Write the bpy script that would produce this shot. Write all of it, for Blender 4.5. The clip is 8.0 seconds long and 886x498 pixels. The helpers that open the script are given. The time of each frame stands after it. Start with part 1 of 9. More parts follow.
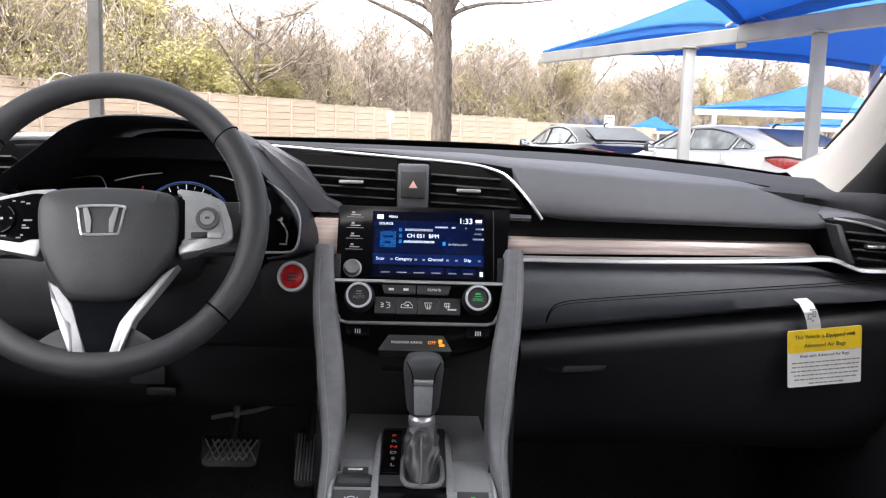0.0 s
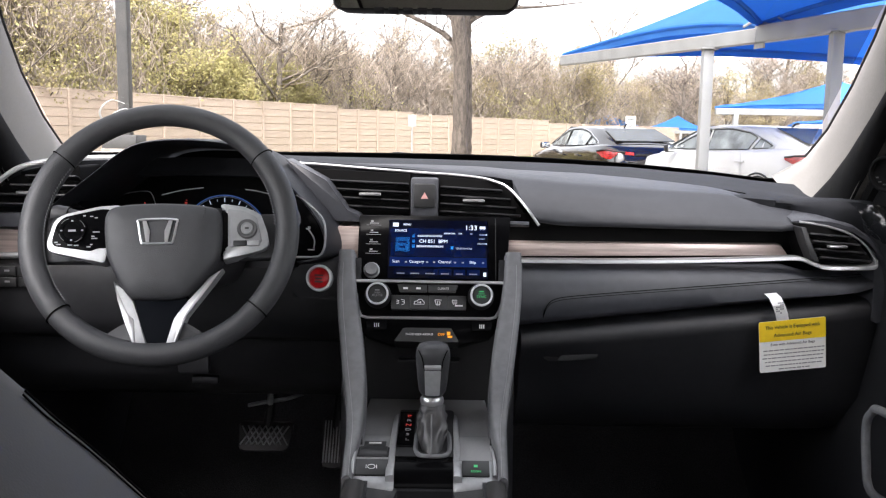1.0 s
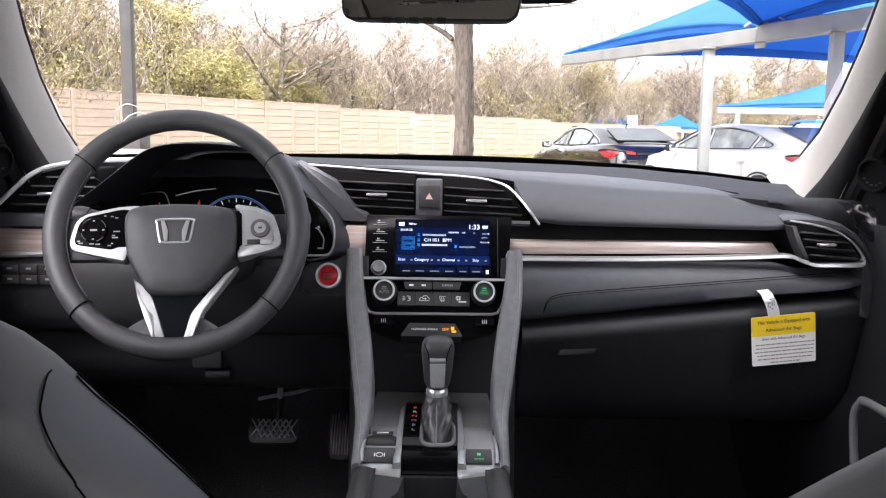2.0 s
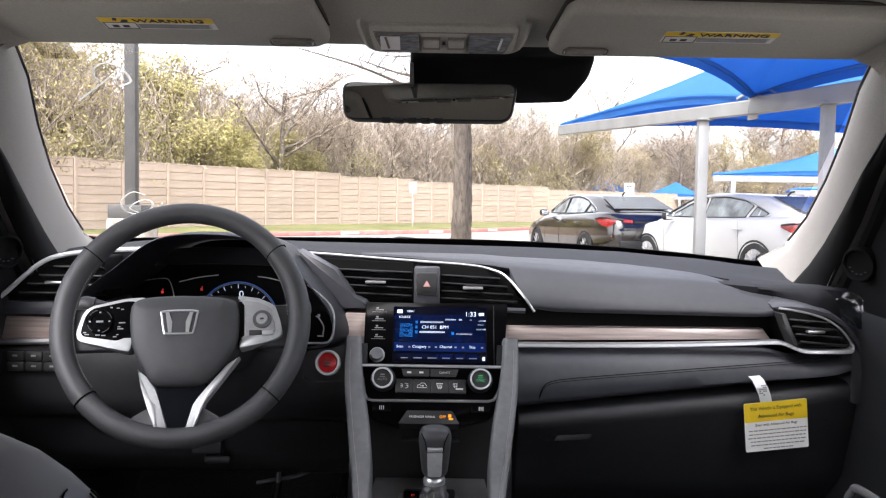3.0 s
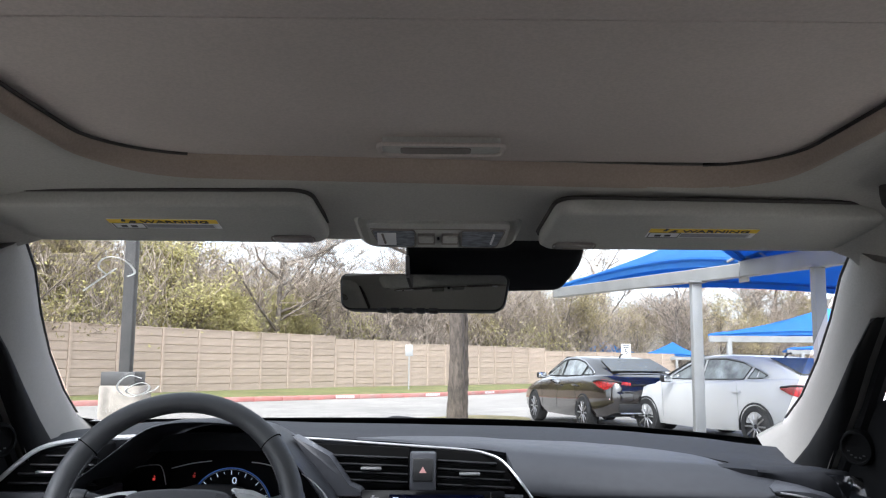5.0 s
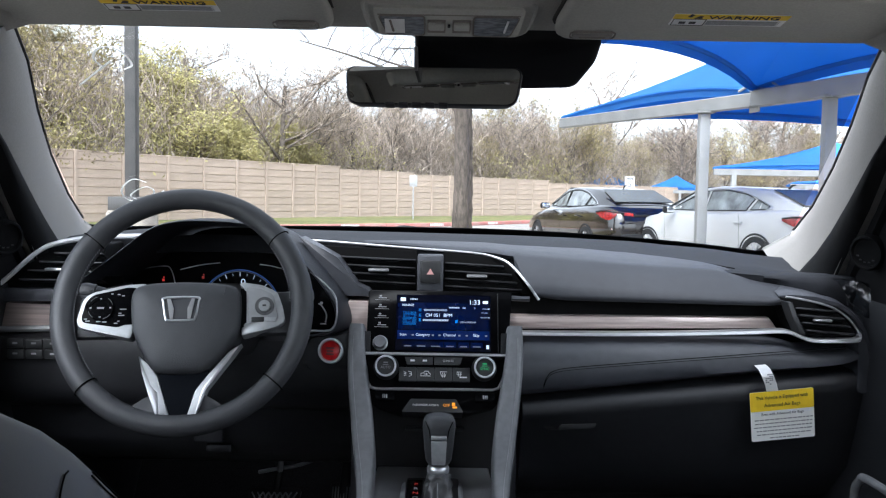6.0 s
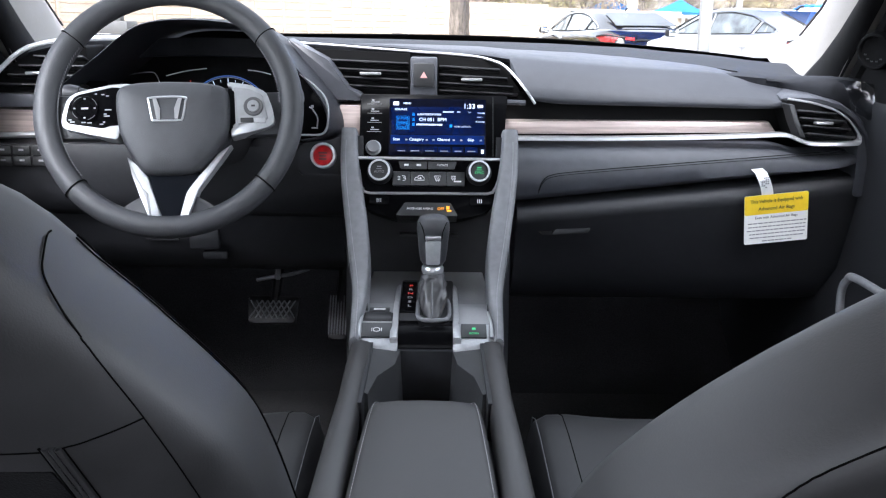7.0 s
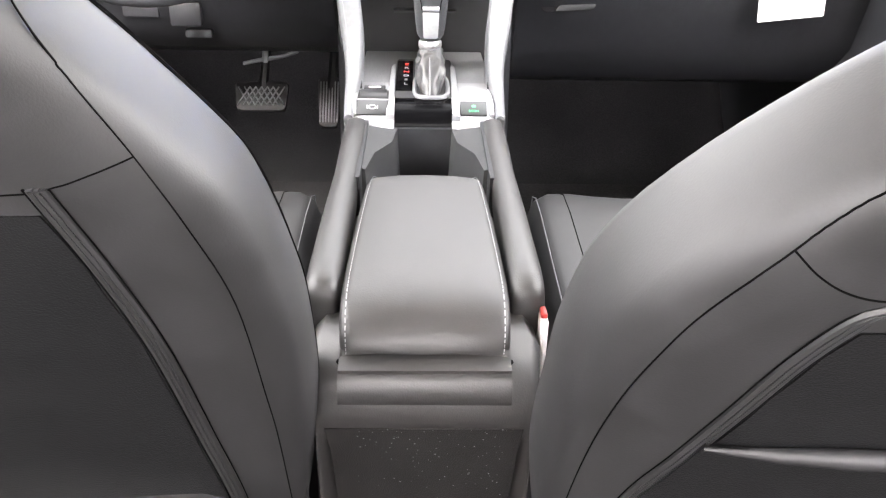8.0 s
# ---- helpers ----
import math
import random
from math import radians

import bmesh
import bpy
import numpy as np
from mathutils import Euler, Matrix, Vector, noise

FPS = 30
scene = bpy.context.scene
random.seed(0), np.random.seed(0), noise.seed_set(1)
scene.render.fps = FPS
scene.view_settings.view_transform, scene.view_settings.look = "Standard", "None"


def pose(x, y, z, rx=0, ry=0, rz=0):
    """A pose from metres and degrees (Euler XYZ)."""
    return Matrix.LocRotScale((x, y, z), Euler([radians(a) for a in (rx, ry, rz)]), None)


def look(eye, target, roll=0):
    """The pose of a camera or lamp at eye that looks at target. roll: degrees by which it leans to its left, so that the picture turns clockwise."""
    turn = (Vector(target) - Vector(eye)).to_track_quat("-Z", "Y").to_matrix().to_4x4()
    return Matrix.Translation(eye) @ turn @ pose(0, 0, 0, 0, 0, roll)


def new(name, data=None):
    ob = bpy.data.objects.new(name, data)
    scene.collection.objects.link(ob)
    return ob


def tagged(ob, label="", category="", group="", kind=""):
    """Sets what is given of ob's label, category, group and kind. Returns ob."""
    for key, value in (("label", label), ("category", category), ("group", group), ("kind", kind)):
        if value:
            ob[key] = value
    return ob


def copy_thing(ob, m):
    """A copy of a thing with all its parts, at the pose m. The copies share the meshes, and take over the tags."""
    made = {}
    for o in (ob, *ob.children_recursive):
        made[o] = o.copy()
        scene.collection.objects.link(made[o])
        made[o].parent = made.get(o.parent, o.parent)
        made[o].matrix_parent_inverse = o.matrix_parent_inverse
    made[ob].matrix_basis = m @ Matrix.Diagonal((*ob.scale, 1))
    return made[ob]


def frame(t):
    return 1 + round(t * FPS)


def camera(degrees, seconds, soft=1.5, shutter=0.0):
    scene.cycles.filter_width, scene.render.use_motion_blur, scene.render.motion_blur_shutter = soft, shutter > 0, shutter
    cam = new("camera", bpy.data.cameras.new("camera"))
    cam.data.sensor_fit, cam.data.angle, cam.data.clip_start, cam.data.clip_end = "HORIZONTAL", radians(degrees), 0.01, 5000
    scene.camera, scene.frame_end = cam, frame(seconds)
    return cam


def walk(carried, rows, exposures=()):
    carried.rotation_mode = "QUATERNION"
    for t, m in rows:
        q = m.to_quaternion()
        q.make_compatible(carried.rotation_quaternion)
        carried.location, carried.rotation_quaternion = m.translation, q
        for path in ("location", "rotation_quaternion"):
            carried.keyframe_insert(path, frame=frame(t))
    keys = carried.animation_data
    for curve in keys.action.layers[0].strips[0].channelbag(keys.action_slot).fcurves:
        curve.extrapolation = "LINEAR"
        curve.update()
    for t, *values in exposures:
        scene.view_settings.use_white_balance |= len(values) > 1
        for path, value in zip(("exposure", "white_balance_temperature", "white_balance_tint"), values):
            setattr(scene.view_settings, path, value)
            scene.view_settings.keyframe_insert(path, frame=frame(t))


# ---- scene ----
cam = camera(54.0, 8.0, soft=1.2)
PATH = [
    (0, (-0.008, -0.009, 1.066), (0.059, 1.973, 0.807), 1.8),
    (0.5, (0.016, -0.108, 1.077), (0.029, 1.876, 0.823), 1.0),
    (1, (0.011, -0.174, 1.09), (0.024, 1.81, 0.835), 1.0),
    (2.5, (0.007, -0.244, 1.102), (0.014, 1.74, 0.845), 0.9),
    (3, (0.009, -0.262, 1.136), (0.018, 1.736, 1.03), 0.9),
    (3.5, (0.01, -0.273, 1.166), (0.029, 1.725, 1.264), 0.5),
    (4, (0.012, -0.284, 1.177), (0.032, 1.698, 1.445), 0.4),
    (4.2, (0.012, -0.291, 1.184), (0.029, 1.684, 1.497), 0.4),
    (5.3, (0.006, -0.277, 1.164), (0.016, 1.715, 1.346), 0.6),
    (5.5, (0.003, -0.265, 1.153), (0.01, 1.733, 1.236), 0.8),
    (6, (0.003, -0.249, 1.125), (0.012, 1.747, 1.004), 1.0),
    (6.5, (0.005, -0.242, 1.103), (0.022, 1.735, 0.804), 0.9),
    (7, (0.008, -0.236, 1.079), (0.03, 1.7, 0.576), 0.8),
    (7.5, (0.001, -0.224, 1.048), (0.041, 1.632, 0.305), 1.0),
    (8, (-0.005, -0.211, 1.029), (0.048, 1.566, 0.113), 1.2),
]
EXPOSURES = [(0.0, 3.25, 6600, 18), (1.0, 3.15, 6600, 18), (2.5, 3.45, 6550, 20), (3.5, 2.75, 6500, 18), (4.0, 2.70, 6550, 20), (5.5, 2.73, 5850, 12), (6.5, 3.06, 5950, 14), (7.0, 3.84, 6000, 16), (7.5, 5.15, 6200, 22), (8.0, 5.98, 7000, 18)]
walk(cam, [(t, look(eye, target, roll)) for t, eye, target, roll in PATH], EXPOSURES)

# ---- world and light: a bright overcast day ----
world = bpy.data.worlds.new("overcast_sky")
scene.world = world
world.use_nodes = True
wn, wl = world.node_tree.nodes, world.node_tree.links
wn.clear()
sky = wn.new("ShaderNodeTexSky")
sky.sky_type, sky.sun_disc = "NISHITA", False
sky.sun_elevation, sky.sun_rotation = radians(50), radians(200)
sky.air_density, sky.dust_density = 1.0, 3.0
hs = wn.new("ShaderNodeHueSaturation")
hs.inputs["Saturation"].default_value = 0.15
bg = wn.new("ShaderNodeBackground")
bg.inputs["Strength"].default_value = 0.15
wo = wn.new("ShaderNodeOutputWorld")
wl.new(sky.outputs[0], hs.inputs["Color"])
wl.new(hs.outputs[0], bg.inputs["Color"])
wl.new(bg.outputs[0], wo.inputs["Surface"])
sun_data = bpy.data.lights.new("sun", "SUN")
sun_data.energy, sun_data.angle, sun_data.color = 1.0, radians(25), (1.0, 0.97, 0.92)
sun = new("sun", sun_data)
sun.matrix_world = look((0, 0, 20), (0.27 * 20, 0.74 * 20, 20 - 1.19 * 20))


# ---- materials ----
def mat(name, color, rough=0.5, metal=0.0, second=None, scale=40.0, amount=0.5, bump=0.0, bump_scale=400.0,
        coat=0.0, spec=0.5, emit=0.0, stretch=(1, 1, 1), rand=0.0, island=0.0, blotch=0.0, blotch_scale=3.0, rough_var=0.0):
    """A procedural surface: two-scale colour variation, optional grain relief."""
    m = bpy.data.materials.new(name)
    m.use_nodes = True
    n, l = m.node_tree.nodes, m.node_tree.links
    p = n["Principled BSDF"]
    p.inputs["Roughness"].default_value, p.inputs["Metallic"].default_value = rough, metal
    p.inputs["Coat Weight"].default_value, p.inputs["Specular IOR Level"].default_value = coat, spec
    p.inputs["Coat Roughness"].default_value = 0.05
    tc, mp = n.new("ShaderNodeTexCoord"), n.new("ShaderNodeMapping")
    mp.inputs["Scale"].default_value = stretch
    l.new(tc.outputs["Object"], mp.inputs["Vector"])
    c2 = second or tuple(c * 0.8 for c in color)
    nz = n.new("ShaderNodeTexNoise")
    nz.inputs["Scale"].default_value, nz.inputs["Detail"].default_value = scale, 6
    l.new(mp.outputs[0], nz.inputs["Vector"])
    ramp = n.new("ShaderNodeValToRGB")
    ramp.color_ramp.elements[0].position, ramp.color_ramp.elements[1].position = 0.5 - 0.25 * amount, 0.5 + 0.25 * amount
    ramp.color_ramp.elements[0].color, ramp.color_ramp.elements[1].color = (*c2, 1), (*color, 1)
    l.new(nz.outputs["Fac"], ramp.inputs["Fac"])
    out = ramp.outputs["Color"]
    if blotch:
        nb = n.new("ShaderNodeTexNoise")
        nb.inputs["Scale"].default_value, nb.inputs["Detail"].default_value = blotch_scale, 4
        l.new(tc.outputs["Object"], nb.inputs["Vector"])
        mr = n.new("ShaderNodeMapRange")
        mr.inputs["From Min"].default_value, mr.inputs["From Max"].default_value = 0.3, 0.7
        mr.inputs["To Min"].default_value, mr.inputs["To Max"].default_value = 1 - blotch, 1 + blotch
        l.new(nb.outputs["Fac"], mr.inputs["Value"])
        mx = n.new("ShaderNodeMix")
        mx.data_type, mx.blend_type = "RGBA", "MULTIPLY"
        mx.inputs["Factor"].default_value = 1
        l.new(out, mx.inputs["A"])
        l.new(mr.outputs[0], mx.inputs["B"])
        out = mx.outputs["Result"]
    if rand:
        oi = n.new("ShaderNodeObjectInfo")
        mr2 = n.new("ShaderNodeMapRange")
        mr2.inputs["To Min"].default_value, mr2.inputs["To Max"].default_value = 1 - rand, 1 + rand
        l.new(oi.outputs["Random"], mr2.inputs["Value"])
        mx2 = n.new("ShaderNodeMix")
        mx2.data_type, mx2.blend_type = "RGBA", "MULTIPLY"
        mx2.inputs["Factor"].default_value = 1
        l.new(out, mx2.inputs["A"])
        l.new(mr2.outputs[0], mx2.inputs["B"])
        out = mx2.outputs["Result"]
    if island:
        ge = n.new("ShaderNodeNewGeometry")
        mr4 = n.new("ShaderNodeMapRange")
        mr4.inputs["To Min"].default_value, mr4.inputs["To Max"].default_value = 1 - island, 1 + island
        l.new(ge.outputs["Random Per Island"], mr4.inputs["Value"])
        mx3 = n.new("ShaderNodeMix")
        mx3.data_type, mx3.blend_type = "RGBA", "MULTIPLY"
        mx3.inputs["Factor"].default_value = 1
        l.new(out, mx3.inputs["A"])
        l.new(mr4.outputs[0], mx3.inputs["B"])
        out = mx3.outputs["Result"]
    l.new(out, p.inputs["Base Color"])
    if rough_var:
        mr3 = n.new("ShaderNodeMapRange")
        mr3.inputs["To Min"].default_value, mr3.inputs["To Max"].default_value = rough - rough_var, rough + rough_var
        l.new(nz.outputs["Fac"], mr3.inputs["Value"])
        l.new(mr3.outputs[0], p.inputs["Roughness"])
    if bump:
        nb2 = n.new("ShaderNodeTexNoise")
        nb2.inputs["Scale"].default_value, nb2.inputs["Detail"].default_value = bump_scale, 3
        l.new(mp.outputs[0], nb2.inputs["Vector"])
        bp = n.new("ShaderNodeBump")
        bp.inputs["Strength"].default_value, bp.inputs["Distance"].default_value = bump, 0.002
        l.new(nb2.outputs["Fac"], bp.inputs["Height"])
        l.new(bp.outputs[0], p.inputs["Normal"])
    if emit:
        l.new(out, p.inputs["Emission Color"])
        p.inputs["Emission Strength"].default_value = emit
    return m


def glass_mat(name, tint, gloss=1.0, rough=0.0):
    """Thin pane: clear through, with a Fresnel gloss."""
    m = bpy.data.materials.new(name)
    m.use_nodes = True
    n, l = m.node_tree.nodes, m.node_tree.links
    n.clear()
    tr, gl, mx, lw, pw, mr, o = (n.new("ShaderNodeBsdfTransparent"), n.new("ShaderNodeBsdfGlossy"), n.new("ShaderNodeMixShader"), n.new("ShaderNodeLayerWeight"),
                                 n.new("ShaderNodeMath"), n.new("ShaderNodeMapRange"), n.new("ShaderNodeOutputMaterial"))
    tr.inputs["Color"].default_value = (*tint, 1)
    gl.inputs["Roughness"].default_value = rough
    lw.inputs["Blend"].default_value = 0.5
    pw.operation = "POWER"
    pw.inputs[1].default_value = 4.0
    mr.inputs["To Min"].default_value, mr.inputs["To Max"].default_value = 0.02 * gloss, 0.5 * gloss
    l.new(lw.outputs["Facing"], pw.inputs[0])
    l.new(pw.outputs[0], mr.inputs["Value"])
    l.new(mr.outputs[0], mx.inputs[0])
    l.new(tr.outputs[0], mx.inputs[1])
    l.new(gl.outputs[0], mx.inputs[2])
    l.new(mx.outputs[0], o.inputs["Surface"])
    return m


M_DASH = mat("soft_black_plastic", (0.054, 0.0575, 0.067), 0.44, spec=0.55, second=(0.047, 0.050, 0.0585), scale=60, bump=0.25, bump_scale=900, blotch=0.08, blotch_scale=6, rough_var=0.08)
M_PAD = mat("soft_grey_black_pad", (0.034, 0.0365, 0.043), 0.50, spec=0.42, second=(0.029, 0.031, 0.037), scale=60, bump=0.25, bump_scale=900, blotch=0.08, blotch_scale=6, rough_var=0.08)
M_REAR = mat("dark_console_back_plastic", (0.014, 0.0130, 0.0126), 0.55, spec=0.35, second=(0.010, 0.0094, 0.0091), scale=80, bump=0.3, bump_scale=900, blotch=0.35, blotch_scale=25, rough_var=0.1)
M_BOOT = mat("shiny_boot_leather", (0.060, 0.060, 0.062), 0.34, spec=0.6, second=(0.048, 0.048, 0.050), scale=60, bump=0.2, bump_scale=800, rough_var=0.08)
M_DASH_LOW = mat("hard_black_plastic", (0.017, 0.018, 0.0205), 0.44, second=(0.013, 0.0138, 0.016), scale=80, bump=0.3, bump_scale=1100, blotch=0.1, rough_var=0.06)
M_DECK = mat("dark_deck_plastic", (0.0165, 0.0178, 0.0215), 0.72, spec=0.18, second=(0.013, 0.0142, 0.0172), scale=60, bump=0.25, bump_scale=900, blotch=0.08, blotch_scale=6, rough_var=0.08)
M_RAIL = mat("grey_console_plastic", (0.185, 0.188, 0.198), 0.42, second=(0.158, 0.161, 0.169), scale=90, bump=0.15, bump_scale=1200, blotch=0.06, rough_var=0.06)
M_PLATE = mat("grained_console_top", (0.28, 0.283, 0.287), 0.5, second=(0.225, 0.228, 0.231), scale=30, bump=0.3, bump_scale=260, stretch=(1, 0.3, 1), rough_var=0.1)
M_LEATHER = mat("black_leather", (0.0185, 0.0180, 0.0188), 0.57, second=(0.0125, 0.0121, 0.0125), spec=0.75, scale=30, bump=0.07, bump_scale=700, blotch=0.12, blotch_scale=5, rough_var=0.06)
M_ARM = mat("black_grained_armrest_leather", (0.0205, 0.0188, 0.0182), 0.54, spec=0.92, second=(0.0138, 0.0126, 0.0122), scale=30, bump=0.10, bump_scale=650, blotch=0.08, blotch_scale=6, rough_var=0.06)
# darker copy of the leather: the seat back's shade is in its colour
M_LEATHER_DK = mat("black_leather_back_shaded", (0.0068, 0.0069, 0.0074), 0.5, spec=0.38, second=(0.0054, 0.0055, 0.0060), scale=30, bump=0.35, bump_scale=800, blotch=0.12, blotch_scale=5, rough_var=0.08)
M_RIM = mat("wheel_leather", (0.039, 0.0405, 0.044), 0.5, spec=0.48, second=(0.033, 0.0345, 0.0375), scale=60, bump=0.3, bump_scale=1000, rough_var=0.08)
M_GLOSS = mat("piano_black", (0.004, 0.004, 0.0045), 0.12, second=(0.003, 0.003, 0.0035), scale=20, spec=0.03)
M_INSERT = mat("gloss_black_insert", (0.008, 0.009, 0.012), 0.16, second=(0.006, 0.007, 0.009), scale=20, spec=0.06)
M_DARKTRIM = mat("dark_grained_trim", (0.004, 0.004, 0.0044), 0.75, spec=0.12, second=(0.003, 0.003, 0.0033), scale=60, bump=0.2, bump_scale=900)
M_BLACK = mat("matt_black", (0.008, 0.008, 0.009), 0.6, second=(0.006, 0.006, 0.007), scale=50)
M_CHROME = mat("satin_chrome", (0.52, 0.53, 0.545), 0.30, 0.8, second=(0.54, 0.55, 0.56), scale=50, rough_var=0.05)
# barely metallic chrome, its reflected brightness put into the pale colour
M_BRIGHT = mat("chrome_with_pale_sheen", (0.72, 0.73, 0.75), 0.35, 0.15, second=(0.66, 0.67, 0.69), scale=120, rough_var=0.05)
M_SILVER = mat("silver_paint", (0.42, 0.43, 0.44), 0.36, 0.4, second=(0.37, 0.38, 0.39), scale=120, rough_var=0.06)
M_WOOD = mat("brown_metal_wood_trim", (0.80, 0.675, 0.625), 0.30, 0.30, second=(0.42, 0.33, 0.295), scale=9, amount=1.1, stretch=(1, 6, 26), coat=0.35, rough_var=0.06)
M_HEADLINER = mat("grey_headliner_fabric", (0.465, 0.450, 0.412), 0.95, second=(0.42, 0.405, 0.37), scale=350, bump=0.4, bump_scale=1500, spec=0.1, blotch=0.05, blotch_scale=4)
M_SHADE = mat("grey_sunshade_fabric", (0.62, 0.55, 0.50), 0.95, second=(0.56, 0.50, 0.455), scale=350, bump=0.4, bump_scale=1500, spec=0.1, blotch=0.05, blotch_scale=4)
# headliner fabric with the well's dim, warm light put into its colour
M_WELL = mat("well_fabric_with_dim_light", (0.40, 0.325, 0.27), 0.95, second=(0.355, 0.29, 0.24), scale=350, bump=0.4, bump_scale=1500, spec=0.1, blotch=0.06, blotch_scale=4)
M_PILLAR = mat("grey_pillar_plastic", (0.255, 0.243, 0.226), 0.75, second=(0.228, 0.218, 0.203), scale=300, bump=0.3, bump_scale=1200, spec=0.3, blotch=0.04)
M_CARPET = mat("black_carpet", (0.026, 0.026, 0.027), 0.95, second=(0.015, 0.015, 0.016), scale=300, bump=0.8, bump_scale=500, spec=0.1, blotch=0.2, blotch_scale=8)
M_STITCH = mat("pale_stitch_thread", (0.45, 0.45, 0.46), 0.8, second=(0.35, 0.35, 0.36), scale=300)
M_SEAM = mat("dark_seam", (0.003, 0.003, 0.003), 0.9, second=(0.002, 0.002, 0.002), scale=200, spec=0.03)
# glass behind the view; its tint is added to dim light from the rear
M_DIMGLASS = glass_mat("rear_glass", (0.66, 0.675, 0.68), 0.4)
M_SIDEGLASS = glass_mat("side_glass", (0.93, 0.95, 0.94), 0.3)
M_KEYRED = mat("red_key_plastic", (0.22, 0.02, 0.015), 0.45, second=(0.36, 0.025, 0.02), scale=90)
M_GLASS = glass_mat("windshield_glass", (0.72, 0.74, 0.737), 0.25)
M_MIRROR = mat("mirror", (0.75, 0.76, 0.76), 0.02, 1.0, second=(0.74, 0.75, 0.75), scale=2)
M_WHITE = mat("white_print", (0.78, 0.78, 0.78), 0.6, second=(0.72, 0.72, 0.72), scale=90)
M_INK = mat("black_print", (0.03, 0.03, 0.03), 0.6, second=(0.025, 0.025, 0.025), scale=90)
M_GREYINK = mat("grey_print", (0.30, 0.30, 0.31), 0.6, second=(0.26, 0.26, 0.27), scale=90)
M_YELLOW = mat("yellow_print", (0.90, 0.62, 0.02), 0.55, second=(0.85, 0.58, 0.02), scale=90)
M_BUTTON = mat("dark_grey_button", (0.026, 0.027, 0.028), 0.4, second=(0.022, 0.023, 0.024), scale=120, rough_var=0.05)
M_RED = mat("red_button", (0.27, 0.005, 0.006), 0.3, second=(0.09, 0.003, 0.004), scale=90, amount=0.8, emit=0.04)
M_PINK = mat("pale_red_print", (0.66, 0.36, 0.34), 0.5, second=(0.6, 0.33, 0.31), scale=90)
M_CARD = mat("white_card", (0.88, 0.88, 0.86), 0.6, second=(0.84, 0.84, 0.82), scale=60)
# recess shade is put into this darker grey; thin outlines use it too
M_RECESS = mat("shaded_recess_and_line_grey", (0.22, 0.195, 0.175), 0.95, second=(0.19, 0.17, 0.15), scale=300)
M_REDLED = mat("red_lamp", (0.7, 0.05, 0.04), 0.4, second=(0.65, 0.05, 0.04), emit=0.10)
M_ORANGE = mat("orange_lamp", (0.95, 0.33, 0.02), 0.4, second=(0.95, 0.33, 0.02), emit=0.10)
M_GREENLED = mat("green_lamp", (0.03, 0.35, 0.12), 0.4, second=(0.03, 0.35, 0.12), emit=0.1)
M_SCREEN = mat("display_dark_blue", (0.0008, 0.0020, 0.011), 0.12, second=(0.0006, 0.0008, 0.0025), scale=14, amount=1.2, emit=0.022)
M_SCR_BLUE = mat("display_blue", (0.003, 0.018, 0.11), 0.15, second=(0.002, 0.007, 0.045), scale=26, amount=0.9, emit=0.034)
M_SCR_CYAN = mat("display_light_blue", (0.02, 0.26, 0.75), 0.15, second=(0.01, 0.17, 0.55), scale=40, emit=0.12)
M_SCR_TEXT = mat("display_white", (0.62, 0.72, 0.85), 0.15, second=(0.6, 0.7, 0.82), emit=0.11)
M_GAUGE = mat("gauge_blue", (0.04, 0.10, 0.30), 0.3, second=(0.03, 0.08, 0.26), emit=0.07)
M_PEN = mat("white_grease_pen", (0.85, 0.85, 0.83), 0.7, second=(0.8, 0.8, 0.78), scale=90)
M_STICKER = glass_mat("pale_sticker", (0.80, 0.79, 0.74), 0.5, 0.4)
M_FILM = glass_mat("clear_film", (0.66, 0.68, 0.72), 5.0, 0.12)
M_DARKGREY = mat("dark_grey_overhead", (0.055, 0.05, 0.045), 0.9, second=(0.045, 0.04, 0.036), scale=90)
M_LINER = mat("grey_liner_plastic", (0.085, 0.086, 0.088), 0.5, second=(0.072, 0.073, 0.075), scale=90)
M_CUP = mat("dark_cup_liner", (0.034, 0.035, 0.036), 0.5, second=(0.028, 0.029, 0.030), scale=90, bump=0.2, bump_scale=900)
M_SLAT = mat("black_slat_plastic", (0.014, 0.0148, 0.0165), 0.4, second=(0.011, 0.0117, 0.013), scale=90)
# shade of hollows is put into this near-black; some black parts use it too
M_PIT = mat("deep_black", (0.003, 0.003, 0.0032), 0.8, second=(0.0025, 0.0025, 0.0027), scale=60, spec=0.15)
M_REDDIM = mat("dim_red_lamp", (0.5, 0.03, 0.02), 0.4, second=(0.45, 0.03, 0.02), emit=0.05)
M_PODGREY = mat("grey_pod_face", (0.29, 0.295, 0.30), 0.4, second=(0.26, 0.265, 0.27), scale=90)
# outdoors
M_LOT = mat("pale_concrete_lot", (0.29, 0.268, 0.245), 0.9, second=(0.23, 0.212, 0.195), scale=1.5, bump=0.3, bump_scale=60, blotch=0.15, blotch_scale=0.25)
M_GRASS = mat("winter_grass", (0.085, 0.115, 0.025), 0.9, second=(0.19, 0.16, 0.065), scale=2.5, amount=0.9, bump=0.6, bump_scale=30, blotch=0.25, blotch_scale=0.5)
M_STRAW = mat("dry_straw_grass", (0.25, 0.195, 0.105), 0.95, second=(0.13, 0.125, 0.045), scale=6, amount=0.9, bump=0.7, bump_scale=40, blotch=0.25, blotch_scale=1.2)
M_KERB = mat("concrete_kerb", (0.45, 0.43, 0.40), 0.9, second=(0.36, 0.34, 0.32), scale=4, bump=0.3, bump_scale=60)
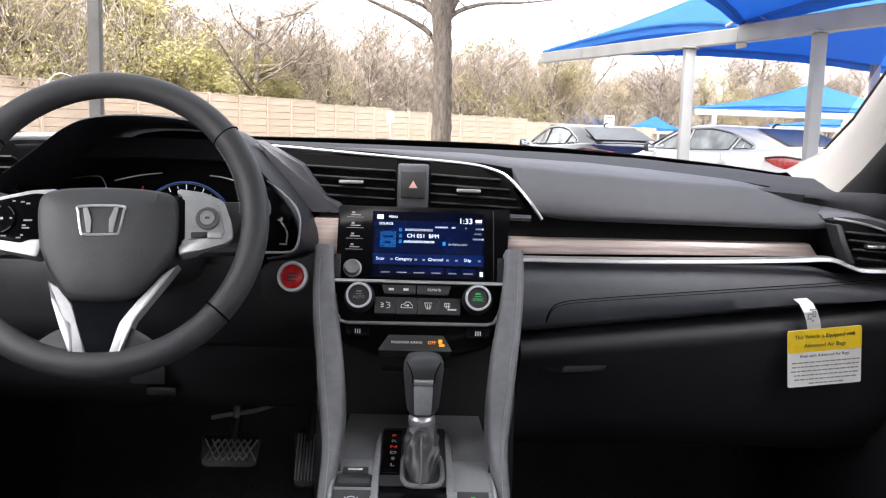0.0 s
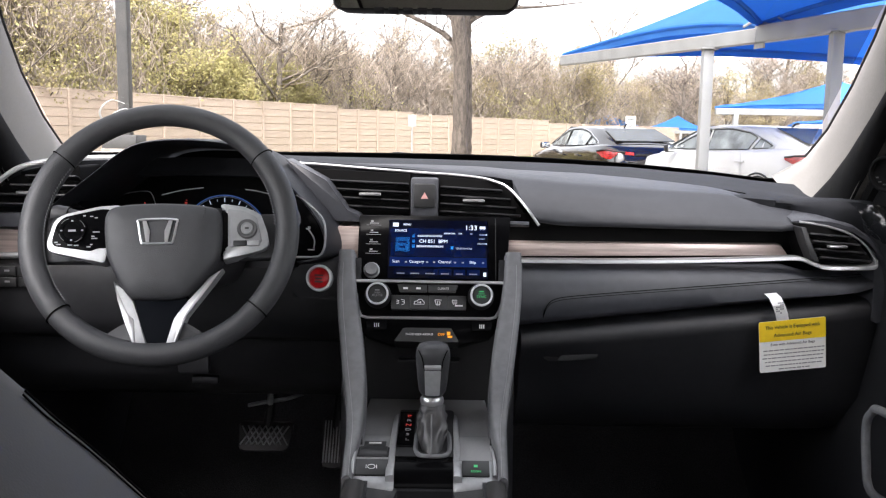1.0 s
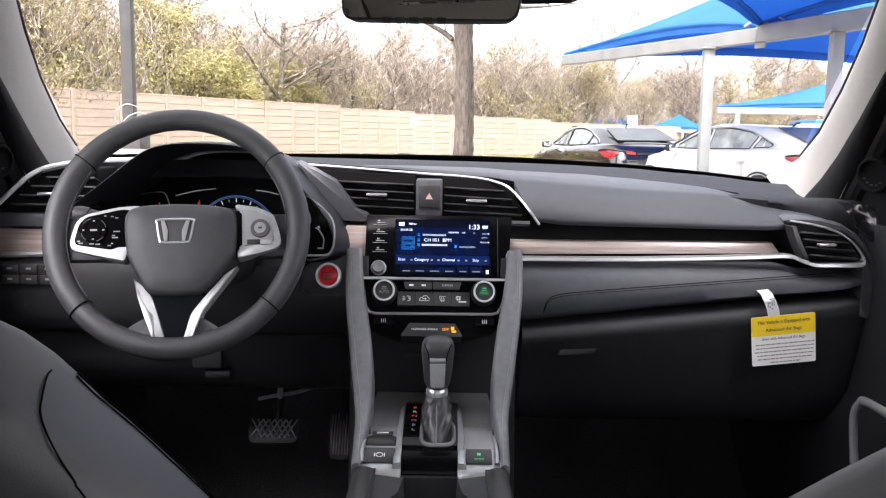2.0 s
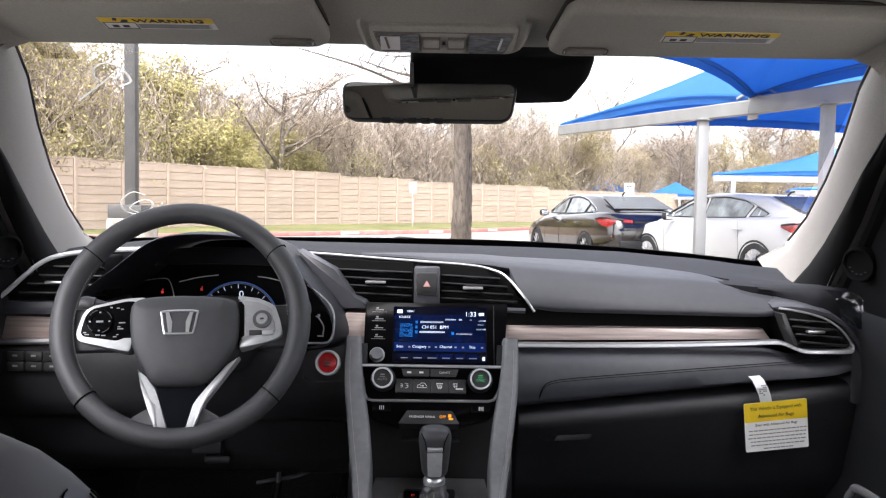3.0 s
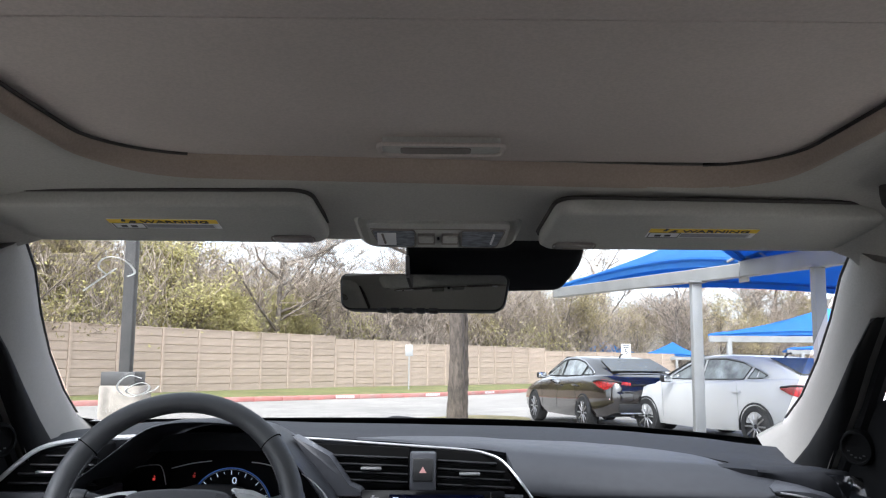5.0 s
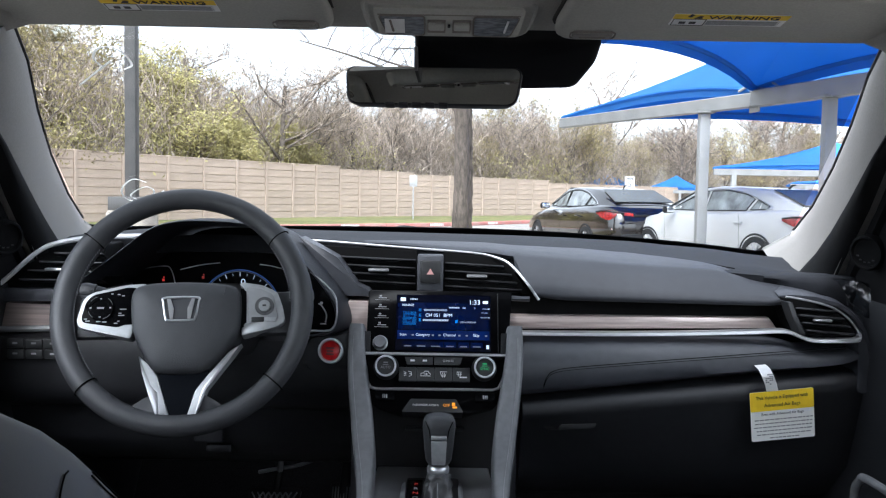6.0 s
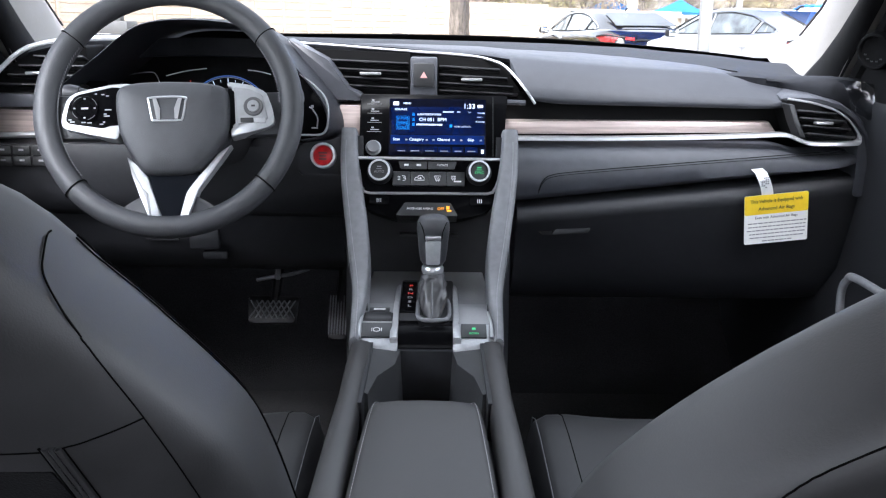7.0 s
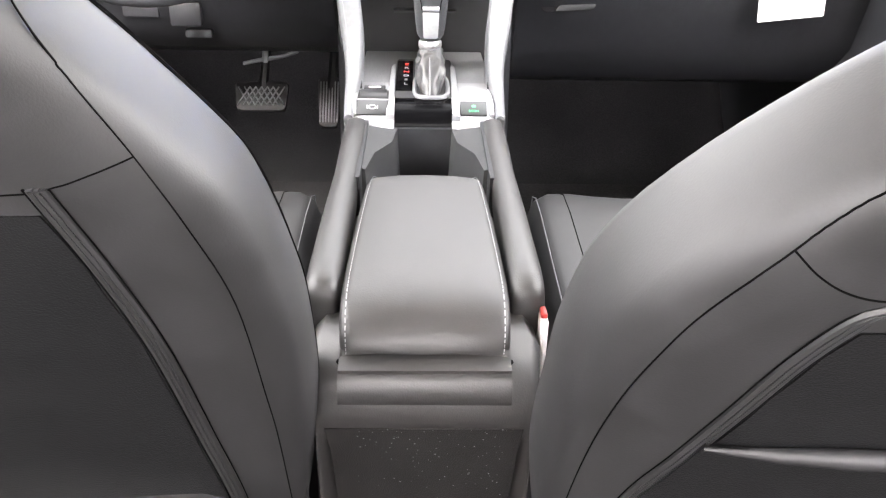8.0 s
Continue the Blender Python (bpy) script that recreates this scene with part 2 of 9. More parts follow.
M_REDKERB = mat("red_painted_kerb", (0.50, 0.16, 0.14), 0.8, second=(0.42, 0.25, 0.22), scale=3, amount=0.8, bump=0.3, bump_scale=60)
M_FENCE = mat("tan_precast_fence", (0.46, 0.362, 0.29), 0.88, second=(0.39, 0.305, 0.243), scale=5, bump=0.35, bump_scale=70, blotch=0.08, blotch_scale=0.8, rand=0.05, stretch=(0.4, 0.4, 3))
M_BARK = mat("grey_brown_bark", (0.175, 0.142, 0.116), 0.95, second=(0.05, 0.040, 0.032), scale=26, amount=1.0, bump=1.0, bump_scale=40, stretch=(1, 1, 0.3), blotch=0.25, blotch_scale=2)
M_LIMB = mat("pale_woodland_bark", (0.27, 0.226, 0.188), 0.95, second=(0.11, 0.09, 0.074), scale=6, amount=0.8, rand=0.25)
M_TWIG = mat("grey_tan_twigs", (0.42, 0.345, 0.280), 0.95, second=(0.21, 0.17, 0.137), scale=3, rand=0.2, island=0.55)
M_LEAF = mat("yellow_green_leaves", (0.50, 0.445, 0.20), 0.7, second=(0.30, 0.26, 0.12), scale=1.2, amount=0.9, rand=0.2, island=0.65)
M_BUD = mat("olive_buds", (0.42, 0.35, 0.18), 0.8, second=(0.25, 0.205, 0.115), scale=1.0, amount=0.9, rand=0.2, island=0.5)
M_CANOPY = mat("blue_shade_cloth", (0.045, 0.235, 0.60), 0.7, second=(0.038, 0.205, 0.54), scale=2, bump=0.15, bump_scale=200, blotch=0.08, blotch_scale=0.6)
for _m, _c in ((M_LEAF, (0.50, 0.46, 0.19, 1)), (M_BUD, (0.40, 0.35, 0.16, 1)), (M_PEN, (0.9, 0.9, 0.88, 1))):
    _n, _l = _m.node_tree.nodes, _m.node_tree.links
    _t, _x = _n.new("ShaderNodeBsdfTranslucent"), _n.new("ShaderNodeMixShader")
    _t.inputs["Color"].default_value = _c
    _x.inputs[0].default_value = 0.4
    _l.new(_n["Principled BSDF"].outputs[0], _x.inputs[1])
    _l.new(_t.outputs[0], _x.inputs[2])
    _l.new(_x.outputs[0], _n["Material Output"].inputs["Surface"])
_n, _l = M_CANOPY.node_tree.nodes, M_CANOPY.node_tree.links
_t, _x = _n.new("ShaderNodeBsdfTranslucent"), _n.new("ShaderNodeMixShader")
_t.inputs["Color"].default_value = (0.05, 0.28, 0.68, 1)
_x.inputs[0].default_value = 0.5
_l.new(_n["Principled BSDF"].outputs[0], _x.inputs[1])
_l.new(_t.outputs[0], _x.inputs[2])
_l.new(_x.outputs[0], _n["Material Output"].inputs["Surface"])
M_STEEL = mat("white_painted_steel", (0.25, 0.25, 0.245), 0.45, second=(0.22, 0.22, 0.215), scale=4, blotch=0.05)
M_POST = mat("galvanised_steel", (0.40, 0.40, 0.40), 0.5, 0.3, second=(0.33, 0.33, 0.33), scale=12)
M_POLE = mat("grey_steel_pole", (0.066, 0.062, 0.058), 0.5, second=(0.05, 0.048, 0.046), scale=5, blotch=0.1)
M_BASE = mat("weathered_concrete_base", (0.38, 0.335, 0.28), 0.9, second=(0.20, 0.175, 0.15), scale=5, bump=0.4, bump_scale=50, blotch=0.2, blotch_scale=2)
M_CARWHITE = mat("white_car_paint", (0.47, 0.467, 0.455), 0.3, second=(0.445, 0.442, 0.43), scale=3, coat=0.5, spec=0.35)
M_CARBLACK = mat("dark_brown_black_car_paint", (0.012, 0.0092, 0.0076), 0.12, second=(0.009, 0.007, 0.0058), scale=3, coat=1.0, spec=0.6)
M_TYRE = mat("tyre_rubber", (0.018, 0.018, 0.018), 0.8, second=(0.013, 0.013, 0.013), scale=40)
M_ALLOY = mat("alloy_rim", (0.42, 0.42, 0.43), 0.3, 0.9, second=(0.36, 0.36, 0.37), scale=20)
M_TAIL = mat("red_tail_lamp", (0.46, 0.014, 0.016), 0.2, second=(0.14, 0.005, 0.006), scale=30, coat=0.6)
M_SIGN = mat("white_sign", (0.72, 0.72, 0.72), 0.5, second=(0.68, 0.68, 0.68), scale=10)


# ---- mesh helpers ----
BASE = {}


def thing(name, base=(0, 0, 0), label="", category="", group="", kind=""):
    """An Empty at the base of a thing; its parts are given in world places."""
    ob = new(name)
    ob.location = base
    BASE[ob.name] = Vector(base)
    return tagged(ob, label, category, group, kind)


def root_of(ob):
    while ob.parent:
        ob = ob.parent
    return ob


def link_mesh(name, bm, material, parent=None, label="", smooth=40):
    if parent is not None:
        off = BASE.get(root_of(parent).name)
        if off is not None and off.length:
            bmesh.ops.translate(bm, vec=-off, verts=bm.verts)
    bmesh.ops.recalc_face_normals(bm, faces=bm.faces)
    me = bpy.data.meshes.new(name)
    bm.to_mesh(me)
    bm.free()
    me.materials.append(material)
    if smooth:
        me.shade_smooth()
        me.set_sharp_from_angle(angle=radians(smooth))
    ob = new(name, me)
    if parent is not None:
        ob.parent = parent
    if label:
        tagged(ob, label)
    return ob


def part(name, bm, material, parent, label="", smooth=40):
    return link_mesh(name, bm, material, parent, label, smooth)


def setting(name, bm, material, label="", category="", smooth=40):
    ob = link_mesh(name, bm, material, None, "", smooth)
    return tagged(ob, label, category, "", "structure")


def B():
    return bmesh.new()


def box(bm, c, s, bev=0.0, seg=2, m=None):
    """Box with rounded edges round the centre c, or at the pose m."""
    r = bmesh.ops.create_cube(bm, size=1)
    vs = r["verts"]
    bmesh.ops.scale(bm, vec=s, verts=vs)
    bmesh.ops.transform(bm, matrix=(m if m is not None else Matrix.Identity(4)) @ Matrix.Translation(c), verts=vs)
    if bev:
        es = list({e for v in vs for e in v.link_edges})
        bmesh.ops.bevel(bm, geom=es, offset=bev, segments=seg, profile=0.5, affect="EDGES", clamp_overlap=True)
    return bm


def ring(bm, pts):
    return [bm.verts.new(p) for p in pts]


def loft(bm, rings, caps=True, closed=True, wrap=False):
    rs = [ring(bm, r) for r in rings]
    n = len(rs[0])
    pairs = list(zip(rs, rs[1:])) + ([(rs[-1], rs[0])] if wrap else [])
    for a, b in pairs:
        for i in range(n if closed else n - 1):
            j = (i + 1) % n
            bm.faces.new((a[i], a[j], b[j], b[i]))
    if caps and closed and not wrap:
        bm.faces.new(list(reversed(rs[0])))
        bm.faces.new(rs[-1])
    return bm


def tube(bm, pts, r, n=8, closed=False, up=(0, 0, 1), flat=1.0):
    """Sweeps a round (or flattened) section along points; r may be a list."""
    P = [Vector(p) for p in pts]
    k = len(P)
    rr = r if isinstance(r, (list, tuple)) else [r] * k
    rings = []
    side = None
    for i, p in enumerate(P):
        a = P[i - 1] if (i > 0 or closed) else P[i]
        b = P[(i + 1) % k] if (i < k - 1 or closed) else P[i]
        d = (b - a).normalized()
        u = Vector(up)
        s = d.cross(u)
        if s.length < 0.05:
            s = side or d.orthogonal()
        s.normalize()
        if side and s.dot(side) < 0:
            s = -s
        side = s
        w = s.cross(d).normalized()
        rings.append([p + (s * math.cos(2 * math.pi * q / n) + w * math.sin(2 * math.pi * q / n) * flat) * rr[i] for q in range(n)])
    return loft(bm, rings, caps=not closed, wrap=closed)


def prism(bm, poly, y0, y1, bev=0.0, seg=2, m=None):
    """Polygon in x and z, extruded from y0 (front) to y1."""
    f = ring(bm, [(x, y0, z) for x, z in poly])
    b = ring(bm, [(x, y1, z) for x, z in poly])
    n = len(poly)
    bm.faces.new(f)
    bm.faces.new(list(reversed(b)))
    for i in range(n):
        j = (i + 1) % n
        bm.faces.new((f[j], f[i], b[i], b[j]))
    if bev:
        es = [e for v in f for e in v.link_edges if e.other_vert(v) in f]
        bmesh.ops.bevel(bm, geom=list(set(es)), offset=bev, segments=seg, profile=0.5, affect="EDGES", clamp_overlap=True)
    if m is not None:
        bmesh.ops.transform(bm, matrix=m, verts=bm.verts)
    return bm


def lathe(bm, prof, seg=24, m=None, hollow=False):
    """Revolves (radius, height) pairs round the y axis; height runs along -y (towards the viewer)."""
    rings = [[(r * math.cos(2 * math.pi * i / seg), -h, r * math.sin(2 * math.pi * i / seg)) for i in range(seg)] for r, h in prof]
    if m is not None:
        rings = [[m @ Vector(p) for p in r] for r in rings]
    return loft(bm, rings, wrap=hollow)


def spline(pts, n=8, closed=False):
    """Catmull-Rom curve through points."""
    P = [Vector(p) for p in pts]
    k = len(P)
    out = []
    for i in range(k if closed else k - 1):
        p0 = P[i - 1] if (i > 0 or closed) else P[0] * 2 - P[1]
        p1, p2 = P[i], P[(i + 1) % k]
        p3 = P[(i + 2) % k] if (i + 2 < k or closed) else P[-1] * 2 - P[-2]
        for q in range(n):
            t = q / n
            out.append(0.5 * ((2 * p1) + (p2 - p0) * t + (2 * p0 - 5 * p1 + 4 * p2 - p3) * t * t + (3 * p1 - p0 - 3 * p2 + p3) * t ** 3))
    if not closed:
        out.append(P[-1])
    return out


def round_poly(poly, r, n=4):
    """Rounds the corners of a polygon of 2-tuples."""
    out = []
    k = len(poly)
    for i in range(k):
        p = Vector((*poly[i], 0))
        a, b = Vector((*poly[i - 1], 0)), Vector((*poly[(i + 1) % k], 0))
        da, db = (a - p), (b - p)
        ra = min(r, da.length * 0.45)
        rb = min(r, db.length * 0.45)
        s, e = p + da.normalized() * ra, p + db.normalized() * rb
        for q in range(n + 1):
            t = q / n
            v = s * (1 - t) ** 2 + p * 2 * t * (1 - t) + e * t * t
            out.append((v.x, v.y))
    return out


def sheet(bm, rows, thick, direction):
    """A grid of points given a thickness along a direction."""
    d = Vector(direction) * thick
    top = [ring(bm, r) for r in rows]
    bot = [ring(bm, [Vector(p) + d for p in r]) for r in rows]
    h, w = len(rows), len(rows[0])
    for i in range(h - 1):
        for j in range(w - 1):
            bm.faces.new((top[i][j], top[i][j + 1], top[i + 1][j + 1], top[i + 1][j]))
            bm.faces.new((bot[i][j], bot[i + 1][j], bot[i + 1][j + 1], bot[i][j + 1]))
    for j in range(w - 1):
        bm.faces.new((top[0][j + 1], top[0][j], bot[0][j], bot[0][j + 1]))
        bm.faces.new((top[-1][j], top[-1][j + 1], bot[-1][j + 1], bot[-1][j]))
    for i in range(h - 1):
        bm.faces.new((top[i][0], top[i + 1][0], bot[i + 1][0], bot[i][0]))
        bm.faces.new((top[i + 1][-1], top[i][-1], bot[i][-1], bot[i + 1][-1]))
    return bm


def face_pose(c, tilt=0.0, yaw=0.0, roll=0.0):
    """Pose of a front face at c: local x right, z up, -y towards the viewer; tilt leans the top away."""
    return Matrix.Translation(c) @ Euler((radians(-tilt), radians(roll), radians(yaw))).to_matrix().to_4x4()


def letters(bm, body, size, m, x=0.0, z=0.0, y=-0.0004, align="CENTER", depth=0.0002, wide=1.0):
    """Raised letters on the face at pose m."""
    cu = bpy.data.curves.new("letters", "FONT")
    cu.body, cu.size, cu.extrude, cu.align_x, cu.align_y, cu.resolution_u = body, size, depth, align, "CENTER", 2
    ob = bpy.data.objects.new("letters", cu)
    me = bpy.data.meshes.new_from_object(ob)
    bpy.data.objects.remove(ob)
    bpy.data.curves.remove(cu)
    t = m @ Matrix.Translation((x, y, z)) @ Matrix.Rotation(radians(90), 4, "X") @ Matrix.Diagonal((wide, 1, 1, 1))
    me.transform(t)
    bm.from_mesh(me)
    bpy.data.meshes.remove(me)
    return bm


def lerp(a, b, t):
    return a + (b - a) * t


def table(x, rows):
    """Smooth interpolation in rows of (x, value...)."""
    if x <= rows[0][0]:
        return rows[0][1:]
    for a, b in zip(rows, rows[1:]):
        if x <= b[0]:
            t = (x - a[0]) / (b[0] - a[0])
            t = t * t * (3 - 2 * t) * 0.5 + t * 0.5
            return tuple(lerp(p, q, t) for p, q in zip(a[1:], b[1:]))
    return rows[-1][1:]

# ---- the cabin of the car: shell ----
def glass_z(y):
    return 1.362 - 0.424 * (y - 0.97)


def build_shell():
    # floor and firewall
    bm = B()
    box(bm, (0, 0.45, 0.19), (1.56, 3.3, 0.06))
    setting("floor", bm, M_CARPET, "black carpeted car floor", "floor")
    bm = B()
    box(bm, (0, 2.06, 0.555), (1.6, 0.06, 0.74))
    setting("wall_firewall", bm, M_CARPET, "black carpeted firewall under the dashboard", "wall")
    bm = B()
    sheet(bm, [[(x, y, z) for y, z in ((1.62, 0.232), (1.74, 0.25), (1.86, 0.33), (1.98, 0.47), (2.035, 0.58))] for x in (-0.76, -0.4, 0, 0.4, 0.76)], 0.02, (0, 0.5, -0.8))
    setting("toe_board", bm, M_CARPET, "sloping carpeted toe board of the footwells", "floor", smooth=60)
    bm = B()
    prism(bm, [(-0.78, 0.22), (0.78, 0.22), (0.78, 0.86), (-0.78, 0.86)], -1.2, -1.16)
    # out of view; these bars narrow the rear opening to cut light
    box(bm, (0, -1.18, 1.265), (1.3, 0.04, 0.17))
    box(bm, (0, -1.18, 0.90), (1.3, 0.04, 0.10))
    for s in (-1, 1):
        box(bm, (s * 0.68, -1.18, 1.08), (0.2, 0.04, 0.46))
    setting("wall_rear", bm, M_DASH_LOW, "dark rear wall of the cabin", "wall")
    # headliner: a shallow vault with the sunroof opening
    x0, x1, y0, y1, rc = -0.390, 0.437, -0.32, 0.757, 0.115

    def roof_z(x, y):
        side = max(0.0, (abs(x) - 0.40) / 0.225)
        front = max(0.0, (y - 0.66) / 0.33)
        back = max(0.0, (-0.4 - y) / 0.8)
        return 1.402 - 0.07 * side ** 5 - 0.050 * front ** 1.5 - 0.06 * back ** 2

    def roof_y(y, x):
        return y - 0.09 * (abs(x) / 0.62) ** 2 * (1 if y > 0.7 else 0) * (y - 0.7) / 0.29

    inner = []
    n = 8
    for cx, cy, a0 in ((x1 - rc, y1 - rc, 0), (x0 + rc, y1 - rc, 90), (x0 + rc, y0 + rc, 180), (x1 - rc, y0 + rc, 270)):
        for q in range(n + 1):
            a = radians(a0 + 90 * q / n)
            inner.append((cx + rc * math.cos(a), cy + rc * math.sin(a)))
    # the opening's front edge runs a little askew
    inner = [(x, y + 0.05 * (x - 0.024) * max(0.0, min(1.0, (y - 0.2) / 0.5))) for x, y in inner]
    outer = []
    X, Y0, Y1 = 0.625, -1.16, 0.99
    cx, cy = (x0 + x1) / 2, (y0 + y1) / 2
    for x, y in inner:
        dx, dy = x - cx, y - cy
        k = min(((X if dx > 0 else -X) - cx) / dx if abs(dx) > 1e-6 else 9e9, ((Y1 if dy > 0 else Y0) - cy) / dy if abs(dy) > 1e-6 else 9e9)
        outer.append((cx + dx * k, cy + dy * k))
    bm = B()
    rings = []
    rings.append([(p[0], p[1], roof_z(*p) + 0.044) for p in inner])
    rings.append([(p[0], p[1], roof_z(*p) + 0.004) for p in inner])
    for t in (0.012, 0.03, 0.08, 0.2, 0.35, 0.5, 0.65, 0.8, 0.9, 1.0):
        row = []
        for a, b in zip(inner, outer):
            x, y = lerp(a[0], b[0], t), lerp(a[1], b[1], t)
            row.append((x, roof_y(y, x), roof_z(x, y) + 0.004 * max(0.0, 1 - t / 0.03)))
        rings.append(row)
    rings.append([(p[0], p[1], p[2] + 0.045) for p in rings[-1]])
    rings.append([(p[0] * 0.98, p[1], 1.47) for p in rings[-1]])
    rings.append([(p[0], p[1], 1.47) for p in inner])
    loft(bm, rings, caps=False, wrap=True)
    setting("ceiling", bm, M_HEADLINER, "grey fabric headliner with a sunroof opening", "headliner", smooth=60)
    # trim wall of the well, sloping in to the shade
    cxy = Vector(((x0 + x1) / 2, (y0 + y1) / 2))
    bm = B()
    rings = []
    for off, dz in ((0.004, -0.0006), (-0.001, 0.0004), (-0.006, 0.006), (-0.012, 0.017), (-0.0155, 0.026), (0.004, 0.032)):
        rings.append([(p[0] + 0.75 * off * (1 if p[0] > cxy.x else -1) * min(1.0, abs(p[0] - cxy.x) / 0.3), p[1] + 1.35 * off * (1 if p[1] > cxy.y else -1), min(roof_z(*p) + dz, 1.4215)) for p in inner])
    loft(bm, rings, caps=False)
    setting("sunroof_trim", bm, M_WELL, "trim wall round the sunroof opening, dim brown light in its colour", "trim", smooth=60)
    # dark line along the opening's sides and corners, none across the front
    bm = B()
    corner = [(p[0] - 0.0118 * (1 if p[0] > cxy.x else -1) * min(1.0, abs(p[0] - cxy.x) / 0.3), p[1] - 0.021 * (1 if p[1] > cxy.y else -1), 1.4192) for p in inner]
    tube(bm, [corner[-1]] + corner[:8], 0.0024, 6)
    tube(bm, corner[n + 2:2 * n + 3], 0.0024, 6)
    setting("sunroof_corner_line", bm, M_DARKGREY, "dark line along the sides and corners of the sunroof opening", "seal")
    # sunshade panel with its pull handle
    shade = thing("sunroof_shade", (0, 0.2, 1.41), "closed grey fabric sunroof shade with a pull handle", "sunshade")
    bm = B()
    box(bm, ((x0 + x1) / 2, 0.20, 1.4260), (x1 - x0 + 0.03, 1.09, 0.012), 0.003)
    box(bm, ((x0 + x1) / 2, 0.31, 1.4200), (x1 - x0 - 0.04, 0.004, 0.0016), 0.0004, m=Matrix.Rotation(radians(-0.4), 4, "Z"))
    part("panel", bm, M_SHADE, shade)
    bm = B()
    prism(bm, round_poly([(-0.052, -0.02), (0.078, -0.02), (0.078, 0.02), (-0.052, 0.02)], 0.008), -0.007, 0.006, 0.003,
          m=Matrix.Translation((0, 0.654, 1.4180)) @ Matrix.Rotation(radians(90), 4, "X"))
    h = part("handle", bm, M_HEADLINER, shade, "moulded recessed handle")
    bm = B()
    tube(bm, [(x, 0.654 - z, 1.4108) for x, z in round_poly([(-0.056, -0.023), (0.082, -0.023), (0.082, 0.023), (-0.056, 0.023)], 0.010)], 0.0022, 6, closed=True)
    part("handle_rim", bm, M_SHADE, h)
    # dark plate on the handle stands for the shaded finger hollow
    bm = B()
    prism(bm, round_poly([(-0.032, -0.014), (0.046, -0.014), (0.046, 0.010), (-0.032, 0.010)], 0.006), -0.0078, 0.0, 0.0005,
          m=Matrix.Translation((0, 0.656, 1.4175)) @ Matrix.Rotation(radians(90), 4, "X"))
    part("finger_recess", bm, M_RECESS, h)
    bm = B()
    box(bm, (0, 0.20, 1.465), (0.9, 1.2, 0.02))
    setting("roof_panel", bm, M_CARWHITE, "closed car roof over the sunshade", "roof")

    # grab handle on the passenger side of the headliner
    gr = thing("grab_handle", (0.548, 0.60, 1.39), "dark brown-grey grab handle on the headliner", "grab handle")
    for y in (0.715, 0.46):
        bm = B()
        lathe(bm, [(0.0005, -0.026), (0.013, -0.024), (0.019, -0.016), (0.021, -0.004), (0.021, 0.012), (0.0005, 0.014)], 20, Matrix.Translation((0.552, y, 1.384)) @ Matrix.Rotation(radians(-90), 4, "X"))
        part("mount", bm, M_DARKGREY, gr)
    bm = B()
    tube(bm, spline([(0.552, 0.700, 1.372), (0.548, 0.675, 1.360), (0.545, 0.62, 1.354), (0.545, 0.555, 1.354), (0.548, 0.50, 1.360), (0.552, 0.475, 1.372)], 5), 0.010, 10)
    part("grip", bm, M_PILLAR, gr)

    # pillars beside the windshield, and doors
    W = [(0.575, 0.93, 1.352), (0.615, 1.06, 1.315), (0.665, 1.20, 1.255), (0.715, 1.36, 1.188), (0.757, 1.53, 1.116), (0.787, 1.68, 1.060), (0.772, 1.80, 1.016)]
    D = [(0.605, 0.80, 1.300), (0.632, 0.93, 1.245), (0.660, 1.04, 1.185), (0.684, 1.14, 1.115), (0.692, 1.205, 1.060), (0.698, 1.255, 1.020), (0.702, 1.300, 0.975)]
    W_LEFT = W
    for s, nm in ((-1, "left"), (1, "right")):
        # the glass edge lies a little farther out on the passenger side
        W = W_LEFT if s < 0 else [(x + e, y, z) for (x, y, z), e in zip(W_LEFT, (0.028, 0.026, 0.020, 0.014, 0.010, 0.003, -0.006))]
        bm = B()
        rings = []
        for w, d in zip(W, D):
            w, d = Vector(w), Vector(d)
            o = Vector((0.045, 0.03, 0.02))
            pts = [w + Vector((0.012, 0.004, 0)), w, w.lerp(d, 0.25) + Vector((-0.016, -0.006, -0.006)), w.lerp(d, 0.55) + Vector((-0.018, -0.010, -0.008)),
                   w.lerp(d, 0.85) + Vector((-0.010, -0.006, -0.003)), d, d + Vector((0.03, 0.0, 0)), d + o + Vector((0.02, 0, 0)), w + o + Vector((0.03, 0, 0))]
            rings.append([(s * p.x, p.y, p.z) for p in pts])
        loft(bm, rings)
        setting("pillar_" + nm, bm, M_PILLAR, "pale grey plastic pillar trim beside the windshield", "pillar", smooth=50)
        # black seal along the door edge of the pillar
        bm = B()
        tube(bm, spline([(s * (d[0] + 0.026), d[1] - 0.010, d[2] - 0.004) for d in D], 4), 0.014, 8)
        setting("door_seal_" + nm, bm, M_DARKTRIM, "black rubber door seal", "seal")
        # wide black lip of the door seal lying on the outer part of the pillar
        bm = B()
        rings = []
        for (w, d), q in zip(list(zip(W, D))[1:], (0.96, 0.84, 0.74, 0.70, 0.68, 0.68)):
            w, d = Vector(w), Vector(d)
            pts = [w.lerp(d, q) + Vector((-0.014, -0.004, -0.004)), w.lerp(d, q + 0.02) + Vector((-0.022, -0.014, -0.010)), w.lerp(d, lerp(q, 1.0, 0.5)) + Vector((-0.019, -0.013, -0.008)),
                   w.lerp(d, 0.96) + Vector((-0.008, -0.008, -0.003)), d + Vector((0.004, -0.004, 0)), d + Vector((0.012, 0.006, 0.004))]
            rings.append([(s * p.x, p.y, p.z) for p in pts])
        loft(bm, rings)
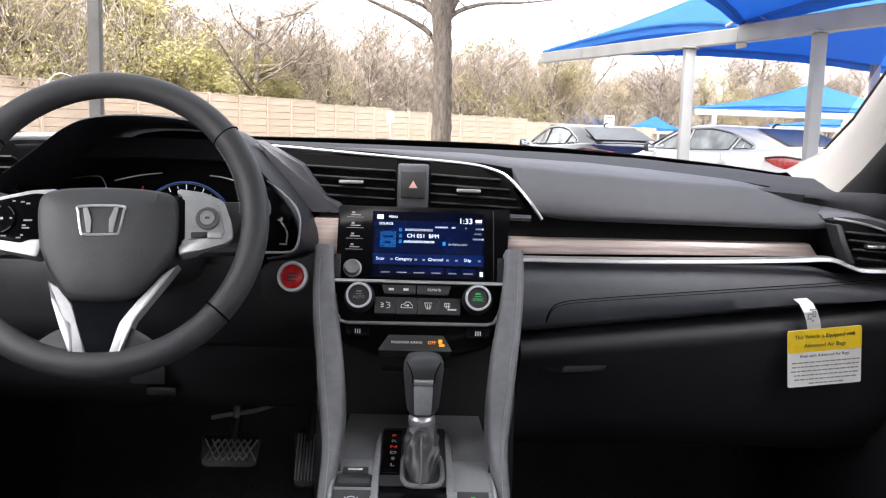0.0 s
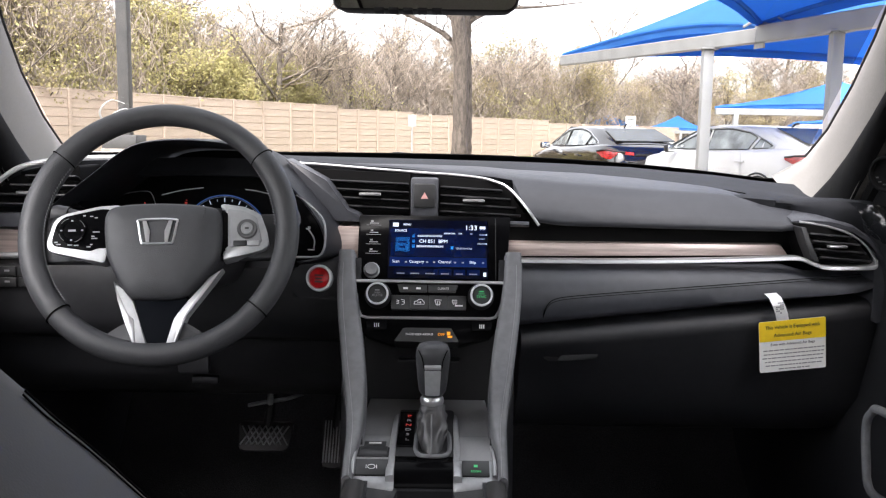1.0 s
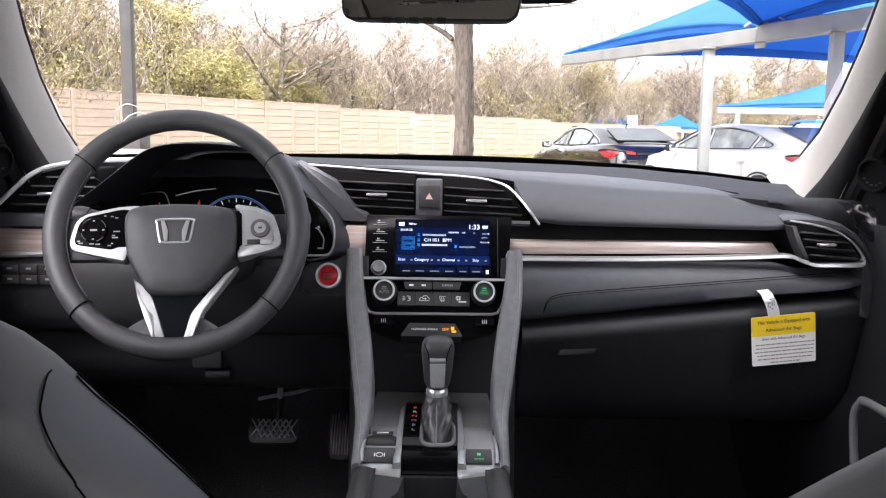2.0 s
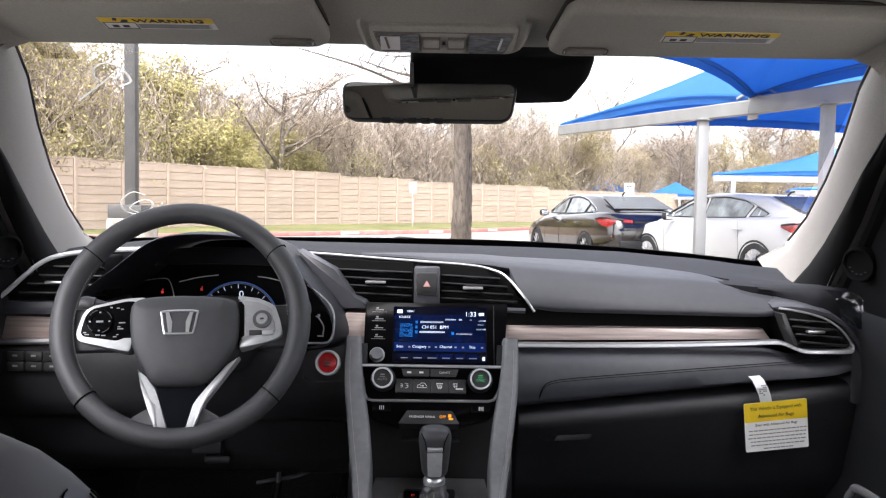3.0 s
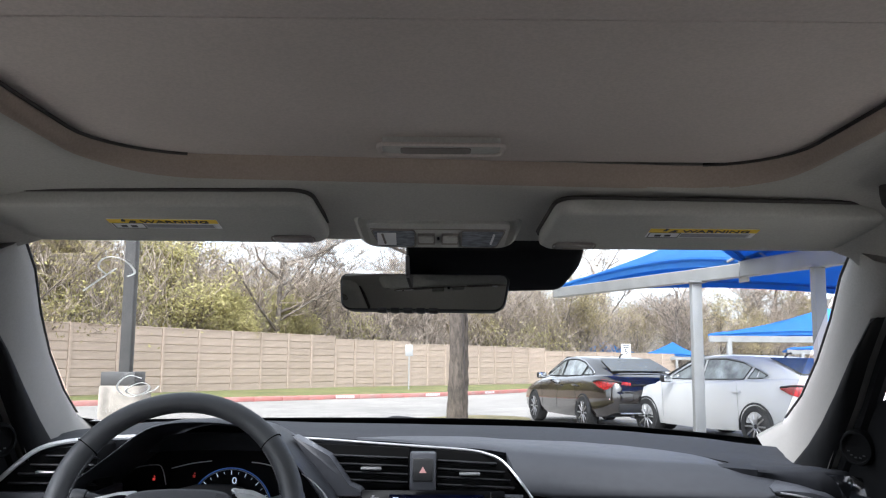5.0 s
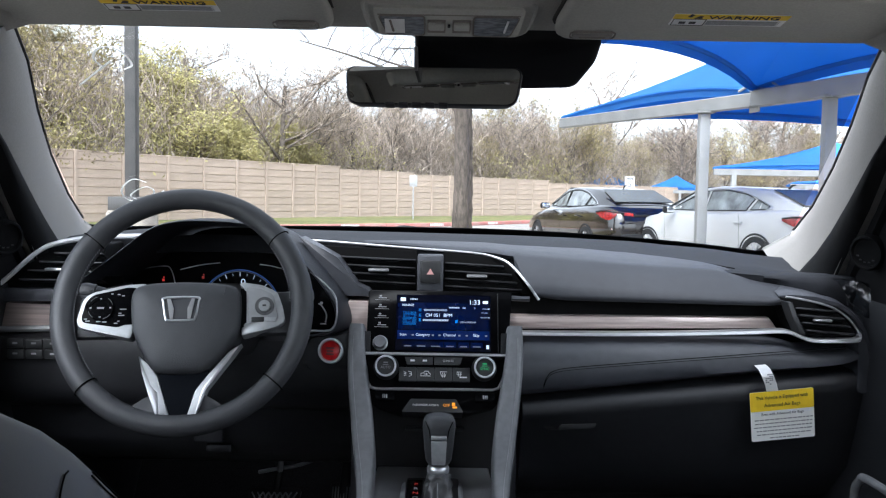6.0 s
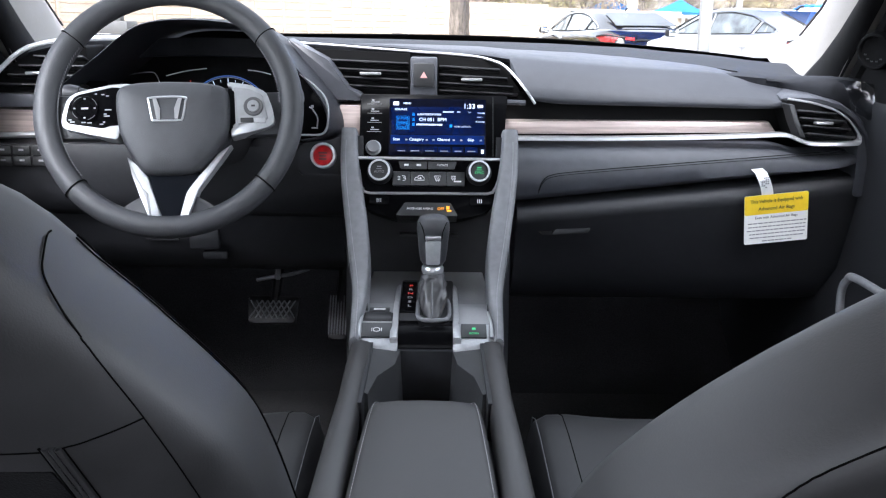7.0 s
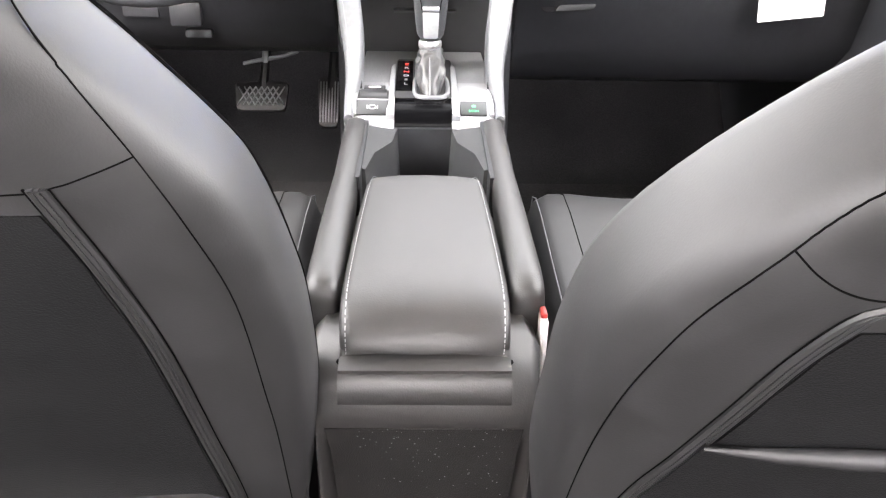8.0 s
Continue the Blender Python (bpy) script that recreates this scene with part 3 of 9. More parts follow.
        setting("seal_lip_" + nm, bm, M_DARKTRIM, "wide black door seal lip beside the pillar", "seal", smooth=50)
        # frit band along the glass edge
        bm = B()
        rows = []
        for w in W[:-1]:
            rows.append([(s * (w[0] + 0.010), w[1] + 0.006, w[2] + 0.003), (s * (w[0] - 0.0015), w[1] + 0.004, w[2] + 0.002)])
        sheet(bm, rows, 0.002, (0, 0.4, 0.9))
        setting("glass_edge_" + nm, bm, M_BLACK, "black border of the windshield", "trim")
        # door: lower panel, sill, frame of the side window
        bm = B()
        prof = [(0.745, 0.22), (0.735, 0.45), (0.715, 0.60), (0.735, 0.66), (0.742, 0.86), (0.722, 0.955), (0.732, 0.985), (0.80, 0.99), (0.80, 0.22)]
        loft(bm, [[(s * x, y, z) for x, z in prof] for y in (-1.16, -0.2, 0.6, 1.0, 1.30, 1.45)])
        box(bm, (s * 0.775, 1.76, 0.58), (0.05, 0.62, 0.8))
        door = setting("door_" + nm, bm, M_DASH_LOW, "black plastic inner door panel", "door", smooth=35)
        bm = B()
        tube(bm, spline([(s * 0.715, 1.075, 0.545), (s * 0.672, 1.080, 0.57), (s * 0.665, 1.088, 0.62), (s * 0.664, 1.093, 0.670), (s * 0.664, 1.078, 0.694), (s * 0.664, 1.04, 0.705), (s * 0.664, 0.80, 0.705), (s * 0.70, 0.74, 0.70)], 5), 0.0065, 10)
        part("pull_handle", bm, M_RAIL, door, "grey pull handle")
        bm = B()
        box(bm, (s * 0.705, 0.80, 0.63), (0.07, 0.42, 0.05), 0.015)
        part("armrest", bm, M_LEATHER, door)
        bm = B()
        sail = [Vector((0.728, 1.32, 0.955)), Vector((0.722, 0.92, 0.955)), Vector((0.712, 0.94, 1.03)), Vector((0.700, 1.05, 1.13)), Vector((0.712, 1.20, 1.10))]
        a = ring(bm, [(s * p.x, p.y, p.z) for p in sail])
        b = ring(bm, [(s * (p.x + 0.06), p.y, p.z) for p in sail])
        bm.faces.new(a)
        bm.faces.new(list(reversed(b)))
        for i in range(5):
            bm.faces.new((a[i], b[i], b[(i + 1) % 5], a[(i + 1) % 5]))
        part("corner_trim", bm, M_DARKTRIM, door)
        bm = B()
        m = Matrix.Translation((s * 0.704, 1.165, 1.046)) @ Matrix.Rotation(radians(-s * 58), 4, "Z") @ Matrix.Rotation(radians(8), 4, "X")
        lathe(bm, [(0.031, -0.03), (0.030, 0.004), (0.0275, 0.010), (0.0245, 0.010), (0.0225, 0.004), (0.0005, 0.001)], 28, m)
        part("tweeter", bm, M_DARKTRIM, door, "round black tweeter speaker")
        bm = B()
        for k in range(5):
            a0 = radians(200 + 28 * k)
            box(bm, (0.0165 * math.cos(a0), -0.006, 0.0165 * math.sin(a0)), (0.004, 0.001, 0.002), 0, m=m)
        part("grille_marks", bm, M_BUTTON, door)
        # side glass and roof rail
        bm = B()
        rails = [(0.62, 0.78, 1.335), (0.625, 0.2, 1.36), (0.625, -0.6, 1.345), (0.60, -1.16, 1.28)]
        tube(bm, spline([(s * (x + 0.03), y, z) for x, y, z in rails], 5), 0.042, 8)
        setting("roof_rail_" + nm, bm, M_HEADLINER, "grey trim above the side window", "trim")
        bm = B()
        sheet(bm, [[(s * 0.775, 1.32, 0.985), (s * 0.775, 0.12, 0.985)], [(s * 0.68, 0.70, 1.335), (s * 0.68, 0.10, 1.335)]], 0.004, (s, 0, 0))
        g = setting("side_window_" + nm, bm, M_SIDEGLASS, "clear side window glass", "window")
        g.visible_shadow = False
        bm = B()
        sheet(bm, [[(s * 0.775, 0.02, 0.985), (s * 0.775, -1.16, 0.985)], [(s * 0.68, 0.02, 1.335), (s * 0.68, -1.1, 1.335)]], 0.004, (s, 0, 0))
        setting("rear_side_window_" + nm, bm, M_DIMGLASS, "unseen rear side window glass, tint added to dim the cabin", "window")
        bm = B()
        loft(bm, [[(s * (x - 0.03), y - 0.06, z), (s * (x - 0.03), y + 0.06, z), (s * (x + 0.01), y + 0.06, z), (s * (x + 0.01), y - 0.06, z)] for x, y, z in ((0.775, 0.07, 0.95), (0.765, 0.07, 1.02), (0.70, 0.06, 1.30), (0.67, 0.06, 1.36))])
        setting("centre_pillar_" + nm, bm, M_PILLAR, "grey trim pillar between the side windows", "pillar")
    # windshield
    bm = B()
    rows = []
    for y in (0.93, 1.1, 1.3, 1.5, 1.7, 1.92):
        hw = lerp(0.60, 0.83, (y - 0.93) / 0.99)
        rows.append([(hw * q, y - 0.05 * q * q * 0.6, glass_z(y) + 0.012 * (1 - q * q)) for q in (-1, -0.75, -0.5, -0.25, 0, 0.25, 0.5, 0.75, 1)])
    sheet(bm, rows, 0.005, (0, 0.39, 0.92))
    ws = setting("windshield", bm, M_GLASS, "clear laminated windshield", "windshield", smooth=80)
    ws.visible_shadow = False
    bm = B()
    sheet(bm, [[(x, -1.2, 0.86), (x, -1.18, 1.27)] for x in (-0.6, 0.6)], 0.004, (0, -1, 0))
    setting("rear_window", bm, M_DIMGLASS, "unseen rear window glass, tint added to dim the cabin", "window")
    # black border along the foot of the windshield, rounded into the corners
    bm = B()
    rows = []
    for k in range(41):
        x = lerp(-0.83, 0.83, k / 40)
        yb = 1.716 + (0.055 * (x / 0.62) ** 2 if x > 0 else 0.0) - 0.04 * max(0.0, (abs(x) - 0.755) / 0.05) ** 2
        q = x / 0.80
        rows.append([(x, yy, glass_z(yy) + 0.012 * (1 - q * q) - 0.004) for yy in (yb, yb + 0.03, 1.84)])
    sheet(bm, rows, 0.0015, (0, 0.4, 0.9))
    setting("glass_edge_foot", bm, M_PIT, "black border along the windshield foot", "trim")


# ---- dashboard ----
def build_dashboard():
    d = thing("dashboard", (0, 1.5, 0.3), "black soft-touch dashboard with chrome lines and wood-look trim", "dashboard")
    # top deck from the windshield foot to the front edge
    bm = B()
    rows = []
    spec = [(-0.78, 1.030, 1.030, 1.020, 1.002), (-0.60, 1.046, 1.044, 1.040, 1.040), (-0.40, 1.050, 1.048, 1.046, 1.050), (-0.26, 1.046, 1.045, 1.044, 1.048), (-0.10, 1.045, 1.043, 1.040, 1.040),
            (0.08, 1.043, 1.040, 1.034, 1.028), (0.16, 1.042, 1.036, 1.026, 1.018), (0.26, 1.040, 1.032, 1.019, 1.0105), (0.36, 1.036, 1.024, 1.012, 1.005), (0.42, 1.034, 1.019, 1.008, 1.0025), (0.50, 1.027, 1.014, 1.004, 0.9990), (0.58, 1.022, 1.011, 1.000, 0.9935), (0.62, 1.018, 1.006, 0.997, 0.991), (0.66, 1.013, 0.999, 0.993, 0.989), (0.72, 1.008, 0.990, 0.992, 0.990), (0.83, 1.004, 0.988, 0.992, 0.990)]
    for k in range(41):
        x = lerp(-0.80, 0.82, k / 40)
        r, c, b, f = table(x, spec)
        ydrop = 0.10 * max(0, (abs(x) - 0.5) / 0.28) ** 2
        rows.append([(x, 1.97, 0.93), (x, 1.86 - ydrop, r - 0.035), (x, 1.76 - ydrop, r - 0.006), (x, 1.66 - ydrop, r), (x, 1.58 - ydrop * 0.7, lerp(r, c, 0.45)), (x, 1.50 - ydrop * 0.5, c),
                     (x, 1.46 - ydrop * 0.5, c - 0.004), (x, 1.40, lerp(c, b, 0.6)), (x, 1.34, b), (x, 1.30, f)])
    sheet(bm, rows, 0.03, (0, 0.3, -1))
    part("upper_deck", bm, M_DECK, d, smooth=30)
    bm = B()
    rows = []
    for k in range(17):
        x = lerp(0.585, 0.765, k / 16)
        _, _, b, f = table(x, spec)
        e = min(1.0, max(0.0, (x - 0.60) / 0.075))
        e = e * e * (3 - 2 * e)
        yf, up = 1.298 - 0.054 * e, 0.008 * e
        rows.append([(x, 1.345, b + 0.0006 + up * 0.4), (x, lerp(1.345, yf, 0.5), lerp(b, f, 0.55) + 0.0006 + up), (x, yf + 0.004, f + 0.0006 + up), (x, yf, f - 0.002 + up), (x, yf - 0.004 * e, f - lerp(0.003, 0.010, e)), (x, yf, f - lerp(0.004, 0.022, e)), (x, yf + 0.008, f - lerp(0.006, 0.060, e))])
    sheet(bm, rows, 0.008, (0, 0.7, -0.7))
    part("deck_lip", bm, M_DECK, d, smooth=60)
    # passenger pad with its rolled brow; its rear edge runs in a curve across the deck
    def deck_z(x, y):
        _, c, b, f = table(x, spec)
        return table(y, [(1.30, f), (1.34, b), (1.40, lerp(c, b, 0.6)), (1.46, c - 0.004), (1.50, c)])[0]

    def pad_edge(x):
        return table(x, PAD_EDGE)[0]
    PAD_EDGE = [(p.x, p.y) for p in spline([(x, y, 0) for x, y in ((-0.14, 1.302), (-0.06, 1.365), (0.03, 1.398), (0.10, 1.410), (0.155, 1.420), (0.27, 1.440), (0.37, 1.450), (0.43, 1.438), (0.485, 1.402), (0.535, 1.345), (0.565, 1.325), (0.66, 1.320))], 6)]
    bm = B()
    rings = []
    for k in range(25):
        x = lerp(0.135, 0.640, k / 24)
        r, c, b, f = table(x, spec)
        e = max(0.0, (x - 0.56) / 0.08)
        z0 = 0.952 - 0.004 * (x - 0.2) / 0.4 + 0.012 * e * e
        lift = 0.005 * max(0, (0.19 - x) / 0.055) ** 1.2
        z0 += lift
        pt = table(x, [(0.135, 1.019), (0.16, 1.0165), (0.26, 1.009), (0.36, 1.003), (0.44, 0.9985), (0.525, 0.992), (0.60, 0.980), (0.66, 0.968)])[0]
        pt = max(pt, z0 + 0.012)
        yr = pad_edge(x)
        zr = deck_z(x, yr)
        w = min(1.0, max(0.0, (x - 0.505) / 0.055))
        top = [(x, y, lerp(deck_z(x, y) + 0.0026, pt if y < 1.3181 else deck_z(x, y) - 0.003, w)) for y in [lerp(yr, 1.318, q / 5) for q in range(6)]]
        front = lerp(max(pt - 0.0015, f + 0.0016), pt - 0.0015, w)
        rings.append([(x, yr + 0.004, zr - 0.004)] + top + [(x, 1.296, front), (x, 1.276, lerp(z0, pt, 0.72)), (x, 1.254, lerp(z0, pt, 0.38)), (x, 1.243, z0 + 0.007), (x, 1.2425, z0 + 0.001),
                      (x, 1.247, z0 - 0.003), (x, 1.30, z0 - 0.002), (x, 1.36, z0)])
    rings = [[(x + max(0.0, 1.005 - z) * 0.75 * max(0.0, 1 - (x - 0.135) / 0.15), y, z) for x, y, z in r] for r in rings]
    loft(bm, rings)
    pad = part("passenger_pad", bm, M_PAD, d, "padded passenger side brow", smooth=60)
    bm = B()
    tube(bm, [(x, pad_edge(x) + 0.0025, deck_z(x, pad_edge(x) + 0.0025) + 0.0006) for x in [lerp(-0.12, 0.545, k / 60) for k in range(61)]], 0.0013, 6)
    part("pad_seam", bm, M_SEAM, pad)
    # its thin tail running on above the middle vents
    bm = B()
    rings = []
    for k in range(15):
        x = lerp(-0.13, 0.150, k / 14)
        yr = pad_edge(x)
        top = [(x, lerp(yr, 1.300, q / 4), deck_z(x, lerp(yr, 1.300, q / 4)) + 0.0026) for q in range(5)]
        rings.append([(x, yr + 0.004, top[0][2] - 0.0066)] + top + [(x, 1.296, top[4][2] - 0.003), (x, 1.305, top[4][2] - 0.012)])
    loft(bm, rings)
    part("pad_tail", bm, M_PAD, pad, smooth=60)
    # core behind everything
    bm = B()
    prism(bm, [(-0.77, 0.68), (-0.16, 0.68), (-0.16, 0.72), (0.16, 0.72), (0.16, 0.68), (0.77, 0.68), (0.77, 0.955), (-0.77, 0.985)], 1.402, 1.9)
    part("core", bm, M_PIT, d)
    # wood-look trim: passenger side, a piece beside the screen, driver side
    for nm, poly, y in (("wood_trim", [(0.128, 0.894), (0.60, 0.903), (0.586, 0.9215), (0.128, 0.9185)], 1.268),
                        ("wood_trim", [(-0.164, 0.888), (-0.118, 0.889), (-0.112, 0.944), (-0.150, 0.944)], 1.225),
                        ("wood_trim", [(-0.765, 0.890), (-0.57, 0.896), (-0.57, 0.930), (-0.765, 0.934)], 1.215)):
        bm = B()
        prism(bm, poly, y, y + 0.08, 0.003)
        part(nm, bm, M_WOOD, d, "brown metallic wood-look strip")
    # dark gap above the wood strip, its shadow put into the black
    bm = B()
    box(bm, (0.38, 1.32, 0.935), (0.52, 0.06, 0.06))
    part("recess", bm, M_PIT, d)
    # chrome lines
    bm = B()
    low = spline([(0.128, 1.246, 0.890), (0.30, 1.243, 0.892), (0.433, 1.240, 0.8955), (0.542, 1.232, 0.901), (0.588, 1.226, 0.9045), (0.606, 1.222, 0.903), (0.622, 1.216, 0.8965), (0.640, 1.210, 0.892), (0.680, 1.204, 0.893), (0.708, 1.202, 0.8945), (0.716, 1.203, 0.898), (0.7165, 1.204, 0.904)], 5)
    loft(bm, [[(p.x, p.y + 0.014, p.z + 0.0036), (p.x, p.y - 0.001, p.z + 0.0036), (p.x, p.y - 0.0030, p.z + 0.0024), (p.x, p.y - 0.0038, p.z - 0.0024), (p.x, p.y - 0.0026, p.z - 0.0036), (p.x, p.y + 0.014, p.z - 0.0036)] for p in low])
    part("chrome_line", bm, M_CHROME, d, "satin chrome line")
    bm = B()
    tube(bm, spline([(0.7165, 1.203, 0.901), (0.709, 1.203, 0.914), (0.692, 1.203, 0.933), (0.667, 1.204, 0.949), (0.638, 1.205, 0.958), (0.612, 1.206, 0.963), (0.589, 1.208, 0.966)], 5), 0.0019, 6, up=(0, 1, 0))
    part("chrome_line", bm, M_CHROME, d, "satin chrome line")
    bm = B()
    tube(bm, spline([(-0.30, 1.30, 1.0455), (-0.20, 1.296, 1.042), (-0.074, 1.292, 1.034), (0.06, 1.288, 1.026), (0.106, 1.280, 1.018), (0.130, 1.268, 1.006), (0.157, 1.242, 0.976), (0.176, 1.236, 0.950)], 6), 0.0023, 8, up=(0, 1, 0), flat=0.9)
    part("chrome_line", bm, M_CHROME, d, "satin chrome line")
    # driver side line in the paler chrome that carries its sheen as colour
    bm = B()
    tube(bm, spline([(-0.49, 1.21, 1.050), (-0.56, 1.205, 1.047), (-0.622, 1.20, 1.039), (-0.664, 1.198, 1.022), (-0.716, 1.196, 0.976), (-0.735, 1.196, 0.962)], 6), 0.0040, 8, up=(0, 1, 0), flat=0.9)
    part("chrome_line", bm, M_BRIGHT, d, "satin chrome line")
    bm = B()
    tube(bm, [(-0.765, 1.203, 0.888), (-0.65, 1.203, 0.892), (-0.57, 1.203, 0.895)], 0.0055, 8, up=(0, 1, 0))
    part("chrome_line", bm, M_CHROME, d, "satin chrome line")
    # lower passenger panel, rounded, with a seam
    bm = B()
    rings = []
    for k in range(31):
        x = lerp(0.142, 0.765, k / 30)
        u = (x - 0.142) / 0.56
        zb = lerp(0.783, 0.846, min(1, u)) + 0.03 * max(0, (x - 0.68) / 0.08) ** 2
        zt = lerp(0.886, 0.893, min(1, u)) - (0.014 * min(1, max(0, (x - 0.59) / 0.05)))
        bulge = 0.05 * max(0, (x - 0.70) / 0.065) ** 2
        y0 = 1.215 + bulge
        mid = lerp(zb, zt, 0.42)
        zt -= 0.004
        rings.append([(x, 1.30, zt), (x, 1.262 + bulge, zt), (x, 1.249 + bulge, zt - 0.004), (x, y0 + 0.006, lerp(mid, zt, 0.55)), (x, y0, mid), (x, y0 + 0.001, lerp(zb, mid, 0.35)), (x, y0 + 0.010, zb + 0.006), (x, y0 + 0.022, zb), (x, 1.30, zb)])
    loft(bm, rings)
    part("knee_pad", bm, M_DASH, d, "padded lower passenger panel with a stitched seam", smooth=60)
    for off, nm, mt, rad in ((0.0, "seam", M_SEAM, 0.0007), (-0.004, "seam", M_SEAM, 0.0005)):
        bm = B()
        tube(bm, spline([(0.185, 1.2155, 0.805 + off), (0.191, 1.2140, 0.822 + off), (0.205, 1.2138, 0.833 + off), (0.25, 1.2138, 0.840 + off), (0.40, 1.2145, 0.854 + off), (0.60, 1.2158, 0.872 + off), (0.70, 1.219, 0.881 + off)], 6), rad, 5)
        part(nm, bm, mt, d)
    # glovebox with its latch
    bm = B()
    rings = []
    for k in range(11):
        x = lerp(0.150, 0.742, k / 10)
        zb = lerp(0.779, 0.841, k / 10)
        e = 0.02 * max(0, (k - 8) / 2) ** 2
        rings.append([(x, 1.33, zb), (x, 1.226 + e, zb - 0.003), (x, 1.214 + e, zb - 0.008), (x, 1.208 + e, zb - 0.018), (x, 1.212 + e, zb - 0.034), (x, 1.228 + e, 0.735), (x, 1.25 + e, 0.66), (x, 1.285 + e, 0.60), (x, 1.32 + e, 0.585), (x, 1.42, 0.585), (x, 1.42, zb)])
    loft(bm, rings)
    gb = part("glovebox", bm, M_DASH_LOW, d, "black plastic glovebox lid", smooth=50)
    bm = B()
    prism(bm, round_poly([(0.192, 0.725), (0.278, 0.730), (0.285, 0.754), (0.181, 0.759)], 0.006), 1.2285, 1.24, 0.002)
    lt = part("latch_recess", bm, M_BLACK, gb)
    bm = B()
    prism(bm, round_poly([(0.212, 0.7270), (0.276, 0.7315), (0.279, 0.7400), (0.218, 0.7370)], 0.003), 1.2235, 1.235, 0.002)
    part("latch", bm, M_BUTTON, gb)
    # driver side lower panels
    bm = B()
    rings = []
    for k in range(13):
        x = lerp(-0.765, -0.130, k / 12)
        rings.append([(x, 1.33, 0.900), (x, 1.215, 0.884), (x, 1.198, 0.878), (x, 1.195, 0.86), (x, 1.20, 0.80), (x, 1.215, 0.765), (x, 1.24, 0.752), (x, 1.40, 0.75)])
    loft(bm, rings)
    part("lower_panel", bm, M_DASH_LOW, d, smooth=50)
    bm = B()
    rings = []
    for k in range(13):
        x = lerp(-0.74, -0.150, k / 12)
        rings.append([(x, 1.40, 0.755), (x, 1.250, 0.750), (x, 1.262, 0.70), (x, 1.32, 0.64), (x, 1.40, 0.61), (x, 1.55, 0.60), (x, 1.55, 0.755)])
    loft(bm, rings)
    part("knee_panel", bm, M_DASH_LOW, d, smooth=50)
    # covers under the column
    for c0, s0, nm in (((-0.395, 1.258, 0.708), (0.052, 0.02, 0.040), "service_cover"), ((-0.383, 1.284, 0.670), (0.046, 0.02, 0.015), "release_lever"), ((-0.47, 1.262, 0.715), (0.06, 0.012, 0.03), "service_cover")):
        bm = B()
        box(bm, c0, s0, 0.004)
        part(nm, bm, M_DASH_LOW, d)
    # switch bank left of the steering wheel
    bm = B()
    prism(bm, round_poly([(-0.728, 0.838), (-0.610, 0.842), (-0.612, 0.878), (-0.722, 0.878)], 0.004), 1.192, 1.215, 0.0015)
    bank = part("switch_bank", bm, M_BLACK, d)
    for i in range(3):
        for j in range(2):
            bm = B()
            box(bm, (-0.700 + 0.031 * i, 1.192, 0.868 - 0.0175 * j), (0.028, 0.008, 0.0155), 0.002)
            part("switch", bm, M_BUTTON, bank)
            bm = B()
            box(bm, (-0.700 + 0.031 * i, 1.1877, 0.869 - 0.0175 * j), (0.008, 0.0006, 0.003))
            part("mark", bm, M_GREYINK, bank)
    # centre air vents with hazard switch
    def vent(poly, y, slats, lines, knob, chrome=False):
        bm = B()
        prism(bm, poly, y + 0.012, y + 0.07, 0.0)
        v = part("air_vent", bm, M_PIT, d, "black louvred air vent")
        for (xa, za), (xb, zb) in lines:
            bm = B()
            p = [Vector((xa, y + 0.004, za)), Vector((xb, y + 0.004, zb))]
            dirn = (p[1] - p[0])
            L = dirn.length
            ang = math.atan2(dirn.z, dirn.x)
            m = Matrix.Translation((p[0] + p[1]) / 2) @ Matrix.Rotation(-ang, 4, "Y") @ Matrix.Rotation(radians(-16), 4, "X")
            box(bm, (0, 0.012, 0), (L, 0.030, 0.0035), 0.0012, 1, m)
            part("slat", bm, M_SLAT, v)
        bm = B()
        box(bm, (knob[0], y - 0.004, knob[1]), (0.036, 0.012, 0.005), 0.0018)
        part("vane_tab", bm, M_CHROME, v, "chrome tab")
        return v

    y = 1.272
    vent([(-0.200, 1.034), (-0.036, 1.028), (-0.036, 0.960), (-0.138, 0.958)], y, 4, [((-0.176, 1.016), (-0.038, 1.0115)), ((-0.165, 1.002), (-0.038, 0.9975)), ((-0.153, 0.988), (-0.038, 0.9835)), ((-0.142, 0.974), (-0.038, 0.970))], (-0.102, 0.9945))
    vent([(0.012, 1.026), (0.100, 1.018), (0.128, 1.004), (0.164, 0.954), (0.012, 0.956)], y, 4, [((0.014, 1.008), (0.118, 1.003)), ((0.014, 0.994), (0.132, 0.9885)), ((0.014, 0.980), (0.142, 0.9745)), ((0.014, 0.967), (0.150, 0.962))], (0.070, 0.9865))
    # frame under the vents and surround
    bm = B()
    prism(bm, round_poly([(-0.236, 1.052), (-0.192, 1.030), (-0.170, 1.018), (-0.136, 0.9705), (-0.117, 0.9625), (-0.112, 0.9525), (-0.156, 0.9525), (-0.166, 0.964), (-0.204, 1.010)], 0.004), 1.232, 1.29, 0.003)
    part("vent_side_panel", bm, M_DASH, d, "grey panel between the dials and the air vent")
    bm = B()
    tube(bm, [(-0.128, 1.238, 0.9555), (-0.04, 1.238, 0.9545), (0.05, 1.239, 0.953), (0.16, 1.242, 0.951)], 0.0045, 8, up=(0, 1, 0), flat=1.2)
    part("vent_frame", bm, M_DASH, d)
    bm = B()
    box(bm, (-0.0115, 1.274, 0.990), (0.046, 0.03, 0.066), 0.004)
    hz = part("hazard_housing", bm, M_DASH, d)
    bm = B()
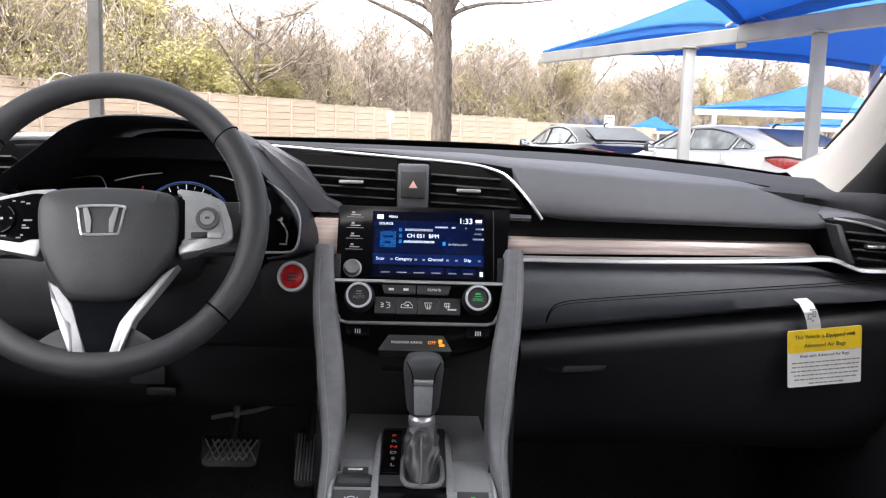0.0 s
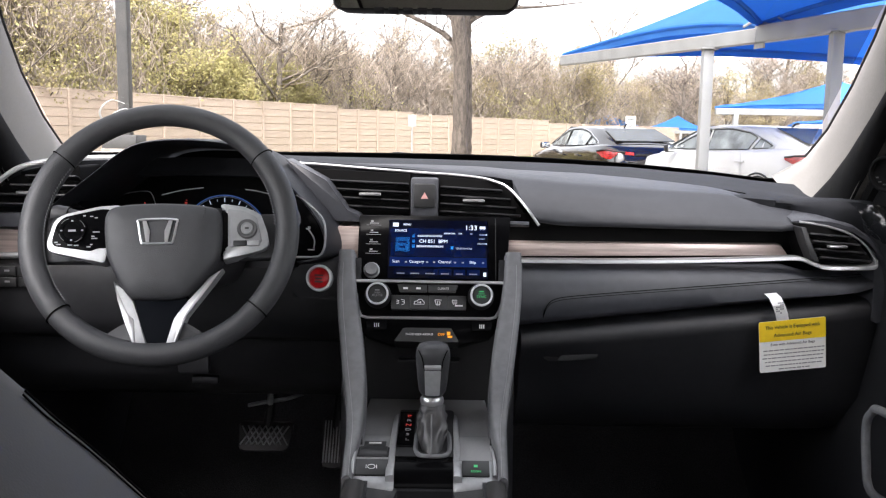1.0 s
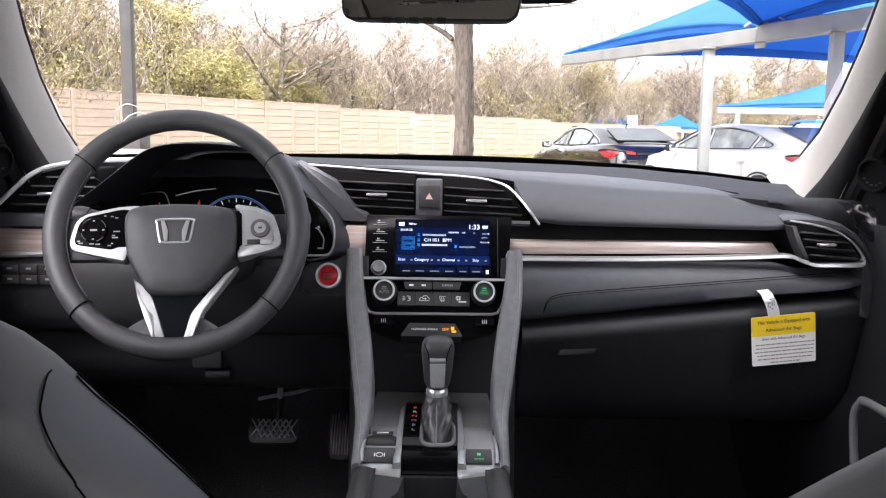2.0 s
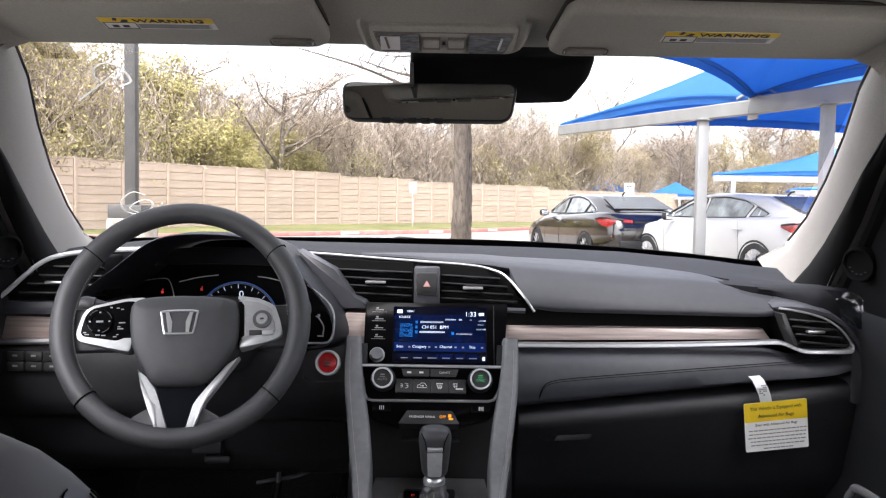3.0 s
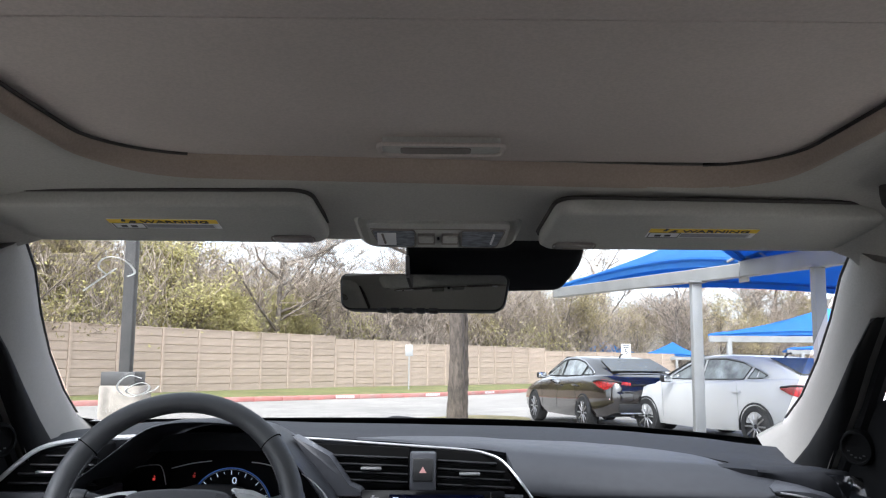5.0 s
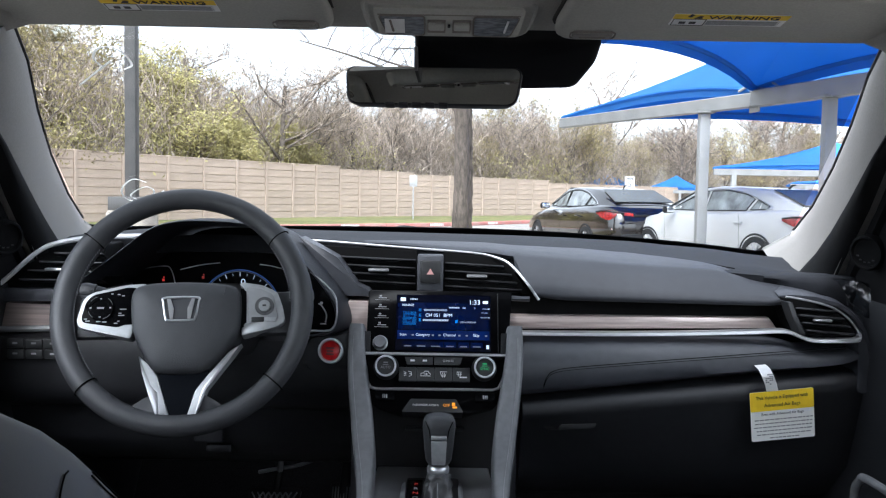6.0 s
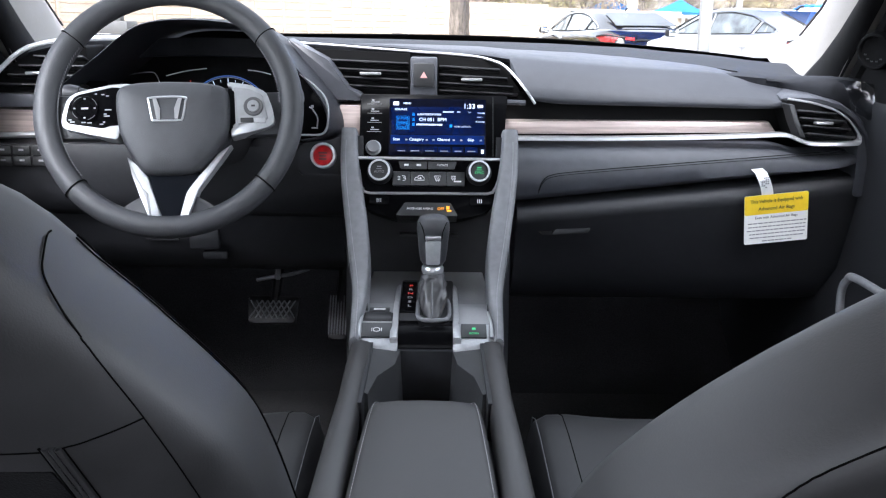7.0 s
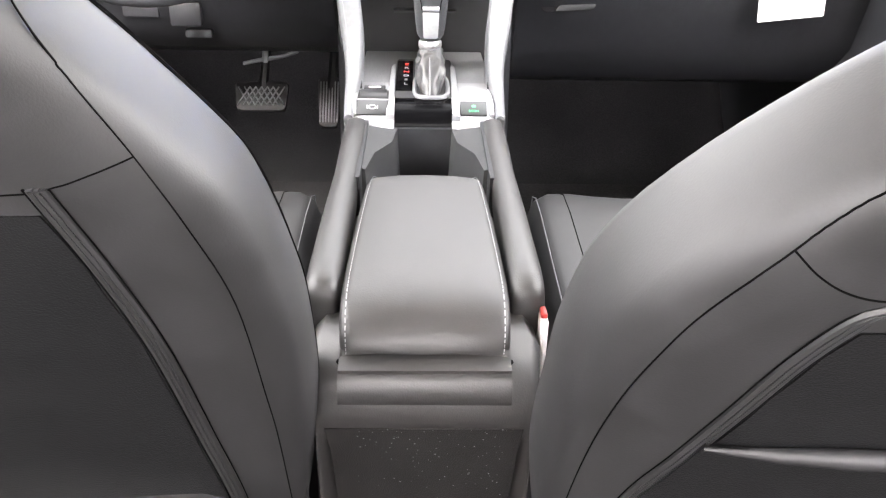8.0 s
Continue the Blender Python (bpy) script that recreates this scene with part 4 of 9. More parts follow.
    box(bm, (-0.0115, 1.261, 0.9935), (0.036, 0.012, 0.040), 0.003)
    hb = part("hazard_button", bm, M_BUTTON, hz, "dark button with a red triangle")
    bm = B()
    for r0, y0 in ((0.0072, 1.2544), (0.0052, 1.2540)):
        prism(bm, [(r0 * math.cos(radians(a)) - 0.0115, 0.9925 + r0 * math.sin(radians(a))) for a in (90, 210, 330)], y0, y0 + 0.003)
    part("triangle_mark", bm, M_PINK, hz)
    # passenger end vent
    bm = B()
    prism(bm, round_poly([(0.592, 0.963), (0.640, 0.957), (0.690, 0.934), (0.715, 0.905), (0.710, 0.895), (0.634, 0.893), (0.616, 0.903)], 0.004), 1.220, 1.30)
    v = part("air_vent", bm, M_PIT, d, "black louvred end air vent")
    for i, (xa, xb, z) in enumerate(((0.606, 0.674, 0.944), (0.612, 0.690, 0.932), (0.618, 0.700, 0.919), (0.626, 0.708, 0.906))):
        bm = B()
        box(bm, (0, 0.01, 0), (xb - xa, 0.03, 0.0035), 0.001, 1, Matrix.Translation(((xa + xb) / 2, 1.208, z)) @ Matrix.Rotation(radians(4), 4, "Y") @ Matrix.Rotation(radians(-16), 4, "X"))
        part("slat", bm, M_SLAT, v)
    bm = B()
    box(bm, (0.650, 1.202, 0.9275), (0.030, 0.012, 0.0045), 0.0016)
    part("vane_tab", bm, M_CHROME, v, "chrome tab")
    bm = B()
    prism(bm, round_poly([(0.592, 0.957), (0.600, 0.957), (0.611, 0.930), (0.625, 0.902), (0.615, 0.903), (0.603, 0.928)], 0.002), 1.206, 1.24, 0.002)
    part("vent_wheel", bm, M_BUTTON, v)
    bm = B()
    rings = []
    for k in range(13):
        x = lerp(0.592, 0.742, k / 12)
        zt = table(x, [(0.560, 0.964), (0.592, 0.967), (0.612, 0.971), (0.640, 0.970), (0.680, 0.961), (0.705, 0.945), (0.725, 0.924), (0.738, 0.900), (0.742, 0.880)])[0]
        yb = 0.034 * max(0.0, 1 - (x - 0.592) / 0.06) ** 1.5
        rings.append([(x, 1.214 + yb, zt - 0.011), (x, 1.212 + yb, zt - 0.004), (x, 1.220 + yb, zt), (x, 1.30, zt + 0.006), (x, 1.34, zt - 0.01)])
    loft(bm, rings)
    part("vent_hood", bm, M_DASH, d, smooth=60)
    bm = B()
    prism(bm, round_poly([(0.700, 0.952), (0.730, 0.925), (0.745, 0.88), (0.745, 0.80), (0.725, 0.80), (0.722, 0.90)], 0.01), 1.222, 1.40, 0.008)
    part("end_cap", bm, M_DASH, d)
    # driver end vent
    bm = B()
    prism(bm, round_poly([(-0.765, 0.962), (-0.725, 0.972), (-0.668, 1.014), (-0.622, 1.030), (-0.56, 1.036), (-0.56, 0.945), (-0.765, 0.938)], 0.006), 1.218, 1.30)
    v = part("air_vent", bm, M_PIT, d, "black louvred end air vent")
    for xa, xb, z in ((-0.640, -0.56, 1.018), (-0.665, -0.56, 1.003), (-0.685, -0.56, 0.988), (-0.70, -0.56, 0.973)):
        bm = B()
        box(bm, (0, 0.01, 0), (xb - xa, 0.03, 0.0035), 0.001, 1, Matrix.Translation(((xa + xb) / 2, 1.206, z)) @ Matrix.Rotation(radians(-16), 4, "X"))
        part("slat", bm, M_SLAT, v)
    bm = B()
    box(bm, (-0.637, 1.20, 0.992), (0.032, 0.012, 0.005), 0.0018)
    part("vane_tab", bm, M_CHROME, v, "chrome tab")
    bm = B()
    prism(bm, round_poly([(-0.765, 0.936), (-0.55, 0.940), (-0.55, 0.960), (-0.765, 0.958)], 0.004), 1.20, 1.32, 0.004)
    part("vent_sill", bm, M_DASH, d)
    # instrument hood, a deep visor round the dials
    H = [(-0.600, 0.955), (-0.583, 0.975), (-0.522, 1.022), (-0.470, 1.062), (-0.430, 1.077), (-0.372, 1.081), (-0.305, 1.076), (-0.262, 1.058), (-0.215, 1.018), (-0.168, 0.960), (-0.156, 0.920), (-0.170, 0.900), (-0.20, 0.893)]
    Hs = [(p.x, p.z) for p in spline([(x, 0, z) for x, z in H], 4)]
    c = Vector((-0.37, 0, 0.95))
    bm = B()
    rings = []
    for yy, k, dz in ((1.34, 1.10, -0.020), (1.22, 1.055, -0.007), (1.158, 1.0, 0.0), (1.150, 0.985, 0.0), (1.156, 0.965, 0.0), (1.20, 0.95, -0.003), (1.30, 0.94, -0.008), (1.39, 0.93, -0.012)):
        rings.append([(c.x + (x - c.x) * k, yy, c.z + (z - c.z) * k + dz) for x, z in Hs])
    loft(bm, rings, caps=False, closed=False)
    bmesh.ops.solidify(bm, geom=list(bm.faces), thickness=0.002)
    hood = part("instrument_hood", bm, M_DASH, d, "black hood over the dials", smooth=50)
    bm = B()
    prism(bm, [(c.x + (x - c.x) * 0.985, c.z + (z - c.z) * 0.97 - 0.008) for x, z in Hs], 1.378, 1.395)
    part("dial_plate", bm, M_PIT, hood)
    # dial rims and lit marks
    def arc(cx, cz, r, a0, a1, yy, rad, n=18):
        return [(cx + r * math.cos(radians(lerp(a0, a1, i / n))), yy, cz + r * math.sin(radians(lerp(a0, a1, i / n)))) for i in range(n + 1)]
    bm = B()
    tube(bm, arc(-0.368, 0.905, 0.076, 0, 180, 1.372, 0, 30), 0.0011, 6, up=(0, 1, 0))
    ringp = part("dial_ring", bm, M_GAUGE, hood, "blue lit speed dial ring")
    bm = B()
    tube(bm, arc(-0.368, 0.905, 0.0735, 0, 180, 1.3715, 0, 30), 0.0006, 5, up=(0, 1, 0))
    part("dial_ring_edge", bm, M_GREYINK, ringp)
    for i in range(17):
        a = radians(180 * i / 16)
        big = i % 2 == 0
        bm = B()
        box(bm, (0, 0, 0), (0.0075 if big else 0.004, 0.001, 0.0012 if big else 0.0007), 0, m=Matrix.Translation((-0.368 + 0.068 * math.cos(a), 1.371, 0.905 + 0.068 * math.sin(a))) @ Matrix.Rotation(-a, 4, "Y"))
        part("tick", bm, M_SCR_TEXT, hood)
    bm = B()
    letters(bm, "0", 0.018, face_pose((-0.362, 1.371, 0.958)), wide=1.1)
    part("digit", bm, M_SCR_TEXT, hood, smooth=0)
    for pts in ([(-0.613, 1.370, 0.944), (-0.585, 1.370, 0.962), (-0.556, 1.370, 0.977), (-0.530, 1.370, 0.984), (-0.505, 1.370, 0.986), (-0.497, 1.370, 0.981), (-0.492, 1.370, 0.968), (-0.488, 1.370, 0.950)], [(-0.479, 1.370, 0.980), (-0.442, 1.370, 0.989), (-0.405, 1.370, 0.994)], [(-0.331, 1.370, 0.992), (-0.312, 1.370, 0.990), (-0.290, 1.370, 0.985)]):
        bm = B()
        tube(bm, spline(pts, 5), 0.0009, 6, up=(0, 1, 0))
        part("dial_trim", bm, M_CHROME, hood)
    # red tell-tale lamps: a seated belt sign and a brake sign, as plain shapes
    for x, z in ((-0.511, 0.961), (-0.437, 0.967)):
        bm = B()
        box(bm, (x, 1.371, z - 0.001), (0.0045, 0.001, 0.0045), 0.0004)
        box(bm, (x + 0.001, 1.371, z + 0.004), (0.0022, 0.001, 0.0025), 0.0004)
        part("warning_lamp", bm, M_REDLED if x < -0.47 else M_REDDIM, hood)
    # dial side bezel right of the wheel
    bm = B()
    tube(bm, spline([(-0.205, 1.152, 0.999), (-0.187, 1.150, 0.9865), (-0.168, 1.148, 0.968), (-0.1605, 1.147, 0.950), (-0.1615, 1.146, 0.922), (-0.168, 1.146, 0.908), (-0.180, 1.146, 0.9045), (-0.205, 1.147, 0.904), (-0.26, 1.15, 0.900)], 6), [0.0007] * 6 + [0.0012] * 6 + [0.0017] * 37, 8, up=(0, 1, 0))
    part("dial_bezel", bm, M_SILVER, d, "silver bezel edge")
    bm = B()
    prism(bm, round_poly([(-0.232, 0.88), (-0.168, 0.905), (-0.163, 0.950), (-0.190, 0.985), (-0.222, 1.003), (-0.236, 0.985)], 0.008), 1.165, 1.22, 0.003)
    part("bezel_panel", bm, M_GLOSS, d)
    bm = B()
    tube(bm, spline([(-0.192, 1.160, 0.947), (-0.187, 1.160, 0.944), (-0.179, 1.160, 0.930), (-0.180, 1.160, 0.916)], 5), 0.0011, 6, up=(0, 1, 0))
    box(bm, (-0.184, 1.160, 0.914), (0.010, 0.002, 0.002))
    box(bm, (-0.187, 1.160, 0.948), (0.004, 0.002, 0.004))
    part("dial_mark", bm, M_GREYINK, d)
    # start button
    m = face_pose((-0.172, 1.166, 0.869), 12, -6)
    bm = B()
    lathe(bm, [(0.0212, -0.03), (0.0212, 0.0), (0.0205, 0.003), (0.0165, 0.0045), (0.0160, 0.001)], 32, m)
    sb = part("start_button", bm, M_CHROME, d, "red engine start button with a chrome ring")
    bm = B()
    lathe(bm, [(0.0160, -0.01), (0.0160, 0.002), (0.0148, 0.0035), (0.0140, 0.0028), (0.0125, 0.0040), (0.0005, 0.0044)], 32, m)
    part("cap", bm, M_RED, sb)
    bm = B()
    lathe(bm, [(0.0212, 0.0005), (0.0206, 0.0048), (0.0180, 0.0056), (0.0166, 0.002)], 32, m, True)
    part("bright_ring", bm, M_BRIGHT, sb)
    bm = B()
    for z, w in ((0.004, 0.014), (-0.001, 0.011), (-0.006, 0.013)):
        box(bm, (0, -0.0046, z), (w, 0.0005, 0.0026), 0, m=m)
    part("cap_marks", bm, M_INK, sb)
    bm = B()
    prism(bm, round_poly([(-0.215, 0.835), (-0.135, 0.835), (-0.132, 0.905), (-0.16, 0.893), (-0.215, 0.888)], 0.012), 1.168, 1.25, 0.006)
    part("start_panel", bm, M_DASH_LOW, d)
    return d

# ---- outside: ground, fence, woods ----
def build_ground():
    bm = B()
    box(bm, (0, 60, -0.1), (900, 900, 0.2))
    setting("ground", bm, M_LOT, "pale worn concrete parking lot", "ground")
    kerb = [(-30.0, 3.0), (-14.0, 17.6), (-9.6, 22.7), (-6.9, 25.3), (-3.3, 28.8), (0.4, 32.4), (4.4, 38.5), (9.0, 45.0), (20.0, 56.0)]
    K = spline([(x, y, 0) for x, y in kerb], 5)
    bm = B()
    rows = []
    for i, p in enumerate(K):
        a, b = K[max(0, i - 1)], K[min(len(K) - 1, i + 1)]
        t = (b - a).normalized()
        nrm = Vector((-t.y, t.x, 0))
        rows.append([p + nrm * 0.14 + Vector((0, 0, 0.135)), p + nrm * 0.9 + Vector((0, 0, 0.17)), p + nrm * 2.5 + Vector((0, 0, 0.20)), p + nrm * 6 + Vector((0, 0, 0.22)), p + nrm * 70 + Vector((0, 0, 0.5))])
    sheet(bm, rows, 0.6, (0, 0, -1))
    setting("grass_verge", bm, M_GRASS, "patchy winter grass verge before the fence", "grass")
    kt = setting("kerb", B(), M_KERB, "kerb along the lot painted red", "kerb")
    n = len(K) - 1
    for i in range(n):
        p, q = K[i], K[i + 1]
        d = (q - p)
        bm = B()
        m = Matrix.Translation((p + q) / 2) @ Matrix.Rotation(math.atan2(d.y, d.x), 4, "Z")
        box(bm, (0, 0.07, 0.07), (d.length - 0.008, 0.15, 0.15), 0.02, 2, m)
        part("kerb_stone", bm, M_REDKERB, kt)
    # worn white lettering on the kerb, too far off to read
    rnd = random.Random(8)
    for x0, y0 in ((-3.2, 28.9), (-0.4, 31.6), (1.7, 34.3)):
        i = min(range(len(K) - 1), key=lambda a: (K[a] - Vector((x0, y0, 0))).length)
        p, q = K[i], K[i + 1]
        d = (q - p).normalized()
        m = Matrix.Translation(p) @ Matrix.Rotation(math.atan2(d.y, d.x), 4, "Z")
        for j in range(8):
            bm = B()
            box(bm, (0.05 + 0.10 * j, -0.0075, 0.075), (rnd.uniform(0.05, 0.08), 0.003, 0.085), 0, m=m)
            part("paint_bar", bm, M_WHITE, kt)
    # grass island round the near tree
    bm = B()
    prism(bm, round_poly([(-1.2, 12.0), (0.9, 12.2), (2.0, 17.6), (0.9, 18.4), (-0.8, 16.5)], 0.6, 5), -0.13, 0.0, 0.03, m=Matrix.Rotation(radians(-90), 4, "X"))
    ik = setting("kerb_island", B(), M_KERB, "short stretch of red and bare kerb before the tree", "kerb")
    for i, x in enumerate((-1.05, -0.70, -0.35, 0.0, 0.35, 0.70)):
        bm2 = B()
        box(bm2, (x, 12.0 + 0.04 * i, 0.075), (0.34, 0.14, 0.15), 0.02)
        part("kerb_stone", bm2, M_REDKERB if i in (1, 3) else M_KERB, ik)
    setting("grass_island", bm, M_STRAW, "dry grass island round the tree", "grass")


FENCE = [(-15.4, 15.5), (-10.45, 24.8), (-8.0, 29.5), (-4.03, 35.4), (0.5, 40.6), (4.85, 45.6), (9.0, 49.4), (16.0, 55.5)]
FENCE_POSTS = (0.3, 2.0, 3.7, 5.4, 7.1, 8.8, 10.5, 12.25, 14.1, 15.75, 17.25, 18.68, 20.1, 21.4, 22.85, 23.95, 25.1, 26.22, 27.3, 28.5, 29.75, 31.0, 32.25, 33.55, 35.05, 36.5, 37.8, 39.3, 40.8, 42.3, 43.9, 45.5, 47.1, 48.7, 50.3)


def build_fence():
    f = thing("fence", (-4, 35.4, 0.2), "tan precast panel fence with posts and horizontal boards", "fence", kind="structure")
    P = [Vector((x, y, 0)) for x, y in FENCE]
    seg = [0]
    for a, b in zip(P, P[1:]):
        seg.append(seg[-1] + (b - a).length)

    def at(s):
        for i in range(len(P) - 1):
            if s <= seg[i + 1]:
                t = (s - seg[i]) / (seg[i + 1] - seg[i])
                return P[i].lerp(P[i + 1], t)
        return P[-1]
    rnd = random.Random(17)
    off = BASE[f.name]
    h, rows = 0.2575, 8

    def unit(name, size, bev):
        bm = B()
        box(bm, (0, 0, 0), size, bev, 1)
        bmesh.ops.recalc_face_normals(bm, faces=bm.faces)
        me = bpy.data.meshes.new(name)
        bm.to_mesh(me)
        bm.free()
        me.materials.append(M_FENCE)
        return me
    post_me, board_me, back_me, cap_me = unit("post", (0.115, 0.13, 2.12), 0.012), unit("board", (1.0, 0.07, h - 0.020), 0.010), unit("backing", (1.0, 0.025, h * rows - 0.03), 0.0), unit("cap_rail", (1.0, 0.09, 0.04), 0.008)

    def put(name, me, x, y, z, ang, length=1.0, lean=0.0):
        o = new(name, me)
        o.parent = f
        o.matrix_basis = Matrix.Translation(-off) @ Matrix.Translation((x, y, z)) @ Matrix.Rotation(ang, 4, "Z") @ Matrix.Rotation(lean, 4, "X") @ Matrix.Diagonal((length, 1, 1, 1))
    for s0, s1 in zip(FENCE_POSTS, FENCE_POSTS[1:]):
        a, b = at(s0), at(s1)
        d = b - a
        ang, L = math.atan2(d.y, d.x), d.length
        drop = 0.0 if s0 < 22.8 else 0.11 if s0 < 27.2 else 0.20 if s0 < 37.7 else 0.34
        mid = (a + b) / 2
        z0 = 0.185 - drop
        put("post", post_me, a.x, a.y, z0 + 1.04, ang)
        put("backing", back_me, mid.x, mid.y, z0 + h * rows / 2, ang, L - 0.10)
        for r in range(rows):
            put("board", board_me, mid.x, mid.y, z0 + h * (r + 0.5), ang, L - 0.135, radians(rnd.uniform(-1.6, -0.2)))
        put("cap_rail", cap_me, mid.x, mid.y, z0 + h * rows + 0.01, ang, L - 0.02)


def tree_mesh(seed, height, leaf, dens=1.0, bare_from=0.28, spread=1.0, trunk_r=0.11):
    """Trunk and limbs (v, f), twigs (v, f) and leaves (v, f) of a branching tree."""
    rnd = random.Random(seed)
    groups = {"trunk": ([], []), "twig": ([], []), "leaf": ([], [])}

    def limb(key, pts, r0, r1, n):
        v, f = groups[key]
        base = len(v)
        k = len(pts)
        for i, p in enumerate(pts):
            a, b = pts[max(0, i - 1)], pts[min(k - 1, i + 1)]
            d = (b - a).normalized()
            s = d.orthogonal().normalized()
            w = d.cross(s)
            r = lerp(r0, r1, i / (k - 1))
            for q in range(n):
                t = 2 * math.pi * q / n
                v.append(p + (s * math.cos(t) + w * math.sin(t)) * r)
        for i in range(k - 1):
            for q in range(n):
                j = (q + 1) % n
                f.append((base + i * n + q, base + i * n + j, base + (i + 1) * n + j, base + (i + 1) * n + q))

    def grow(p, d, length, r, depth):
        k = 5 if depth < 2 else 4 if depth == 2 else 2
        pts = [p.copy()]
        dd = d.copy()
        for i in range(k):
            dd = (dd + Vector((rnd.uniform(-1, 1), rnd.uniform(-1, 1), rnd.uniform(-0.4, 0.9))) * (0.10 if depth == 0 else 0.24)).normalized()
            pts.append(pts[-1] + dd * length / k)
        r1 = r * (0.55 if depth == 0 else 0.4)
        limb("trunk" if depth < 2 else "twig", pts, r, max(r1, 0.008), 7 if depth == 0 else 5 if depth == 1 else 3)
        if leaf and depth >= 2:
            v, f = groups["leaf"]
            for _ in range(int(leaf * (4 if depth == 2 else 6))):
                q = pts[rnd.randrange(1, len(pts))] + Vector((rnd.gauss(0, 0.16), rnd.gauss(0, 0.16), rnd.gauss(0, 0.16)))
                a = Vector((rnd.uniform(-1, 1), rnd.uniform(-1, 1), rnd.uniform(-1, 1))).normalized()
                b = a.orthogonal().normalized()
                s = rnd.uniform(0.045, 0.085)
                i0 = len(v)
                v.extend([q - a * s, q + b * s * 0.5, q + a * s, q - b * s * 0.5])
                f.append((i0, i0 + 1, i0 + 2, i0 + 3))
        if depth == 4:
            return
        kids = [7, 6, 5, 3][depth]
        kids = max(2, int(kids * dens + rnd.random()))
        for c in range(kids):
            t = lerp(bare_from if depth == 0 else 0.15, 1.0, (c + rnd.random()) / kids)
            i = min(len(pts) - 2, int(t * k))
            q = pts[i].lerp(pts[i + 1], t * k - i)
            base_d = (pts[i + 1] - pts[i]).normalized()
            side = Vector((rnd.uniform(-1, 1), rnd.uniform(-1, 1), rnd.uniform(-0.2, 0.6))).normalized()
            nd = (base_d * rnd.uniform(0.4, 0.9) + side * spread).normalized()
            rr = lerp(r, r1, t) * rnd.uniform(0.45, 0.65)
            grow(q, nd, length * rnd.uniform(0.42, 0.68) * (1.15 - 0.35 * t), max(rr, 0.011), depth + 1)
    grow(Vector((0, 0, 0)), Vector((rnd.uniform(-0.08, 0.08), rnd.uniform(-0.08, 0.08), 1)), height * 0.62, trunk_r, 0)
    return groups


def raw_part(name, vf, material, parent, smooth=True):
    me = bpy.data.meshes.new(name)
    me.from_pydata([tuple(p) for p in vf[0]], [], vf[1])
    me.materials.append(material)
    if smooth:
        me.shade_smooth()
    ob = new(name, me)
    ob.parent = parent
    return ob


def make_tree(seed, height, leaf, leaf_mat, label, trunk_mat=None, **kw):
    g = tree_mesh(seed, height, leaf, **kw)
    t = thing("tree", (0, 0, 0), label, "tree", "trees of the wood")
    raw_part("trunk", g["trunk"], trunk_mat or M_LIMB, t)
    c = raw_part("crown", g["twig"], trunk_mat or M_TWIG, t)
    if g["leaf"][0]:
        raw_part("leaves", g["leaf"], leaf_mat, c, False)
    return t


